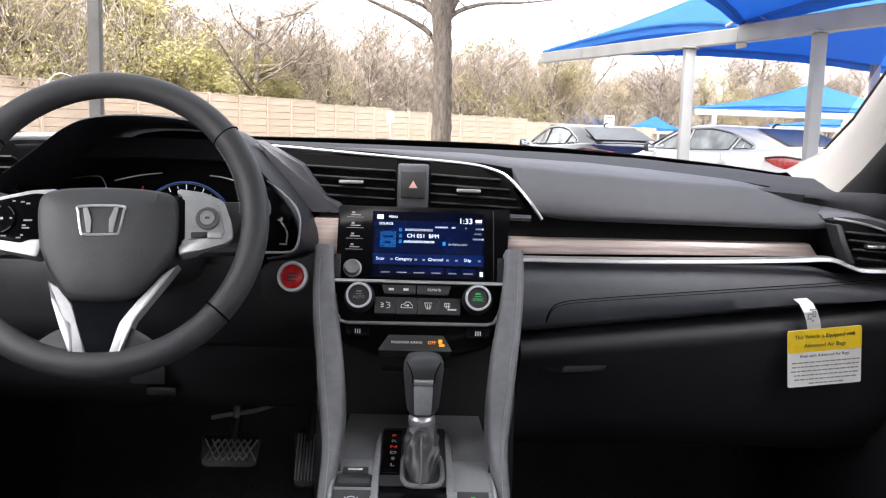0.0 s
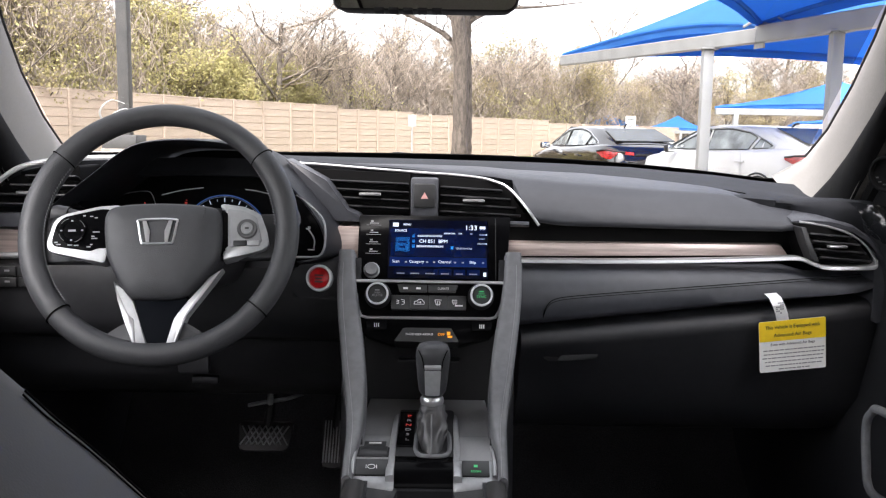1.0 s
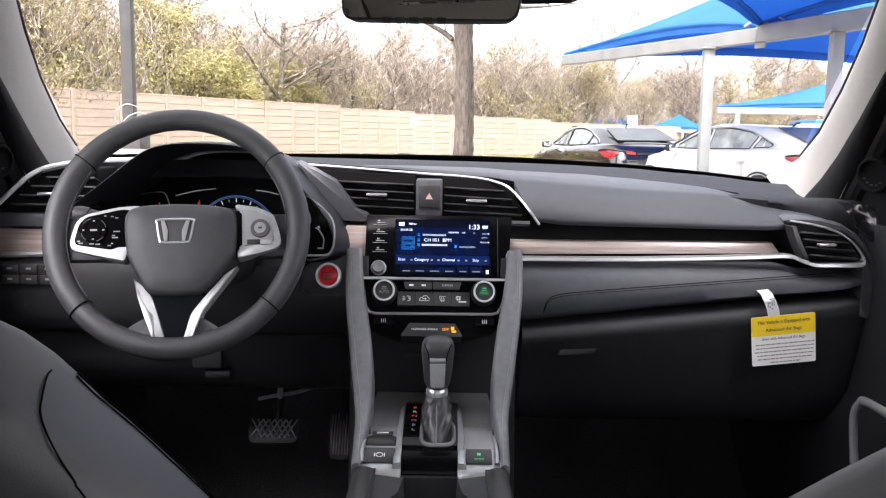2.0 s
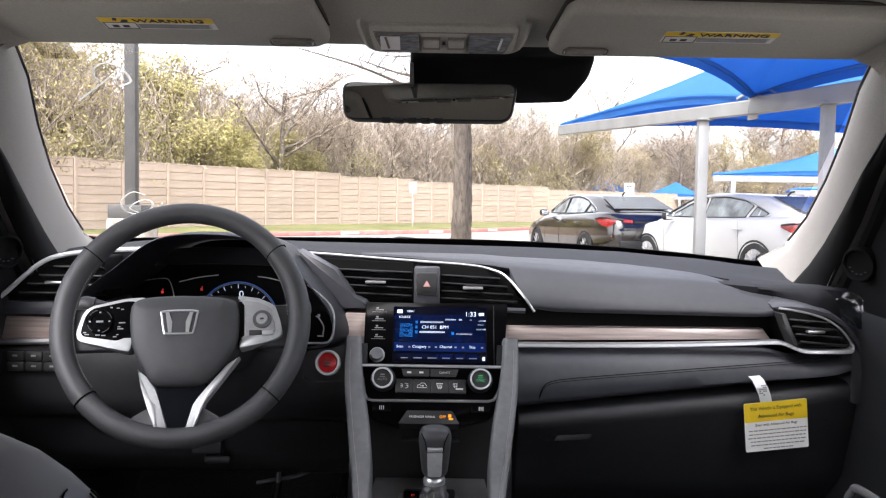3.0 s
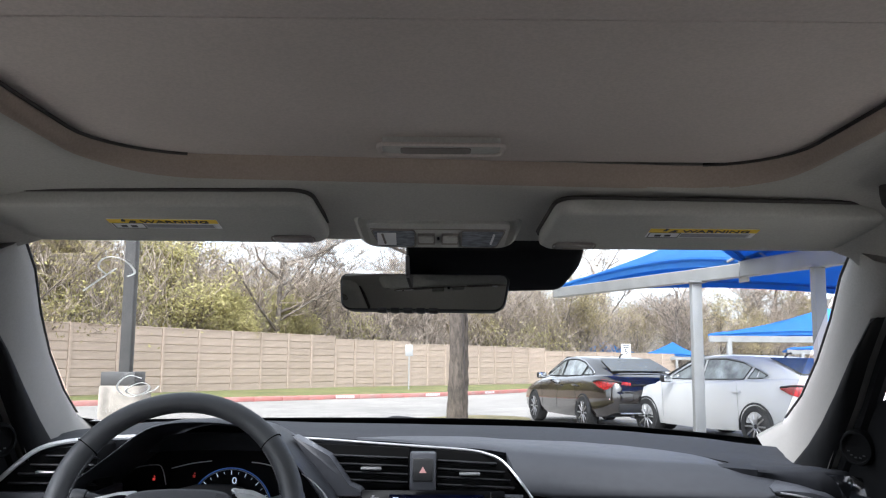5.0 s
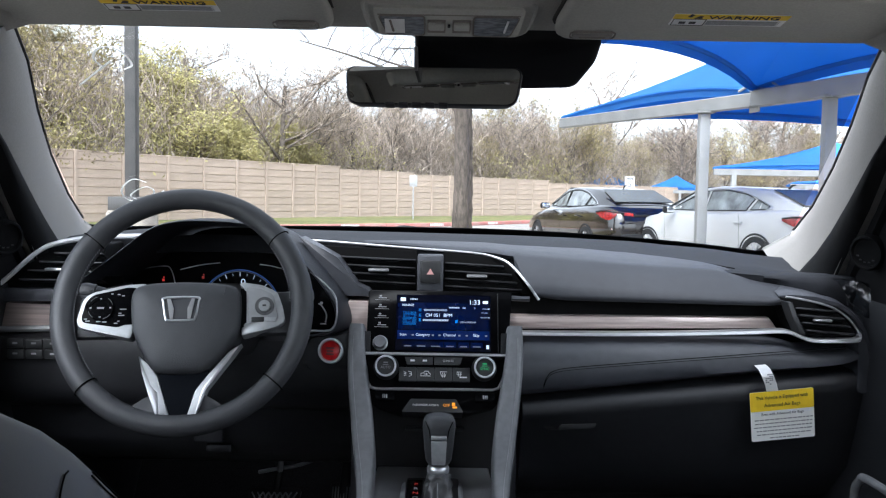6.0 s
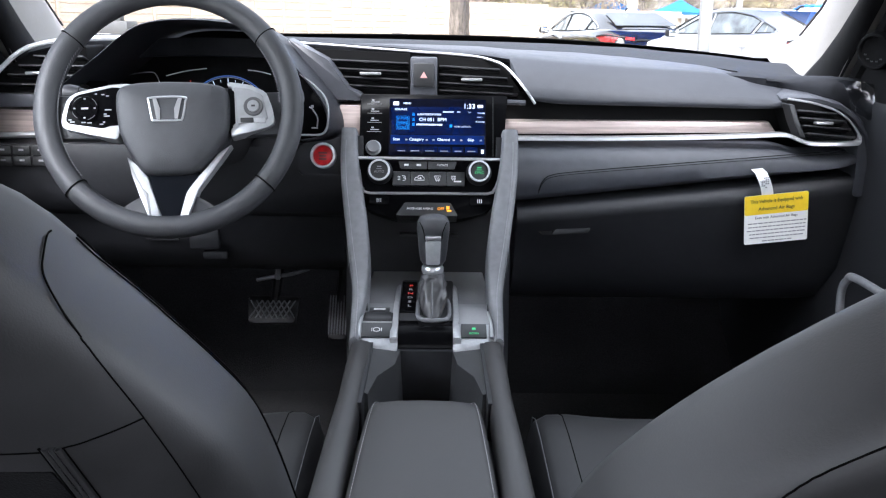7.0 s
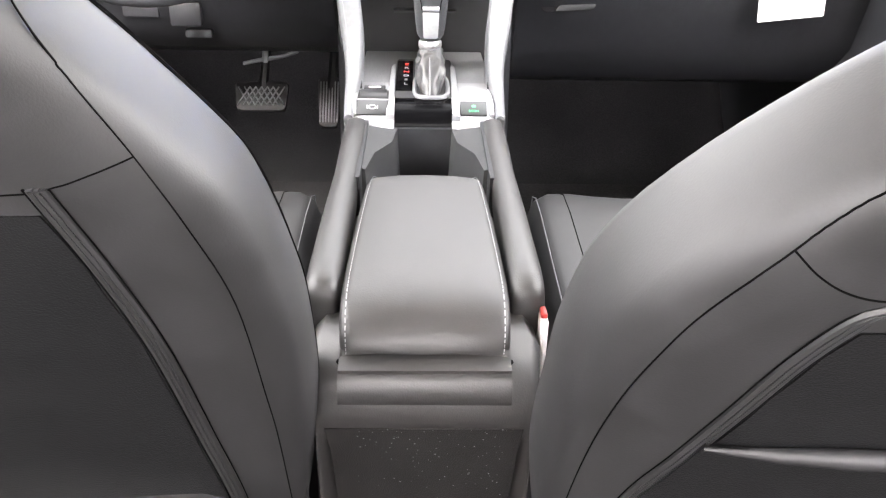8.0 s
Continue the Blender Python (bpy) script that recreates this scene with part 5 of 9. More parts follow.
def build_woods():
    rnd = random.Random(11)
    bare = [make_tree(20 + i, 8.5, 0, None, "bare grey-brown winter tree behind the fence", dens=1.12, spread=1.2, trunk_r=0.15) for i in range(4)]
    bud = [make_tree(30 + i, 8.0, 0.6, M_BUD, "winter tree with sparse olive buds behind the fence", dens=1.1, trunk_r=0.13) for i in range(2)]
    leafy = [make_tree(40 + i, 6.6, 2.9, M_LEAF, "tree with yellow-green spring leaves behind the fence", bare_from=0.06) for i in range(2)]
    P = [Vector((x, y, 0)) for x, y in FENCE[:-1] + [(14.0, 56.0), (26.0, 66.0), (44.0, 72.0)]]
    spots = []
    for row, (off, gap) in enumerate(((2.6, 1.9), (5.5, 2.2), (9.5, 2.6), (15.0, 3.6))):
        for a, b in zip(P, P[1:]):
            L = (b - a).length
            t = (b - a) / L
            nrm = Vector((-t.y, t.x, 0))
            s = rnd.uniform(0, gap)
            while s < L:
                q = a + t * s + nrm * (off + rnd.uniform(-1.2, 1.2))
                spots.append((q, row))
                s += gap * rnd.uniform(0.75, 1.3)
    used = set()
    for q, row in spots:
        left = q.x < -4.5 - 0.12 * (q.y - 30)
        if 0.145 < q.x / q.y < 0.225 and rnd.random() < 0.5:
            continue
        if (left and q.x > -9.5 and row >= 1 and rnd.random() < 0.55) or (not left and row == 3 and rnd.random() < 0.4):
            continue
        r = rnd.random()
        if left:
            if r < 0.55 and row < 3:
                src, k = leafy[rnd.randrange(2)], rnd.uniform(0.52, 0.80) + (0.32 if q.x < -9.5 else 0.0)
            elif r < 0.72:
                src, k = bud[rnd.randrange(2)], rnd.uniform(0.7, 1.05)
            else:
                src, k = bare[rnd.randrange(4)], rnd.uniform(0.80, 1.15)
        elif r < 0.40:
            src, k = bud[rnd.randrange(2)], rnd.uniform(0.56, 0.86) * (1.0 + 0.12 * row)
        else:
            src, k = bare[rnd.randrange(4)], rnd.uniform(0.62, 0.98) * (1.0 + 0.12 * row)
            if r > 0.93 or (q.x > 8 and r > 0.75):
                k *= 1.35
        m = Matrix.Translation((q.x, q.y, 0.15)) @ Matrix.Rotation(rnd.uniform(0, 6.28), 4, "Z") @ Matrix.Scale(k, 4)
        if src.name not in used:
            used.add(src.name)
            src.matrix_basis = m
        else:
            c = copy_thing(src, m)
            c.matrix_basis = m
    # undergrowth: a thicket of thin stems along the fence
    v, f = [], []
    for _ in range(70000):
        i = rnd.randrange(len(P) - 1)
        a, b = P[i], P[i + 1]
        t = (b - a).normalized()
        nrm = Vector((-t.y, t.x, 0))
        q = a.lerp(b, rnd.random()) + nrm * (1.2 + 14 * rnd.random() ** 1.3) + Vector((0, 0, 0.2 + 4.4 * rnd.random() ** 1.2))
        d = Vector((rnd.gauss(0, 0.55), rnd.gauss(0, 0.55), 1)).normalized() * rnd.uniform(0.5, 1.5)
        s = d.orthogonal().normalized() * rnd.uniform(0.007, 0.017)
        mid = q + d * 0.5 + Vector((rnd.gauss(0, 0.06), rnd.gauss(0, 0.06), 0))
        i0 = len(v)
        v.extend([q - s, q + s, mid + s * 0.7, mid - s * 0.7, q + d])
        f.extend([(i0, i0 + 1, i0 + 2, i0 + 3), (i0 + 3, i0 + 2, i0 + 4)])
    me = bpy.data.meshes.new("undergrowth")
    me.from_pydata([tuple(p) for p in v], [], f)
    me.materials.append(M_TWIG)
    tagged(new("undergrowth", me), "dense bare undergrowth behind the fence", "undergrowth", "", "stuff")
    # leafy bushes in clumps behind the left stretch of the fence
    v, f = [], []
    for _ in range(230):
        i = rnd.randrange(4)
        a, b = P[i], P[i + 1]
        t = (b - a).normalized()
        nrm = Vector((-t.y, t.x, 0))
        c = a.lerp(b, rnd.random()) + nrm * rnd.uniform(1.6, 8.0)
        if c.x > -2.0 or (c.x > -4.5 and rnd.random() < 0.6):
            continue
        c.z = rnd.uniform(1.2, 3.9)
        r = rnd.uniform(0.45, 0.95)
        for _k in range(230):
            q = c + Vector((rnd.gauss(0, r), rnd.gauss(0, r), rnd.gauss(0, r * 0.7)))
            d = Vector((rnd.uniform(-1, 1), rnd.uniform(-1, 1), rnd.uniform(-1, 1))).normalized()
            w = d.orthogonal().normalized()
            s = rnd.uniform(0.045, 0.080)
            i0 = len(v)
            v.extend([q - d * s, q + w * s * 0.5, q + d * s, q - w * s * 0.5])
            f.append((i0, i0 + 1, i0 + 2, i0 + 3))
    # one leafy thicket beyond the bare tree of the island
    for _ in range(34):
        c = Vector((rnd.uniform(2.6, 8.6), 0, rnd.uniform(1.5, 3.3)))
        c.y = 44.6 + 1.15 * (c.x - 2.6) + rnd.uniform(0.6, 4.0)
        for _k in range(170):
            q = c + Vector((rnd.gauss(0, 0.6), rnd.gauss(0, 0.6), rnd.gauss(0, 0.42)))
            d = Vector((rnd.uniform(-1, 1), rnd.uniform(-1, 1), rnd.uniform(-1, 1))).normalized()
            w = d.orthogonal().normalized()
            s = rnd.uniform(0.05, 0.085)
            i0 = len(v)
            v.extend([q - d * s, q + w * s * 0.5, q + d * s, q - w * s * 0.5])
            f.append((i0, i0 + 1, i0 + 2, i0 + 3))
    me = bpy.data.meshes.new("bush_leaves")
    me.from_pydata([tuple(p) for p in v], [], f)
    me.materials.append(M_LEAF)
    tagged(new("bush_leaves", me), "yellow-green spring leaves of bushes behind the fence", "bushes", "", "stuff")


def build_near_tree():
    t = make_tree(7, 9.5, 0, None, "bare tree on a grass island beside the lot", M_BARK, bare_from=0.42, spread=1.0, trunk_r=0.135, dens=1.1)
    rnd = random.Random(77)
    v, f = [], []

    def stick(pts, r0, r1, n=6):
        base = len(v)
        k = len(pts)
        for i, p in enumerate(pts):
            d = (pts[min(k - 1, i + 1)] - pts[max(0, i - 1)]).normalized()
            s = d.orthogonal().normalized()
            w = d.cross(s)
            r = lerp(r0, r1, i / (k - 1))
            v.extend([p + (s * math.cos(2 * math.pi * q / n) + w * math.sin(2 * math.pi * q / n)) * r for q in range(n)])
        for i in range(k - 1):
            for q in range(n):
                j = (q + 1) % n
                f.append((base + i * n + q, base + i * n + j, base + (i + 1) * n + j, base + (i + 1) * n + q))
    for path, r0 in (([(0, 0, 2.15), (-0.14, 0.05, 2.50), (-0.50, 0.10, 2.75), (-1.00, 0.2, 2.98), (-1.7, 0.2, 3.25), (-2.6, 0.2, 3.5)], 0.055), ([(0.02, 0, 2.55), (-0.10, 0, 2.80), (-0.42, 0, 3.00), (-1.0, 0.1, 3.12), (-1.6, 0.0, 3.30)], 0.05),
                     ([(0.02, 0, 2.60), (0.18, 0, 2.85), (0.62, 0.1, 3.02), (1.20, 0.1, 3.06), (1.9, 0.2, 3.16)], 0.05), ([(0, 0, 2.7), (0.25, 0.1, 3.2), (0.5, 0.1, 3.9), (0.7, 0.2, 4.8)], 0.07)):
        P = spline(path, 6)
        stick(P, r0, 0.008)
        for i in range(5, len(P) - 1, 2):
            d = Vector((rnd.uniform(-0.8, 0.8), rnd.uniform(-0.6, 0.6), rnd.uniform(0.0, 0.9)))
            L = rnd.uniform(0.4, 1.0)
            Q = [P[i] + d * L * q / 4 + Vector((0, 0, 0.05 * q * q / 4)) + Vector((rnd.gauss(0, 0.03), 0, rnd.gauss(0, 0.03))) for q in range(5)]
            stick(Q, 0.012, 0.004, 4)
            for q in (2, 3):
                e = Vector((rnd.uniform(-1, 1), rnd.uniform(-1, 1), rnd.uniform(0, 1))) * 0.4
                stick([Q[q], Q[q] + e * 0.5, Q[q] + e], 0.006, 0.003, 3)
    raw_part("limbs", (v, f), M_BARK, t)
    # ridged bark of the lower trunk
    v, f = [], []
    nseg, nrow = 72, 90
    ph = [rnd.uniform(0, 6.28) for _ in range(8)]
    for i in range(nrow + 1):
        z = lerp(-0.1, 3.3, i / nrow)
        r0 = 0.122 + 0.055 * max(0.0, 1 - z / 2.6) ** 1.3 + 0.05 * max(0.0, 1 - z / 0.35) ** 2
        ox, oy = 0.030 * math.sin(z * 1.1), 0.02 * math.sin(z * 1.7 + 1)
        for q in range(nseg):
            a = 2 * math.pi * q / nseg
            wob = a + 0.22 * math.sin(z * 5.2 + ph[0] + 3 * math.sin(a + ph[1])) + 0.10 * math.sin(z * 13 + ph[2] + a * 2)
            ridge = abs(math.sin(9 * wob + ph[3])) ** 0.7 - 0.6 + 0.5 * (abs(math.sin(14 * wob + z * 3 + ph[4])) - 0.6) + 0.35 * math.sin(z * 21 + 5 * a + ph[5])
            r = r0 * (1 + 0.06 * math.sin(2 * a + ph[6]) + 0.04 * math.sin(3 * a + z)) + 0.017 * ridge + rnd.gauss(0, 0.0015)
            v.append(Vector((ox + r * math.cos(a), oy + r * math.sin(a), z)))
    for i in range(nrow):
        for q in range(nseg):
            j = (q + 1) % nseg
            f.append((i * nseg + q, i * nseg + j, (i + 1) * nseg + j, (i + 1) * nseg + q))
    raw_part("bark", (v, f), M_BARK, t)
    t.matrix_basis = Matrix.Translation((0.335, 13.5, 0.05))
    return t


def build_lamp_pole():
    p = thing("lamp_post", (-3.75, 10.4, 0), "square grey steel lamp post on a round concrete base", "lamp post")
    bm = B()
    rings = [[(-3.75 + r * math.cos(2 * math.pi * i / 28), 10.4 + r * math.sin(2 * math.pi * i / 28), z) for i in range(28)] for r, z in ((0.30, 0.0), (0.30, 0.86), (0.285, 0.89))]
    loft(bm, rings)
    part("concrete_base", bm, M_BASE, p, "weathered concrete base")
    bm = B()
    box(bm, (-3.78, 10.4, 0.97), (0.41, 0.38, 0.165), 0.01)
    part("base_cover", bm, M_POLE, p)
    bm = B()
    box(bm, (-3.755, 10.4, 4.0), (0.138, 0.138, 6.0), 0.015)
    part("shaft", bm, M_POLE, p)


# ---- blue shade canopies ----
def build_canopy(name_label, corners, peak, sag=0.25, n=10):
    """Stretched cloth over four corners with a raised peak."""
    c = thing("shade_canopy", tuple(sum((Vector(p) for p in corners), Vector()) / 4), name_label, "canopy", "blue canopies")
    bm = B()
    A = [Vector(p) for p in corners]
    mid = Vector(peak)
    for i in range(4):
        a, b = A[i], A[(i + 1) % 4]
        rows = []
        for u in range(n + 1):
            t = u / n
            e = a.lerp(b, t) + (((a + b) / 2 - mid) * -0.12 + Vector((0, 0, 0.05))) * (4 * t * (1 - t)) * sag / 0.25
            rows.append([e.lerp(mid, q / 6) + Vector((0, 0, -0.10 * math.sin(math.pi * q / 6))) for q in range(7)])
        sheet(bm, rows, 0.006, (0, 0, 1))
    bmesh.ops.remove_doubles(bm, verts=bm.verts, dist=0.0005)
    part("cloth", bm, M_CANOPY, c, smooth=30)
    for i in range(4):
        bm = B()
        a, b = A[i], A[(i + 1) % 4]
        pts = []
        for u in range(n + 1):
            t = u / n
            pts.append(a.lerp(b, t) + (((a + b) / 2 - mid) * -0.12 + Vector((0, 0, 0.05))) * (4 * t * (1 - t)) * sag / 0.25)
        tube(bm, pts, 0.035, 6)
        part("edge_cable", bm, M_CANOPY, c)
        # valance hanging under the edge
        bm = B()
        sheet(bm, [[p, p + Vector((0, 0, -0.06)), p + Vector((0, 0, -0.13 if k not in (0, n) else -0.05))] for k, p in enumerate(pts)], 0.004, (b - a).cross(Vector((0, 0, 1))).normalized())
        part("valance", bm, M_CANOPY, c)
    return c


def beam_part(name, parent, p, q, w, h):
    bm = B()
    p, q = Vector(p), Vector(q)
    d = q - p
    L = d.length
    yaw = math.atan2(d.y, d.x)
    pitch = math.asin(d.z / L)
    m = Matrix.Translation((p + q) / 2) @ Matrix.Rotation(yaw, 4, "Z") @ Matrix.Rotation(-pitch, 4, "Y")
    box(bm, (0, 0, 0), (L, w, h), 0.012, 1, m)
    return part(name, bm, M_STEEL, parent)


def drawn_in(p):
    """Brings a place nearer to the car's middle, to seven eighths of its distance."""
    c = Vector((0.012, -0.284, 1.177))
    return c + (Vector(p) - c) * 0.864


def build_canopies():
    fr = thing("canopy_frame", (3.8, 12.4, 0), "white painted steel canopy frame with posts and beams", "canopy frame")
    beam_part("beam", fr, drawn_in((2.80, 20.0, 2.85)), drawn_in((4.83, 13.26, 2.68)), 0.14, 0.19)
    beam_part("beam", fr, drawn_in((4.83, 13.25, 2.70)), drawn_in((6.75, 7.0, 2.62)), 0.155, 0.225)
    for x, y, z, w in ((3.803, 12.402, 2.389, 0.147), (4.581, 10.07, 2.363, 0.138)):
        bm = B()
        box(bm, (x, y, z / 2), (w, w, z), 0.012)
        part("post", bm, M_STEEL, fr)
        bm = B()
        box(bm, (x, y, z + 0.012), (w * 1.8, w * 1.8, 0.025))
        part("cap_plate", bm, M_STEEL, fr)
    bm = B()
    tube(bm, [drawn_in(p) for p in ((4.83, 13.26, 2.80), (4.86, 13.2, 3.05), (5.4, 12.6, 3.4))], 0.043, 8)
    part("arm", bm, M_STEEL, fr)
    # bracket, rods and shackle at the joint of the beams
    j = drawn_in((4.83, 13.26, 2.78))
    for p, q, r in (((-0.12, 0.30, 0.06), (0.10, -0.04, 0.22), 0.018), ((-0.02, 0.10, 0.06), (0.28, -0.30, 0.20), 0.018), ((0.05, -0.12, 0.05), (-0.05, 0.02, 0.24), 0.015), ((0.16, -0.42, 0.04), (0.08, -0.10, 0.20), 0.015)):
        bm = B()
        tube(bm, [j + Vector(p), j + Vector(q)], r, 6)
        part("rod", bm, M_POST, fr)
    bm = B()
    box(bm, (0, 0, 0), (0.03, 0.20, 0.34), 0.006, m=Matrix.Translation(j + Vector((0, 0, -0.08))) @ Matrix.Rotation(radians(17), 4, "Z"))
    part("joint_plate", bm, M_STEEL, fr)
    bm = B()
    box(bm, (0, 0, 0), (0.02, 0.10, 0.05), 0.006, m=Matrix.Translation(drawn_in((5.35, 11.5, 2.75))))
    part("lug", bm, M_STEEL, fr)
    for k, (x, y) in enumerate(((8.38, 16.03), (9.16, 13.79))):
        bm = B()
        box(bm, (x, y, 1.3), (0.14, 0.14, 2.6), 0.012)
        part("post", bm, M_STEEL, fr)
    build_canopy("bright blue stretched cloth canopy over parked cars", [drawn_in(p) for p in ((2.80, 20.0, 2.98), (4.83, 13.26, 2.82), (12.6, 11.6, 2.9), (12.2, 19.8, 2.64))], drawn_in((7.2, 17.2, 4.75)))
    build_canopy("blue cloth canopy overhead seen from below", [drawn_in(p) for p in ((4.83, 13.26, 2.86), (0.9, 9.8, 3.0), (4.2, 5.6, 3.0), (8.3, 9.0, 2.9))], drawn_in((4.6, 9.4, 4.6)))
    # farther canopies on their frames
    for cx, cy, w, dp, z, h in ((12.6, 30.0, 8.0, 5.6, 2.16, 1.08), (20.2, 31.5, 6.4, 5.6, 2.15, 1.1), (14.6, 56.5, 4.2, 4.4, 1.78, 0.95), (19.6, 40.5, 8.4, 5.0, 1.95, 0.75), (10.6, 58.5, 3.6, 4.5, 2.0, 0.85), (6.9, 63.0, 4.2, 4.0, 1.9, 0.9)):
        k = 0.36 * dp
        cs = [(cx - w / 2, cy - dp / 2, z), (cx + w / 2, cy - dp / 2, z), (cx + w / 2 + k, cy + dp / 2, z), (cx - w / 2 + k, cy + dp / 2, z)]
        build_canopy("blue cloth canopy farther off across the lot", cs, (cx + k / 2, cy, z + h), n=6)
        f2 = thing("canopy_frame", (cx, cy - dp / 2, 0), "white steel canopy frame farther off", "canopy frame")
        beam_part("beam", f2, (cx - w / 2, cy - dp / 2, z - 0.12), (cx + w / 2, cy - dp / 2, z - 0.12), 0.14, 0.2)
        for sx in (-0.42, 0.1):
            bm = B()
            box(bm, (cx + sx * w, cy - dp / 2, (z - 0.1) / 2), (0.15, 0.15, z - 0.1), 0.01)
            part("post", bm, M_STEEL, f2)


def build_sign():
    s = thing("speed_sign", (6.9, 32, 0), "small white speed limit sign on a steel pole", "sign")
    m = face_pose((7.02, 32, 1.74))
    bm = B()
    box(bm, (0, 0, 0), (0.36, 0.01, 0.46), 0.004, m=m)
    pl = part("plate", bm, M_SIGN, s)
    bm = B()
    letters(bm, "5", 0.30, m, 0, -0.06, -0.007, depth=0.004, wide=1.2)
    part("digit", bm, M_INK, pl)
    bm = B()
    for z in (0.17, 0.11):
        box(bm, (0, -0.007, z), (0.24, 0.002, 0.035), 0, m=m)
    part("lettering", bm, M_INK, pl)
    bm = B()
    tube(bm, [(7.02, 32.03, 0), (7.02, 32.03, 1.9)], 0.03, 8)
    part("pole", bm, M_POLE, s)


def build_verge_sign():
    """Back of a small sign on a thin pole before the fence."""
    g = thing("sign_post", (-1.05, 34.0, 0.2), "grey back of a small sign on a thin pole", "sign")
    bm = B()
    box(bm, (-1.05, 34.0, 1.70), (0.30, 0.01, 0.44), 0.004)
    part("plate", bm, M_POST, g)
    bm = B()
    tube(bm, [(-1.05, 34.02, 0.15), (-1.05, 34.02, 1.92)], 0.026, 8)
    part("pole", bm, M_POST, g)




# ---- parked cars ----
def sedan(paint, label):
    """A four-door fastback sedan, nose along +y, its left side at -x, wheels on z = 0."""
    c = thing("parked_car", (0, 0, 0), label, "car", "parked cars")
    st = [(-2.33, 0.62, 0.55, 0.72, 0.42), (-2.28, 0.74, 0.38, 0.90, 0.60), (-2.05, 0.84, 0.30, 1.02, 0.70), (-1.70, 0.885, 0.26, 1.04, 0.76), (-1.2, 0.905, 0.24, 1.02, 0.80), (-0.4, 0.91, 0.22, 0.98, 0.82), (0.5, 0.91, 0.22, 0.95, 0.82),
          (1.1, 0.905, 0.23, 0.93, 0.80), (1.6, 0.90, 0.24, 0.87, 0.75), (2.0, 0.88, 0.25, 0.80, 0.66), (2.22, 0.82, 0.28, 0.72, 0.56), (2.34, 0.70, 0.36, 0.62, 0.46)]
    bm = B()
    rings = []
    for y, hw, zb, zt, tw in st:
        prof = [(-hw * 0.92, zb), (-hw * 0.985, lerp(zb, zt, 0.18)), (-hw, lerp(zb, zt, 0.45)), (-hw * 0.985, lerp(zb, zt, 0.70)), (-hw * 0.955, lerp(zb, zt, 0.80)), (-(hw + tw) / 2, lerp(zb, zt, 0.94)), (-tw, zt), (-tw * 0.5, zt + 0.015), (0, zt + 0.02)]
        full = prof + [(-x, z) for x, z in reversed(prof[:-1])]
        rings.append([(x, y, z) for x, z in full])
    loft(bm, rings)
    body = part("body", bm, paint, c, smooth=50)
    # greenhouse: roof shell, glass and pillars
    gh = [(-2.00, 0.60, 1.06, 0.56), (-1.55, 0.665, 1.225, 0.56), (-1.15, 0.71, 1.350, 0.555), (-0.55, 0.725, 1.395, 0.56), (0.0, 0.73, 1.412, 0.57), (0.35, 0.735, 1.385, 0.57), (0.75, 0.75, 1.22, 0.60), (1.30, 0.77, 0.97, 0.66)]
    bm = B()
    rings = []
    for y, bw, zt, tw in gh:
        zb = table(y, [(s[0], s[3]) for s in st])[0] - 0.03
        zt = max(zt, zb + 0.03)
        rings.append([(-bw - 0.05, y, zb), (-lerp(bw + 0.05, tw, 0.55), y, lerp(zb, zt, 0.6)), (-tw - 0.02, y, zt - 0.03), (-tw * 0.8, y, zt - 0.006), (0, y, zt), (tw * 0.8, y, zt - 0.006), (tw + 0.02, y, zt - 0.03), (lerp(bw + 0.05, tw, 0.55), y, lerp(zb, zt, 0.6)), (bw + 0.05, y, zb)])
    loft(bm, rings)
    part("roof", bm, paint, c, smooth=50)

    def side_x(y, z):
        bw, zt, tw = table(y, [(g[0], *g[1:]) for g in gh])
        zb = table(y, [(s[0], s[3]) for s in st])[0] - 0.03
        t = max(0, min(1, (z - zb) / max(0.02, zt - 0.03 - zb)))
        return lerp(bw + 0.05, tw + 0.02, t)

    def pane(poly, s, name="window"):
        bm = B()
        a = ring(bm, [(s * (side_x(y, z) + 0.012), y, z) for y, z in poly])
        b = ring(bm, [(s * (side_x(y, z) - 0.01), y, z) for y, z in poly])
        k = len(poly)
        bm.faces.new(a)
        bm.faces.new(list(reversed(b)))
        for i in range(k):
            bm.faces.new((a[i], a[(i + 1) % k], b[(i + 1) % k], b[i]))
        return bm
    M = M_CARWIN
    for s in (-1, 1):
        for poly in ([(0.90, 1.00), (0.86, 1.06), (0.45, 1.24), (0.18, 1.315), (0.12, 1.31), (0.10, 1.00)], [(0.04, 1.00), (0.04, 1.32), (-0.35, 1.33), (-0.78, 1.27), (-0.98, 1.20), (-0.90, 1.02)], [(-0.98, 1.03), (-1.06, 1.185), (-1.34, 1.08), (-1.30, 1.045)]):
            w = part("window", pane(poly, s), M, c, "car window with pale reflections in its colour")
            bm = B()
            tube(bm, [(s * (side_x(y, z) + 0.014), y, z) for y, z in poly], 0.009, 5, closed=True)
            part("window_frame", bm, M_BLACK, w)
    for rows, nm in (([[(x * 0.51, -1.20, 1.332), (x * 0.55, -1.56, 1.214), (x * 0.58, -1.90, 1.098)] for x in (-1, -0.5, 0, 0.5, 1)], "rear_window"), ([[(x * 0.54, 0.40, 1.372), (x * 0.66, 1.22, 1.012)] for x in (-1, -0.5, 0, 0.5, 1)], "windscreen")):
        bm = B()
        sheet(bm, [[Vector(p) + Vector((0, 0, 0.008)) for p in r] for r in rows], 0.012, (0, 0, 1))
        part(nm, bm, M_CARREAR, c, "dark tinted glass")
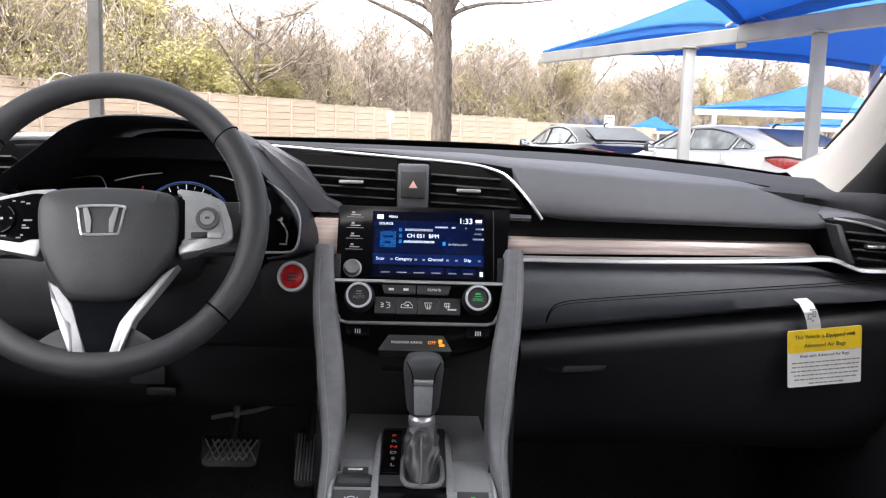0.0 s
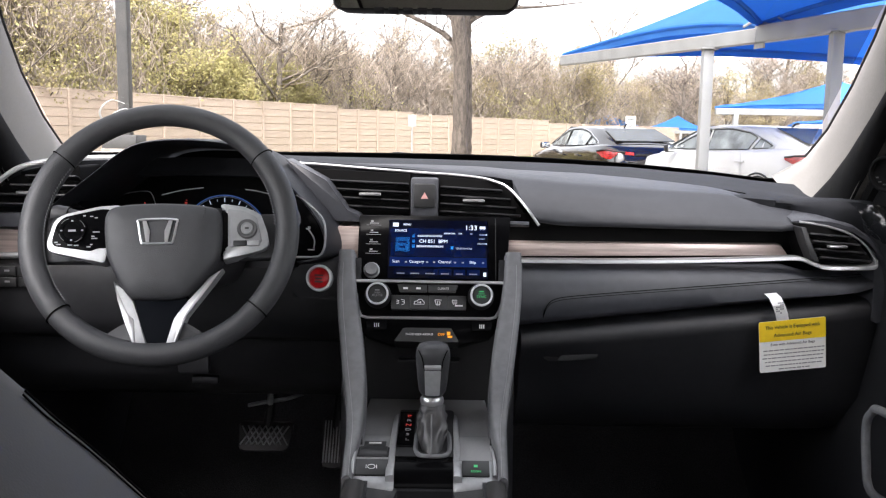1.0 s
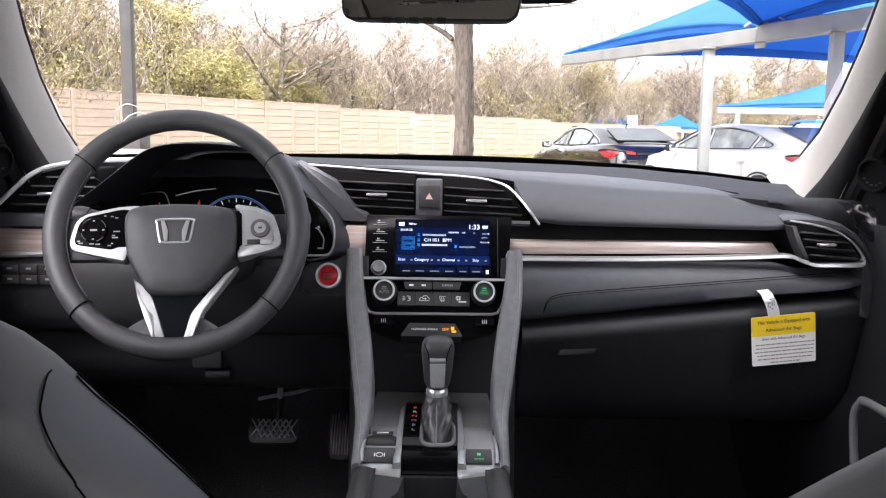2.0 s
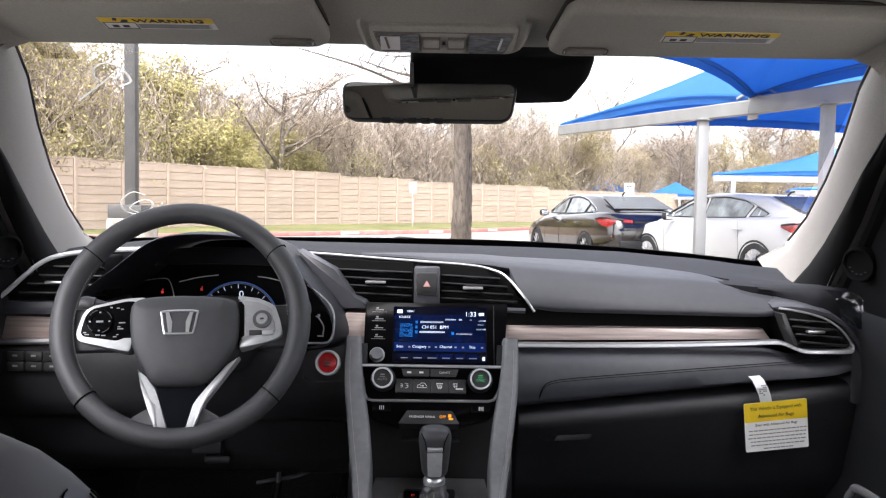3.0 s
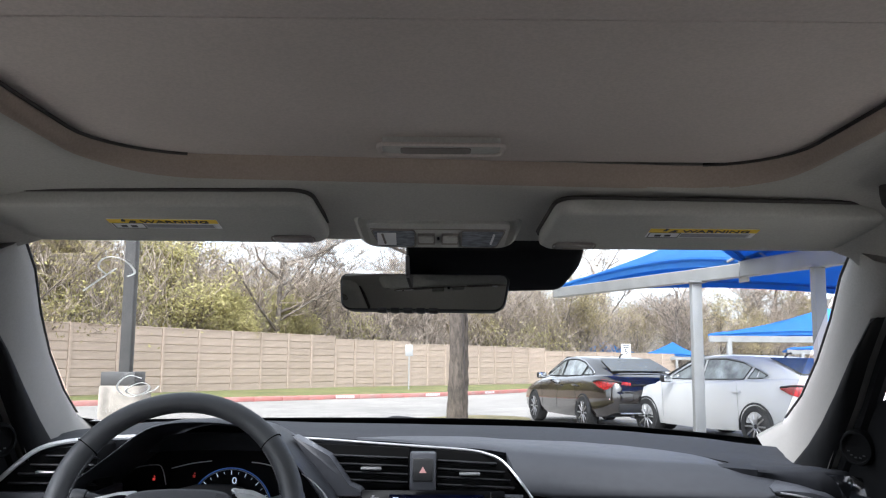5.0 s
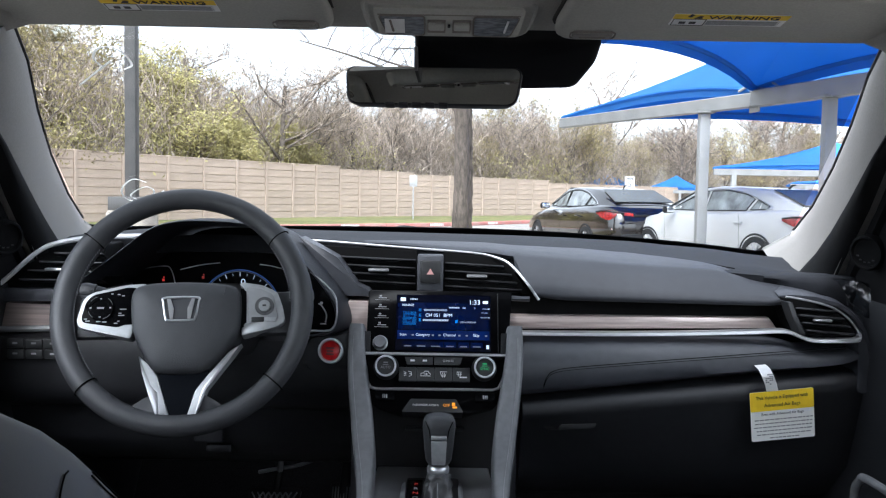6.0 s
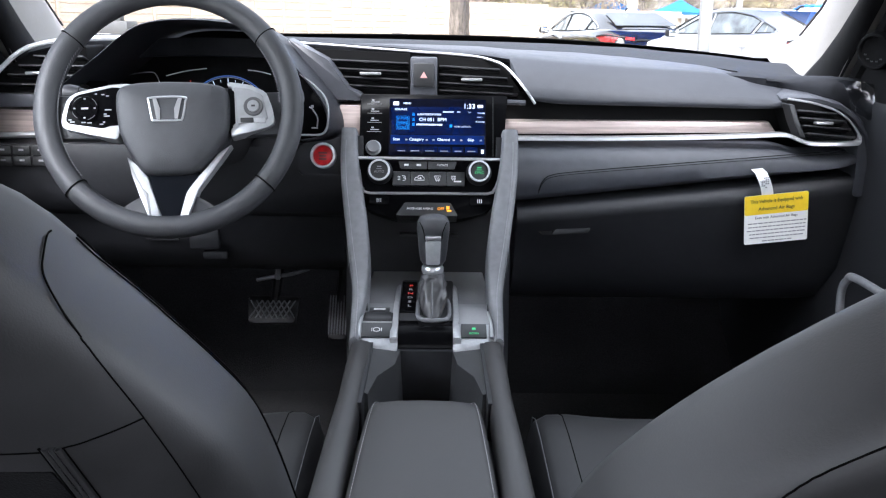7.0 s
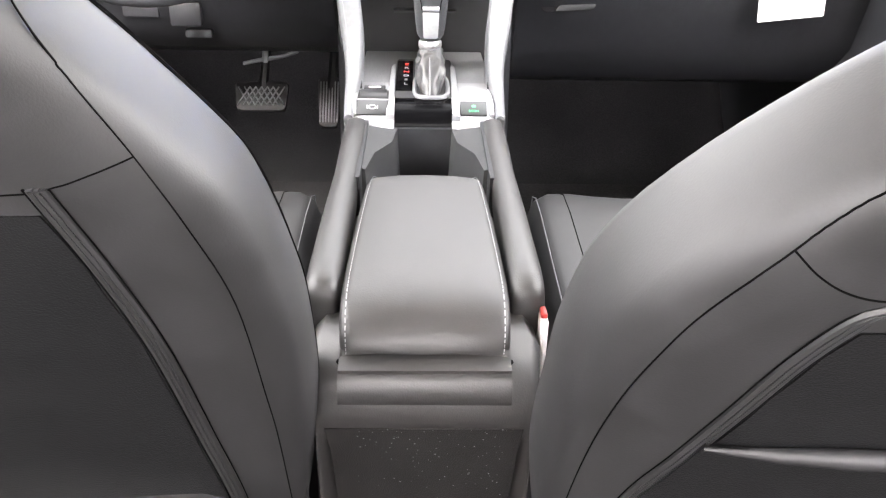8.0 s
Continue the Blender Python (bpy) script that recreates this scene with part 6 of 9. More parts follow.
    # wheels
    for s in (-1, 1):
        for y in (-1.28, 1.42):
            bm = B()
            m = Matrix.Translation((s * 0.80, y, 0.325)) @ Matrix.Rotation(radians(s * 90), 4, "Z")
            lathe(bm, [(0.20, -0.10), (0.30, -0.10), (0.325, -0.07), (0.325, 0.08), (0.30, 0.112), (0.235, 0.115), (0.225, 0.10), (0.22, 0.0)], 32, m)
            t = part("tyre", bm, M_TYRE, c, "black tyre")
            bm = B()
            lathe(bm, [(0.235, 0.09), (0.232, 0.113), (0.220, 0.113), (0.215, 0.08), (0.05, 0.07), (0.04, 0.095), (0.001, 0.097)], 32, m)
            rm = part("rim", bm, M_BLACK, t)
            for k in range(10):
                bm = B()
                a = 2 * math.pi * k / 10
                box(bm, (0.13 * math.cos(a), -0.10, 0.13 * math.sin(a)), (0.19, 0.02, 0.026), 0.006, 1, m @ Matrix.Translation((0.13 * math.cos(a), -0.10, 0.13 * math.sin(a))) @ Matrix.Rotation(-a, 4, "Y") @ Matrix.Translation((-0.13 * math.cos(a), 0.10, -0.13 * math.sin(a))))
                part("spoke", bm, M_ALLOY, t)
            # black ring drawn for the shadow between the painted arch and the tyre
            bm = B()
            tube(bm, [(s * 0.896, y + 0.343 * math.cos(radians(a)), 0.325 + 0.343 * math.sin(radians(a))) for a in range(-12, 193, 12)], 0.017, 6)
            part("arch_shade_ring", bm, M_BLACK, c)
    # lights, mirrors, handles, plate
    for s in (-1, 1):
        bm = B()
        rows = [(-2.275, 0.40, 0.875, 0.030), (-2.26, 0.56, 0.870, 0.050), (-2.18, 0.74, 0.865, 0.080), (-2.08, 0.825, 0.870, 0.092), (-1.95, 0.872, 0.885, 0.070), (-1.78, 0.895, 0.905, 0.020)]
        rings = []
        for y, x, z, k in rows:
            rings.append([(s * x, y - 0.02, z - k), (s * (x + 0.012), y - 0.03, z), (s * x, y - 0.02, z + k), (s * (x - 0.05), y + 0.05, z + k), (s * (x - 0.05), y + 0.05, z - k)])
        loft(bm, rings)
        tl = part("tail_lamp", bm, M_TAIL, c, "red tail lamp")
        bm = B()
        tube(bm, [(s * (x + 0.014), y - 0.035, z + k * 0.82) for y, x, z, k in rows[1:]], 0.014, 6)
        part("dark_upper_edge", bm, M_BLACK, tl)
        bm = B()
        tube(bm, [(s * 0.50, -2.30, 0.60), (s * 0.66, -2.265, 0.605), (s * 0.77, -2.20, 0.61)], 0.017, 6)
        part("bumper_reflector", bm, M_TAIL, c)
        # bright line over the side windows
        bm = B()
        tube(bm, spline([(s * (side_x(y, z) + 0.016), y, z) for y, z in ((0.86, 1.075), (0.45, 1.258), (0.15, 1.335), (-0.35, 1.348), (-0.78, 1.288), (-1.06, 1.205), (-1.38, 1.085), (-1.30, 1.035))], 4), 0.010, 6)
        part("window_chrome", bm, M_CHROME, c, "bright chrome line over the windows")
        bm = B()
        box(bm, (s * 0.98, 0.72, 1.00), (0.2, 0.12, 0.13), 0.04, 2)
        mi = part("wing_mirror", bm, M_BLACK, c, "black wing mirror")
        bm = B()
        box(bm, (s * 0.98, 0.657, 1.00), (0.16, 0.006, 0.10), 0.002)
        part("mirror_glass", bm, M_MIRROR, mi)
        for y in (0.0, -0.90):
            bm = B()
            box(bm, (s * 0.918, y, 0.83), (0.03, 0.18, 0.03), 0.010)
            part("door_handle", bm, paint, c)
        for y in (0.92, 0.06, -0.93):
            bm = B()
            tube(bm, [(s * 0.905, y + 0.03, 0.95), (s * 0.914, y, 0.70), (s * 0.905, y, 0.36)], 0.0022, 4)
            part("door_gap", bm, M_BLACK, c)
    bm = B()
    box(bm, (0, -2.315, 0.45), (1.3, 0.06, 0.16), 0.03)
    part("rear_bumper_insert", bm, M_BLACK, c)
    bm = B()
    tube(bm, [(-0.62, -2.335, 0.36), (0, -2.365, 0.36), (0.62, -2.335, 0.36)], 0.014, 6)
    part("bumper_chrome", bm, M_CHROME, c)
    bm = B()
    box(bm, (0, -2.335, 0.66), (0.32, 0.02, 0.13), 0.005)
    part("number_plate_bar", bm, M_GREYINK, c)
    bm = B()
    box(bm, (0, -2.30, 0.865), (0.75, 0.03, 0.035), 0.008)
    part("boot_trim", bm, M_BLACK, c)
    bm = B()
    tube(bm, [(0, -0.95, 1.36), (0, -1.02, 1.42), (0, -1.09, 1.425)], 0.016, 6)
    part("roof_fin", bm, M_BLACK, c)
    return c


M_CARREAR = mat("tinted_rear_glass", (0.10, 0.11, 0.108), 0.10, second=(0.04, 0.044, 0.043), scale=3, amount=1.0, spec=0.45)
# pale blotches stand for reflections and the bright view through the glass
M_CARWIN = mat("car_glass_pale_reflections", (0.30, 0.325, 0.315), 0.05, second=(0.03, 0.034, 0.033), scale=4, amount=1.0, spec=0.6, coat=0.3)


def build_cars():
    for paint, label, (fx, fy, yaw) in ((M_CARWHITE, "white four-door sedan parked under the canopy", (3.66, 15.0, 21.3)), (M_CARBLACK, "dark brown-black sedan parked beside the white one", (2.13, 18.65, 12.7))):
        c = sedan(paint, label)
        R = Matrix.Rotation(radians(yaw), 4, "Z")
        c.matrix_basis = Matrix.Translation(Vector((fx, fy, 0)) - R @ Vector((-0.90, 1.42, 0))) @ R @ Matrix.Diagonal((1, 1, 0.972, 1))



# ---- centre stack: display unit and climate controls ----
def build_head_unit():
    m = face_pose((0.006, 1.208, 0.911), 26)
    h = thing("display_unit", (0.006, 1.22, 0.86), "glossy black touchscreen unit showing a blue radio page", "display")
    bm = B()
    prism(bm, round_poly([(-0.122, 0.058), (0.123, 0.058), (0.114, -0.057), (-0.122, -0.057)], 0.004), 0.0, 0.05, 0.0015, m=m)
    body = part("bezel", bm, M_GLOSS, h)
    bm = B()
    prism(bm, round_poly([(-0.0735, 0.050), (0.0865, 0.050), (0.0865, -0.0485), (-0.0735, -0.0485)], 0.002), -0.0008, 0.002, m=m)
    scr = part("screen", bm, M_SCREEN, h, "lit dark blue screen")

    def at(cx, cy):
        return -0.072 + (cx - 305) / 350 * 0.157, 0.05 - (cy - 240) / 205 * 0.098

    def bar(name, cx, cy, w, hh, mt, lift=0.0012):
        x, z = at(cx, cy)
        b = B()
        box(b, (x, -lift, z), (w / 350 * 0.157, 0.0006, hh / 205 * 0.098), 0, m=m)
        part(name, b, mt, scr)

    def word(t, cx, cy, size, mt=None, align="CENTER"):
        x, z = at(cx, cy)
        b = B()
        letters(b, t, size, m, x, z, -0.0022, align)
        part("lettering", b, mt or M_SCR_TEXT, scr, smooth=0)
    bar("panel_fill", 480, 320, 340, 100, M_SCREEN2)
    bar("title_bar", 345, 280, 74, 15, M_SCR_BLUE)
    bar("station_icon", 352, 328, 50, 50, M_SCR_CYAN)
    for z, w in ((320, 32), (338, 20)):
        bar("icon_mark", 352, z, w, 7, M_SCR_BLUE, 0.0020)
    for x in (391, 529):
        bar("list_icon", x, 297 if x < 400 else 338, 9, 11, M_SCR_CYAN)
    for z in (316, 334):
        bar("list_icon", 391, z, 9, 11, M_SCR_CYAN)
    bar("text_bar", 449, 297, 88, 7, M_SCR_TEXT)
    bar("text_bar", 450, 334, 96, 7, M_SCR_TEXT)
    bar("text_bar", 572, 340, 60, 6, M_SCR_TEXT)
    word("CH 051  BPM", 462, 317, 0.0082)
    word("1:33", 597, 267, 0.0118)
    word("SOURCE", 345, 280, 0.0052)
    word("MENU", 367, 258, 0.0046)
    bar("status_icon", 326, 258, 20, 13, M_SCR_TEXT)
    bar("status_icon", 638, 267, 20, 13, M_SCR_TEXT)
    for x, z, w in ((520, 287, 40), (558, 287, 12), (598, 288, 8), (640, 290, 26), (635, 305, 22), (636, 322, 34)):
        bar("status_icon", x, z, w, 5, M_SCR_TEXT)
    bar("menu_bar", 480, 389, 345, 33, M_SCR_BLUE)
    for t, x in (("Scan", 330), ("Category", 403), ("Channel", 503), ("Skip", 603)):
        word(t, x, 389, 0.0064)
    for x in (366, 441, 466, 540, 568, 640):
        bar("skip_icon", x, 390, 8, 5, M_GREYINK, 0.002)
    for x, w in ((348, 44), (398, 50), (452, 54), (505, 46), (556, 40), (605, 46)):
        bar("tab", x, 424, w, 20, M_SCREEN2)
        bar("tab_text", x, 430, w * 0.62, 3.5, M_GREYINK, 0.002)
    bar("arrow", 646, 430, 10, 14, M_SCR_TEXT)
    for z in (0.047, 0.031, 0.015, -0.001):
        b = B()
        box(b, (-0.0975, -0.0006, z - 0.0035), (0.014, 0.0006, 0.0014), 0, m=m)
        box(b, (-0.101, -0.0006, z), (0.004, 0.0006, 0.0026), 0, m=m)
        box(b, (-0.098, -0.0006, z - 0.007), (0.024, 0.0006, 0.0006), 0, m=m)
        part("side_key_marking", b, M_GREYINK, body)
    km = m @ Matrix.Translation((-0.0985, 0, -0.037))
    bm = B()
    lathe(bm, [(0.0125, -0.002), (0.0125, 0.004), (0.0105, 0.005), (0.0105, 0.012), (0.0095, 0.0135), (0.0005, 0.0125)], 28, km)
    part("volume_knob", bm, M_RAIL, h, "grey volume knob with a silver ring")
    bm = B()
    lathe(bm, [(0.0122, 0.002), (0.0128, 0.005), (0.0112, 0.0062), (0.0105, 0.003)], 28, km, True)
    part("knob_ring", bm, M_SILVER, h)
    bm = B()
    box(bm, (0.0985, -0.0004, 0), (0.0012, 0.001, 0.11), 0, m=m)
    part("bezel_line", bm, M_BUTTON, h)
    return h


M_SCREEN2 = mat("display_mid_blue", (0.0015, 0.009, 0.058), 0.12, second=(0.0006, 0.0012, 0.006), scale=22, amount=1.3, emit=0.035)


def build_climate():
    c = thing("climate_panel", (0, 1.16, 0.78), "glossy black climate panel with two chrome-ringed knobs", "climate control")
    m = face_pose((0, 1.150, 0.832), 18)
    bm = B()
    prism(bm, round_poly([(-0.122, 0.040), (0.119, 0.040), (0.116, -0.006), (0.098, -0.048), (0.045, -0.062), (-0.055, -0.062), (-0.100, -0.048), (-0.120, -0.006)], 0.006), 0.0, 0.06, 0.002, m=m)
    body = part("panel", bm, M_GLOSS, c)
    bm = B()
    box(bm, (-0.002, -0.002, 0.036), (0.236, 0.006, 0.0045), 0.0015, m=m)
    part("chrome_strip", bm, M_CHROME, c)
    bm = B()
    tube(bm, [m @ Vector((x, -0.006, z)) for x, z in ((-0.113, 0.016), (-0.109, -0.010), (-0.104, -0.019), (-0.095, -0.0215), (0.093, -0.0205), (0.102, -0.018), (0.108, -0.008), (0.113, 0.006))], 0.0024, 8, up=(0, 1, 0))
    part("chrome_tray", bm, M_CHROME, c, "chrome tray line under the buttons")
    for s in (-1, 1):
        km = m @ Matrix.Translation((s * 0.0795, -0.004, 0.0135))
        bm = B()
        lathe(bm, [(0.0205, -0.004), (0.0205, 0.003), (0.0190, 0.008), (0.0180, 0.010), (0.0172, 0.020), (0.0160, 0.0215), (0.0138, 0.0215), (0.0130, 0.0195)], 36, km)
        k = part("knob", bm, M_BLACK, c, "black rotary knob")
        bm = B()
        lathe(bm, [(0.0166, 0.012), (0.0174, 0.0200), (0.0164, 0.0226), (0.0144, 0.0226), (0.0134, 0.0190)], 36, km, True)
        part("chrome_ring", bm, M_BRIGHT, k)
        bm = B()
        lathe(bm, [(0.0130, 0.010), (0.0132, 0.0195), (0.0005, 0.0198)], 30, km)
        part("knob_face", bm, M_BUTTON, k)
        bm = B()
        letters(bm, "AUTO" if s < 0 else "SYNC", 0.0058, km, 0, -0.0025, -0.0203)
        box(bm, (0, -0.0203, 0.0055), (0.007, 0.0006, 0.0018), 0, m=km)
        box(bm, (0, -0.0203, 0.0020), (0.009, 0.0006, 0.0008), 0, m=km)
        part("lettering", bm, M_GREYINK if s < 0 else M_GREENLED, k, smooth=0)
    for x, w in ((-0.027, 0.046), (0.021, 0.046)):
        bm = B()
        prism(bm, round_poly([(x - w / 2, 0.031), (x + w / 2, 0.031), (x + w / 2 - (0.004 if x > 0 else 0), 0.019), (x - w / 2 + (0.004 if x < 0 else 0), 0.019)], 0.0015), -0.006, 0.004, 0.001, m=m)
        b = part("button", bm, M_BUTTON, c)
        bm = B()
        if x < 0:
            for q in (-0.010, 0.010):
                box(bm, (x + q, -0.0064, 0.025), (0.007, 0.0006, 0.003), 0, m=m)
        else:
            letters(bm, "CLIMATE", 0.0045, m, x, 0.025, -0.0066)
        part("mark", bm, M_WHITE, b, smooth=0)
    for i in range(4):
        x = -0.0445 + 0.0290 * i
        bm = B()
        box(bm, (x, -0.004, 0.0025), (0.0284, 0.010, 0.0225), 0.0012, m=m)
        b = part("button", bm, M_BUTTON, c)
        bm = B()
        y = -0.0092

        def stroke(*pts):
            tube(bm, [m @ Vector((x + a, y, 0.003 + b)) for a, b in pts], 0.00055, 4, up=(0, 1, 0))
        if i == 0:
            for q in (-0.003, 0.0, 0.003):
                stroke((-0.006, q), (-0.002, q * 0.6))
            stroke((0.001, 0.004), (0.006, 0.003), (0.006, -0.003), (0.002, -0.004))
            stroke((0.003, 0.001), (0.007, -0.001))
        elif i == 1:
            stroke((-0.008, -0.003), (-0.007, 0.001), (-0.003, 0.002), (-0.001, 0.0045), (0.004, 0.0045), (0.006, 0.0015), (0.008, 0.0), (0.008, -0.003), (-0.008, -0.003))
            stroke((-0.003, 0.000), (0.003, 0.000))
            stroke((0.001, 0.0015), (0.003, 0.000), (0.001, -0.0015))
        elif i == 2:
            stroke((-0.005, 0.004), (0.005, 0.004), (0.003, -0.003), (-0.003, -0.003), (-0.005, 0.004))
            for q in (-0.0015, 0.0015):
                stroke((q, 0.0025), (q + 0.0007, 0.0), (q, -0.005))
        else:
            stroke((-0.007, 0.004), (0.000, 0.004), (0.000, -0.0005), (-0.007, -0.0005), (-0.007, 0.004))
            for q in (-0.005, -0.002):
                stroke((q, 0.003), (q + 0.0007, 0.0015), (q, -0.003))
            box(bm, (x + 0.003, y, -0.0015), (0.012, 0.0005, 0.0022), 0, m=m)
        part("mark", bm, M_WHITE, b)
    for x in (-0.080, 0.081):
        bm = B()
        box(bm, (x, -0.004, -0.033), (0.032, 0.012, 0.015), 0.002, m=m)
        b = part("seat_heater_button", bm, M_GLOSS, c)
        bm = B()
        for q in (-0.003, 0.0, 0.003):
            box(bm, (x + q, -0.0103, -0.033), (0.0012, 0.0006, 0.006), 0, m=m)
        part("mark", bm, M_WHITE, b)
    m2 = face_pose((-0.002, 1.106, 0.7955), 24)
    bm = B()
    prism(bm, round_poly([(-0.036, 0.010), (0.036, 0.010), (0.048, -0.011), (-0.050, -0.011)], 0.003), 0.0, 0.05, 0.001, m=m2)
    ip = part("airbag_indicator", bm, M_BUTTON, c, "passenger airbag indicator")
    bm = B()
    letters(bm, "PASSENGER AIRBAG", 0.0046, m2, -0.012, 0.0, -0.0006)
    part("lettering", bm, M_WHITE, ip, smooth=0)
    bm = B()
    letters(bm, "OFF", 0.0062, m2, 0.021, 0.0, -0.0006)
    box(bm, (0.032, -0.0006, 0.002), (0.005, 0.0005, 0.005), 0, m=m2)
    box(bm, (0.034, -0.0006, -0.003), (0.007, 0.0005, 0.003), 0, m=m2)
    part("off_lamp", bm, M_ORANGE, ip, smooth=0)
    return c


# ---- centre console with gear lever and armrest ----
def build_console():
    c = thing("centre_console", (0, 0.8, 0.22), "grey plastic centre console with silver brackets", "console")
    # side rails rising to the dashboard
    for s in (-1, 1):
        lv = [(1.165, 0.915, 0.118, 0.142), (1.150, 0.875, 0.115, 0.143), (1.128, 0.83, 0.107, 0.140), (1.10, 0.785, 0.098, 0.133), (1.065, 0.745, 0.091, 0.125), (1.03, 0.712, 0.089, 0.117), (0.995, 0.690, 0.090, 0.112), (0.95, 0.672, 0.093, 0.110), (0.89, 0.660, 0.094, 0.107)]
        pts = spline([(a, b, 0) for a, b, *_ in lv], 4)
        wid = spline([(a, b, 0) for *_, a, b in lv], 4)
        rings = []
        for i, (p, w) in enumerate(zip(pts, wid)):
            a, b = pts[max(0, i - 1)], pts[min(len(pts) - 1, i + 1)]
            t = (b - a).normalized()
            nrm = Vector((t.y, -t.x, 0))
            if nrm.x > 0:
                nrm = -nrm
            xi, xo = w.x, w.y
            cr = 0.006
            dd = 0.045
            sec = [(xi, dd), (xi, cr), (xi + cr * 0.4, cr * 0.35), (xi + cr, 0), (xo - cr, 0), (xo - cr * 0.4, cr * 0.35), (xo, cr), (xo, dd)]
            rings.append([(s * x, p.x - nrm.x * q, p.y - nrm.y * q) for x, q in sec])
        bm = B()
        loft(bm, rings)
        part("side_rail", bm, M_RAIL, c, smooth=50)
        # thin pale line painted as the highlight along the rail's outer edge
        bm = B()
        tube(bm, [(s * (w.y - 0.009), p.x - 0.0004, p.y + 0.0004) for p, w in zip(pts, wid)][2:], 0.0005, 5)
        part("rail_highlight_line", bm, M_PODGREY, c)
        # outer flank below the rail
        bm = B()
        fl = [(1.16, 0.90), (1.12, 0.80), (1.06, 0.73), (1.0, 0.68), (0.90, 0.64), (0.5, 0.62), (0.42, 0.60)]
        rings = []
        for y, z in fl:
            xo = 0.128 if y > 1.05 else 0.112 if y > 0.95 else 0.100
            rings.append([(s * xo, y + 0.02, z), (s * (xo - 0.02), y + 0.02, z), (s * (xo - 0.02), y + 0.02, 0.22), (s * (xo + 0.006), y + 0.02, 0.22)])
        loft(bm, rings)
        part("flank", bm, M_DASH_LOW, c)
        # arm beside the armrest
        sec_rows = [(0.905, 0.090, 0.006, 0.650, 0.03), (0.89, 0.090, 0.0145, 0.656, 0.04), (0.82, 0.0905, 0.0150, 0.656, 0.045), (0.72, 0.0905, 0.0140, 0.656, 0.05), (0.60, 0.0915, 0.0155, 0.657, 0.055), (0.50, 0.0920, 0.0165, 0.656, 0.058), (0.475, 0.0920, 0.0165, 0.6545, 0.058), (0.462, 0.0920, 0.0163, 0.651, 0.056), (0.455, 0.0918, 0.0150, 0.646, 0.050), (0.452, 0.0915, 0.010, 0.639, 0.036)]
        rings = []
        for y, x, w, z, hgt in sec_rows:
            r = []
            for q in range(12):
                a = 2 * math.pi * q / 12
                ca, sa = math.cos(a), math.sin(a)
                r.append((s * (x + w * math.copysign(abs(ca) ** 0.6, ca)), y, z - hgt / 2 + hgt / 2 * math.copysign(abs(sa) ** 0.6, sa)))
            rings.append(r)
        bm = B()
        loft(bm, rings)
        part("side_arm", bm, M_ARM, c, smooth=60)
    # back wall of the storage tray under the climate panel, and tray floor
    bm = B()
    box(bm, (0, 1.245, 0.70), (0.215, 0.02, 0.17))
    box(bm, (0, 1.21, 0.795), (0.20, 0.08, 0.02))
    part("storage_tray", bm, M_BLACK, c)
    bm = B()
    box(bm, (0, 1.225, 0.725), (0.10, 0.02, 0.003))
    part("tray_lip", bm, M_BUTTON, c)
    bm = B()
    prism(bm, [(-0.098, 0.915), (0.096, 0.915), (0.100, 1.05), (0.095, 1.235), (-0.097, 1.235), (-0.102, 1.05)], -0.656, -0.645, 0.003, m=Matrix.Rotation(radians(-90), 4, "X"))
    part("top_plate", bm, M_PLATE, c, "grained grey console top")
    # silver brackets either side of the lever
    for s in (-1, 1):
        cx = -0.002
        bm = B()
        path = spline([(cx + s * 0.0880, 1.030, 0.657), (cx + s * 0.0915, 0.985, 0.6655), (cx + s * 0.0925, 0.93, 0.6665), (cx + s * 0.0925, 0.905, 0.655)], 4)
        tube(bm, path, [lerp(0.0012, 0.0034, i / (len(path) - 1)) for i in range(len(path))], 6)
        # front lip, rounded over from the top to the lower edge
        lipsec = [(0.934, 0.6655), (0.930, 0.6660), (0.903, 0.6522), (0.896, 0.6490), (0.8895, 0.6445), (0.8865, 0.640), (0.8865, 0.636), (0.892, 0.634), (0.934, 0.634)]
        loft(bm, [[(cx + s * x, y + dy, z) for y, z in lipsec] for x, dy in ((0.0955, 0.003), (0.094, 0.0), (0.040, 0.0), (0.0385, 0.003))])
        # band beside the lever, flat on top and widening to the front
        rail = spline([(0.0455, 1.150, 0.657), (0.0450, 1.10, 0.667), (0.0442, 1.02, 0.670), (0.0440, 0.95, 0.668), (0.0440, 0.912, 0.6635), (0.0440, 0.897, 0.6585)], 4)
        rr = []
        for i, p in enumerate(rail):
            hw = lerp(0.0028, 0.0054, min(1.0, i / (len(rail) - 1) * 1.4))
            rr.append([(cx + s * (p.x - hw), p.y, p.z - 0.012), (cx + s * (p.x - hw), p.y, p.z - 0.0012), (cx + s * (p.x - hw + 0.001), p.y, p.z), (cx + s * (p.x + hw - 0.002), p.y, p.z - 0.0008), (cx + s * (p.x + hw), p.y, p.z - 0.003), (cx + s * (p.x + hw), p.y, p.z - 0.012)])
        loft(bm, rr)
        part("silver_bracket", bm, M_SILVER, c, "satin silver bracket", smooth=50)
    # raised switch panels and the switches on them
    for s in (-1, 1):
        prof = [(0.931, 0.655), (0.931, 0.6665), (0.975, 0.6665), (1.005, 0.6655), (1.03, 0.662), (1.055, 0.655)]
        bm = B()
        loft(bm, [[(-0.002 + s * x, y, z) for y, z in prof] for x in (0.046, 0.093)])
        part("switch_panel", bm, M_PLATE, c, smooth=40)
    bm = B()
    box(bm, (-0.0705, 0.988, 0.6655), (0.030, 0.018, 0.005), 0.001)
    b1 = part("brake_hold_switch", bm, M_BUTTON, c)
    bm = B()
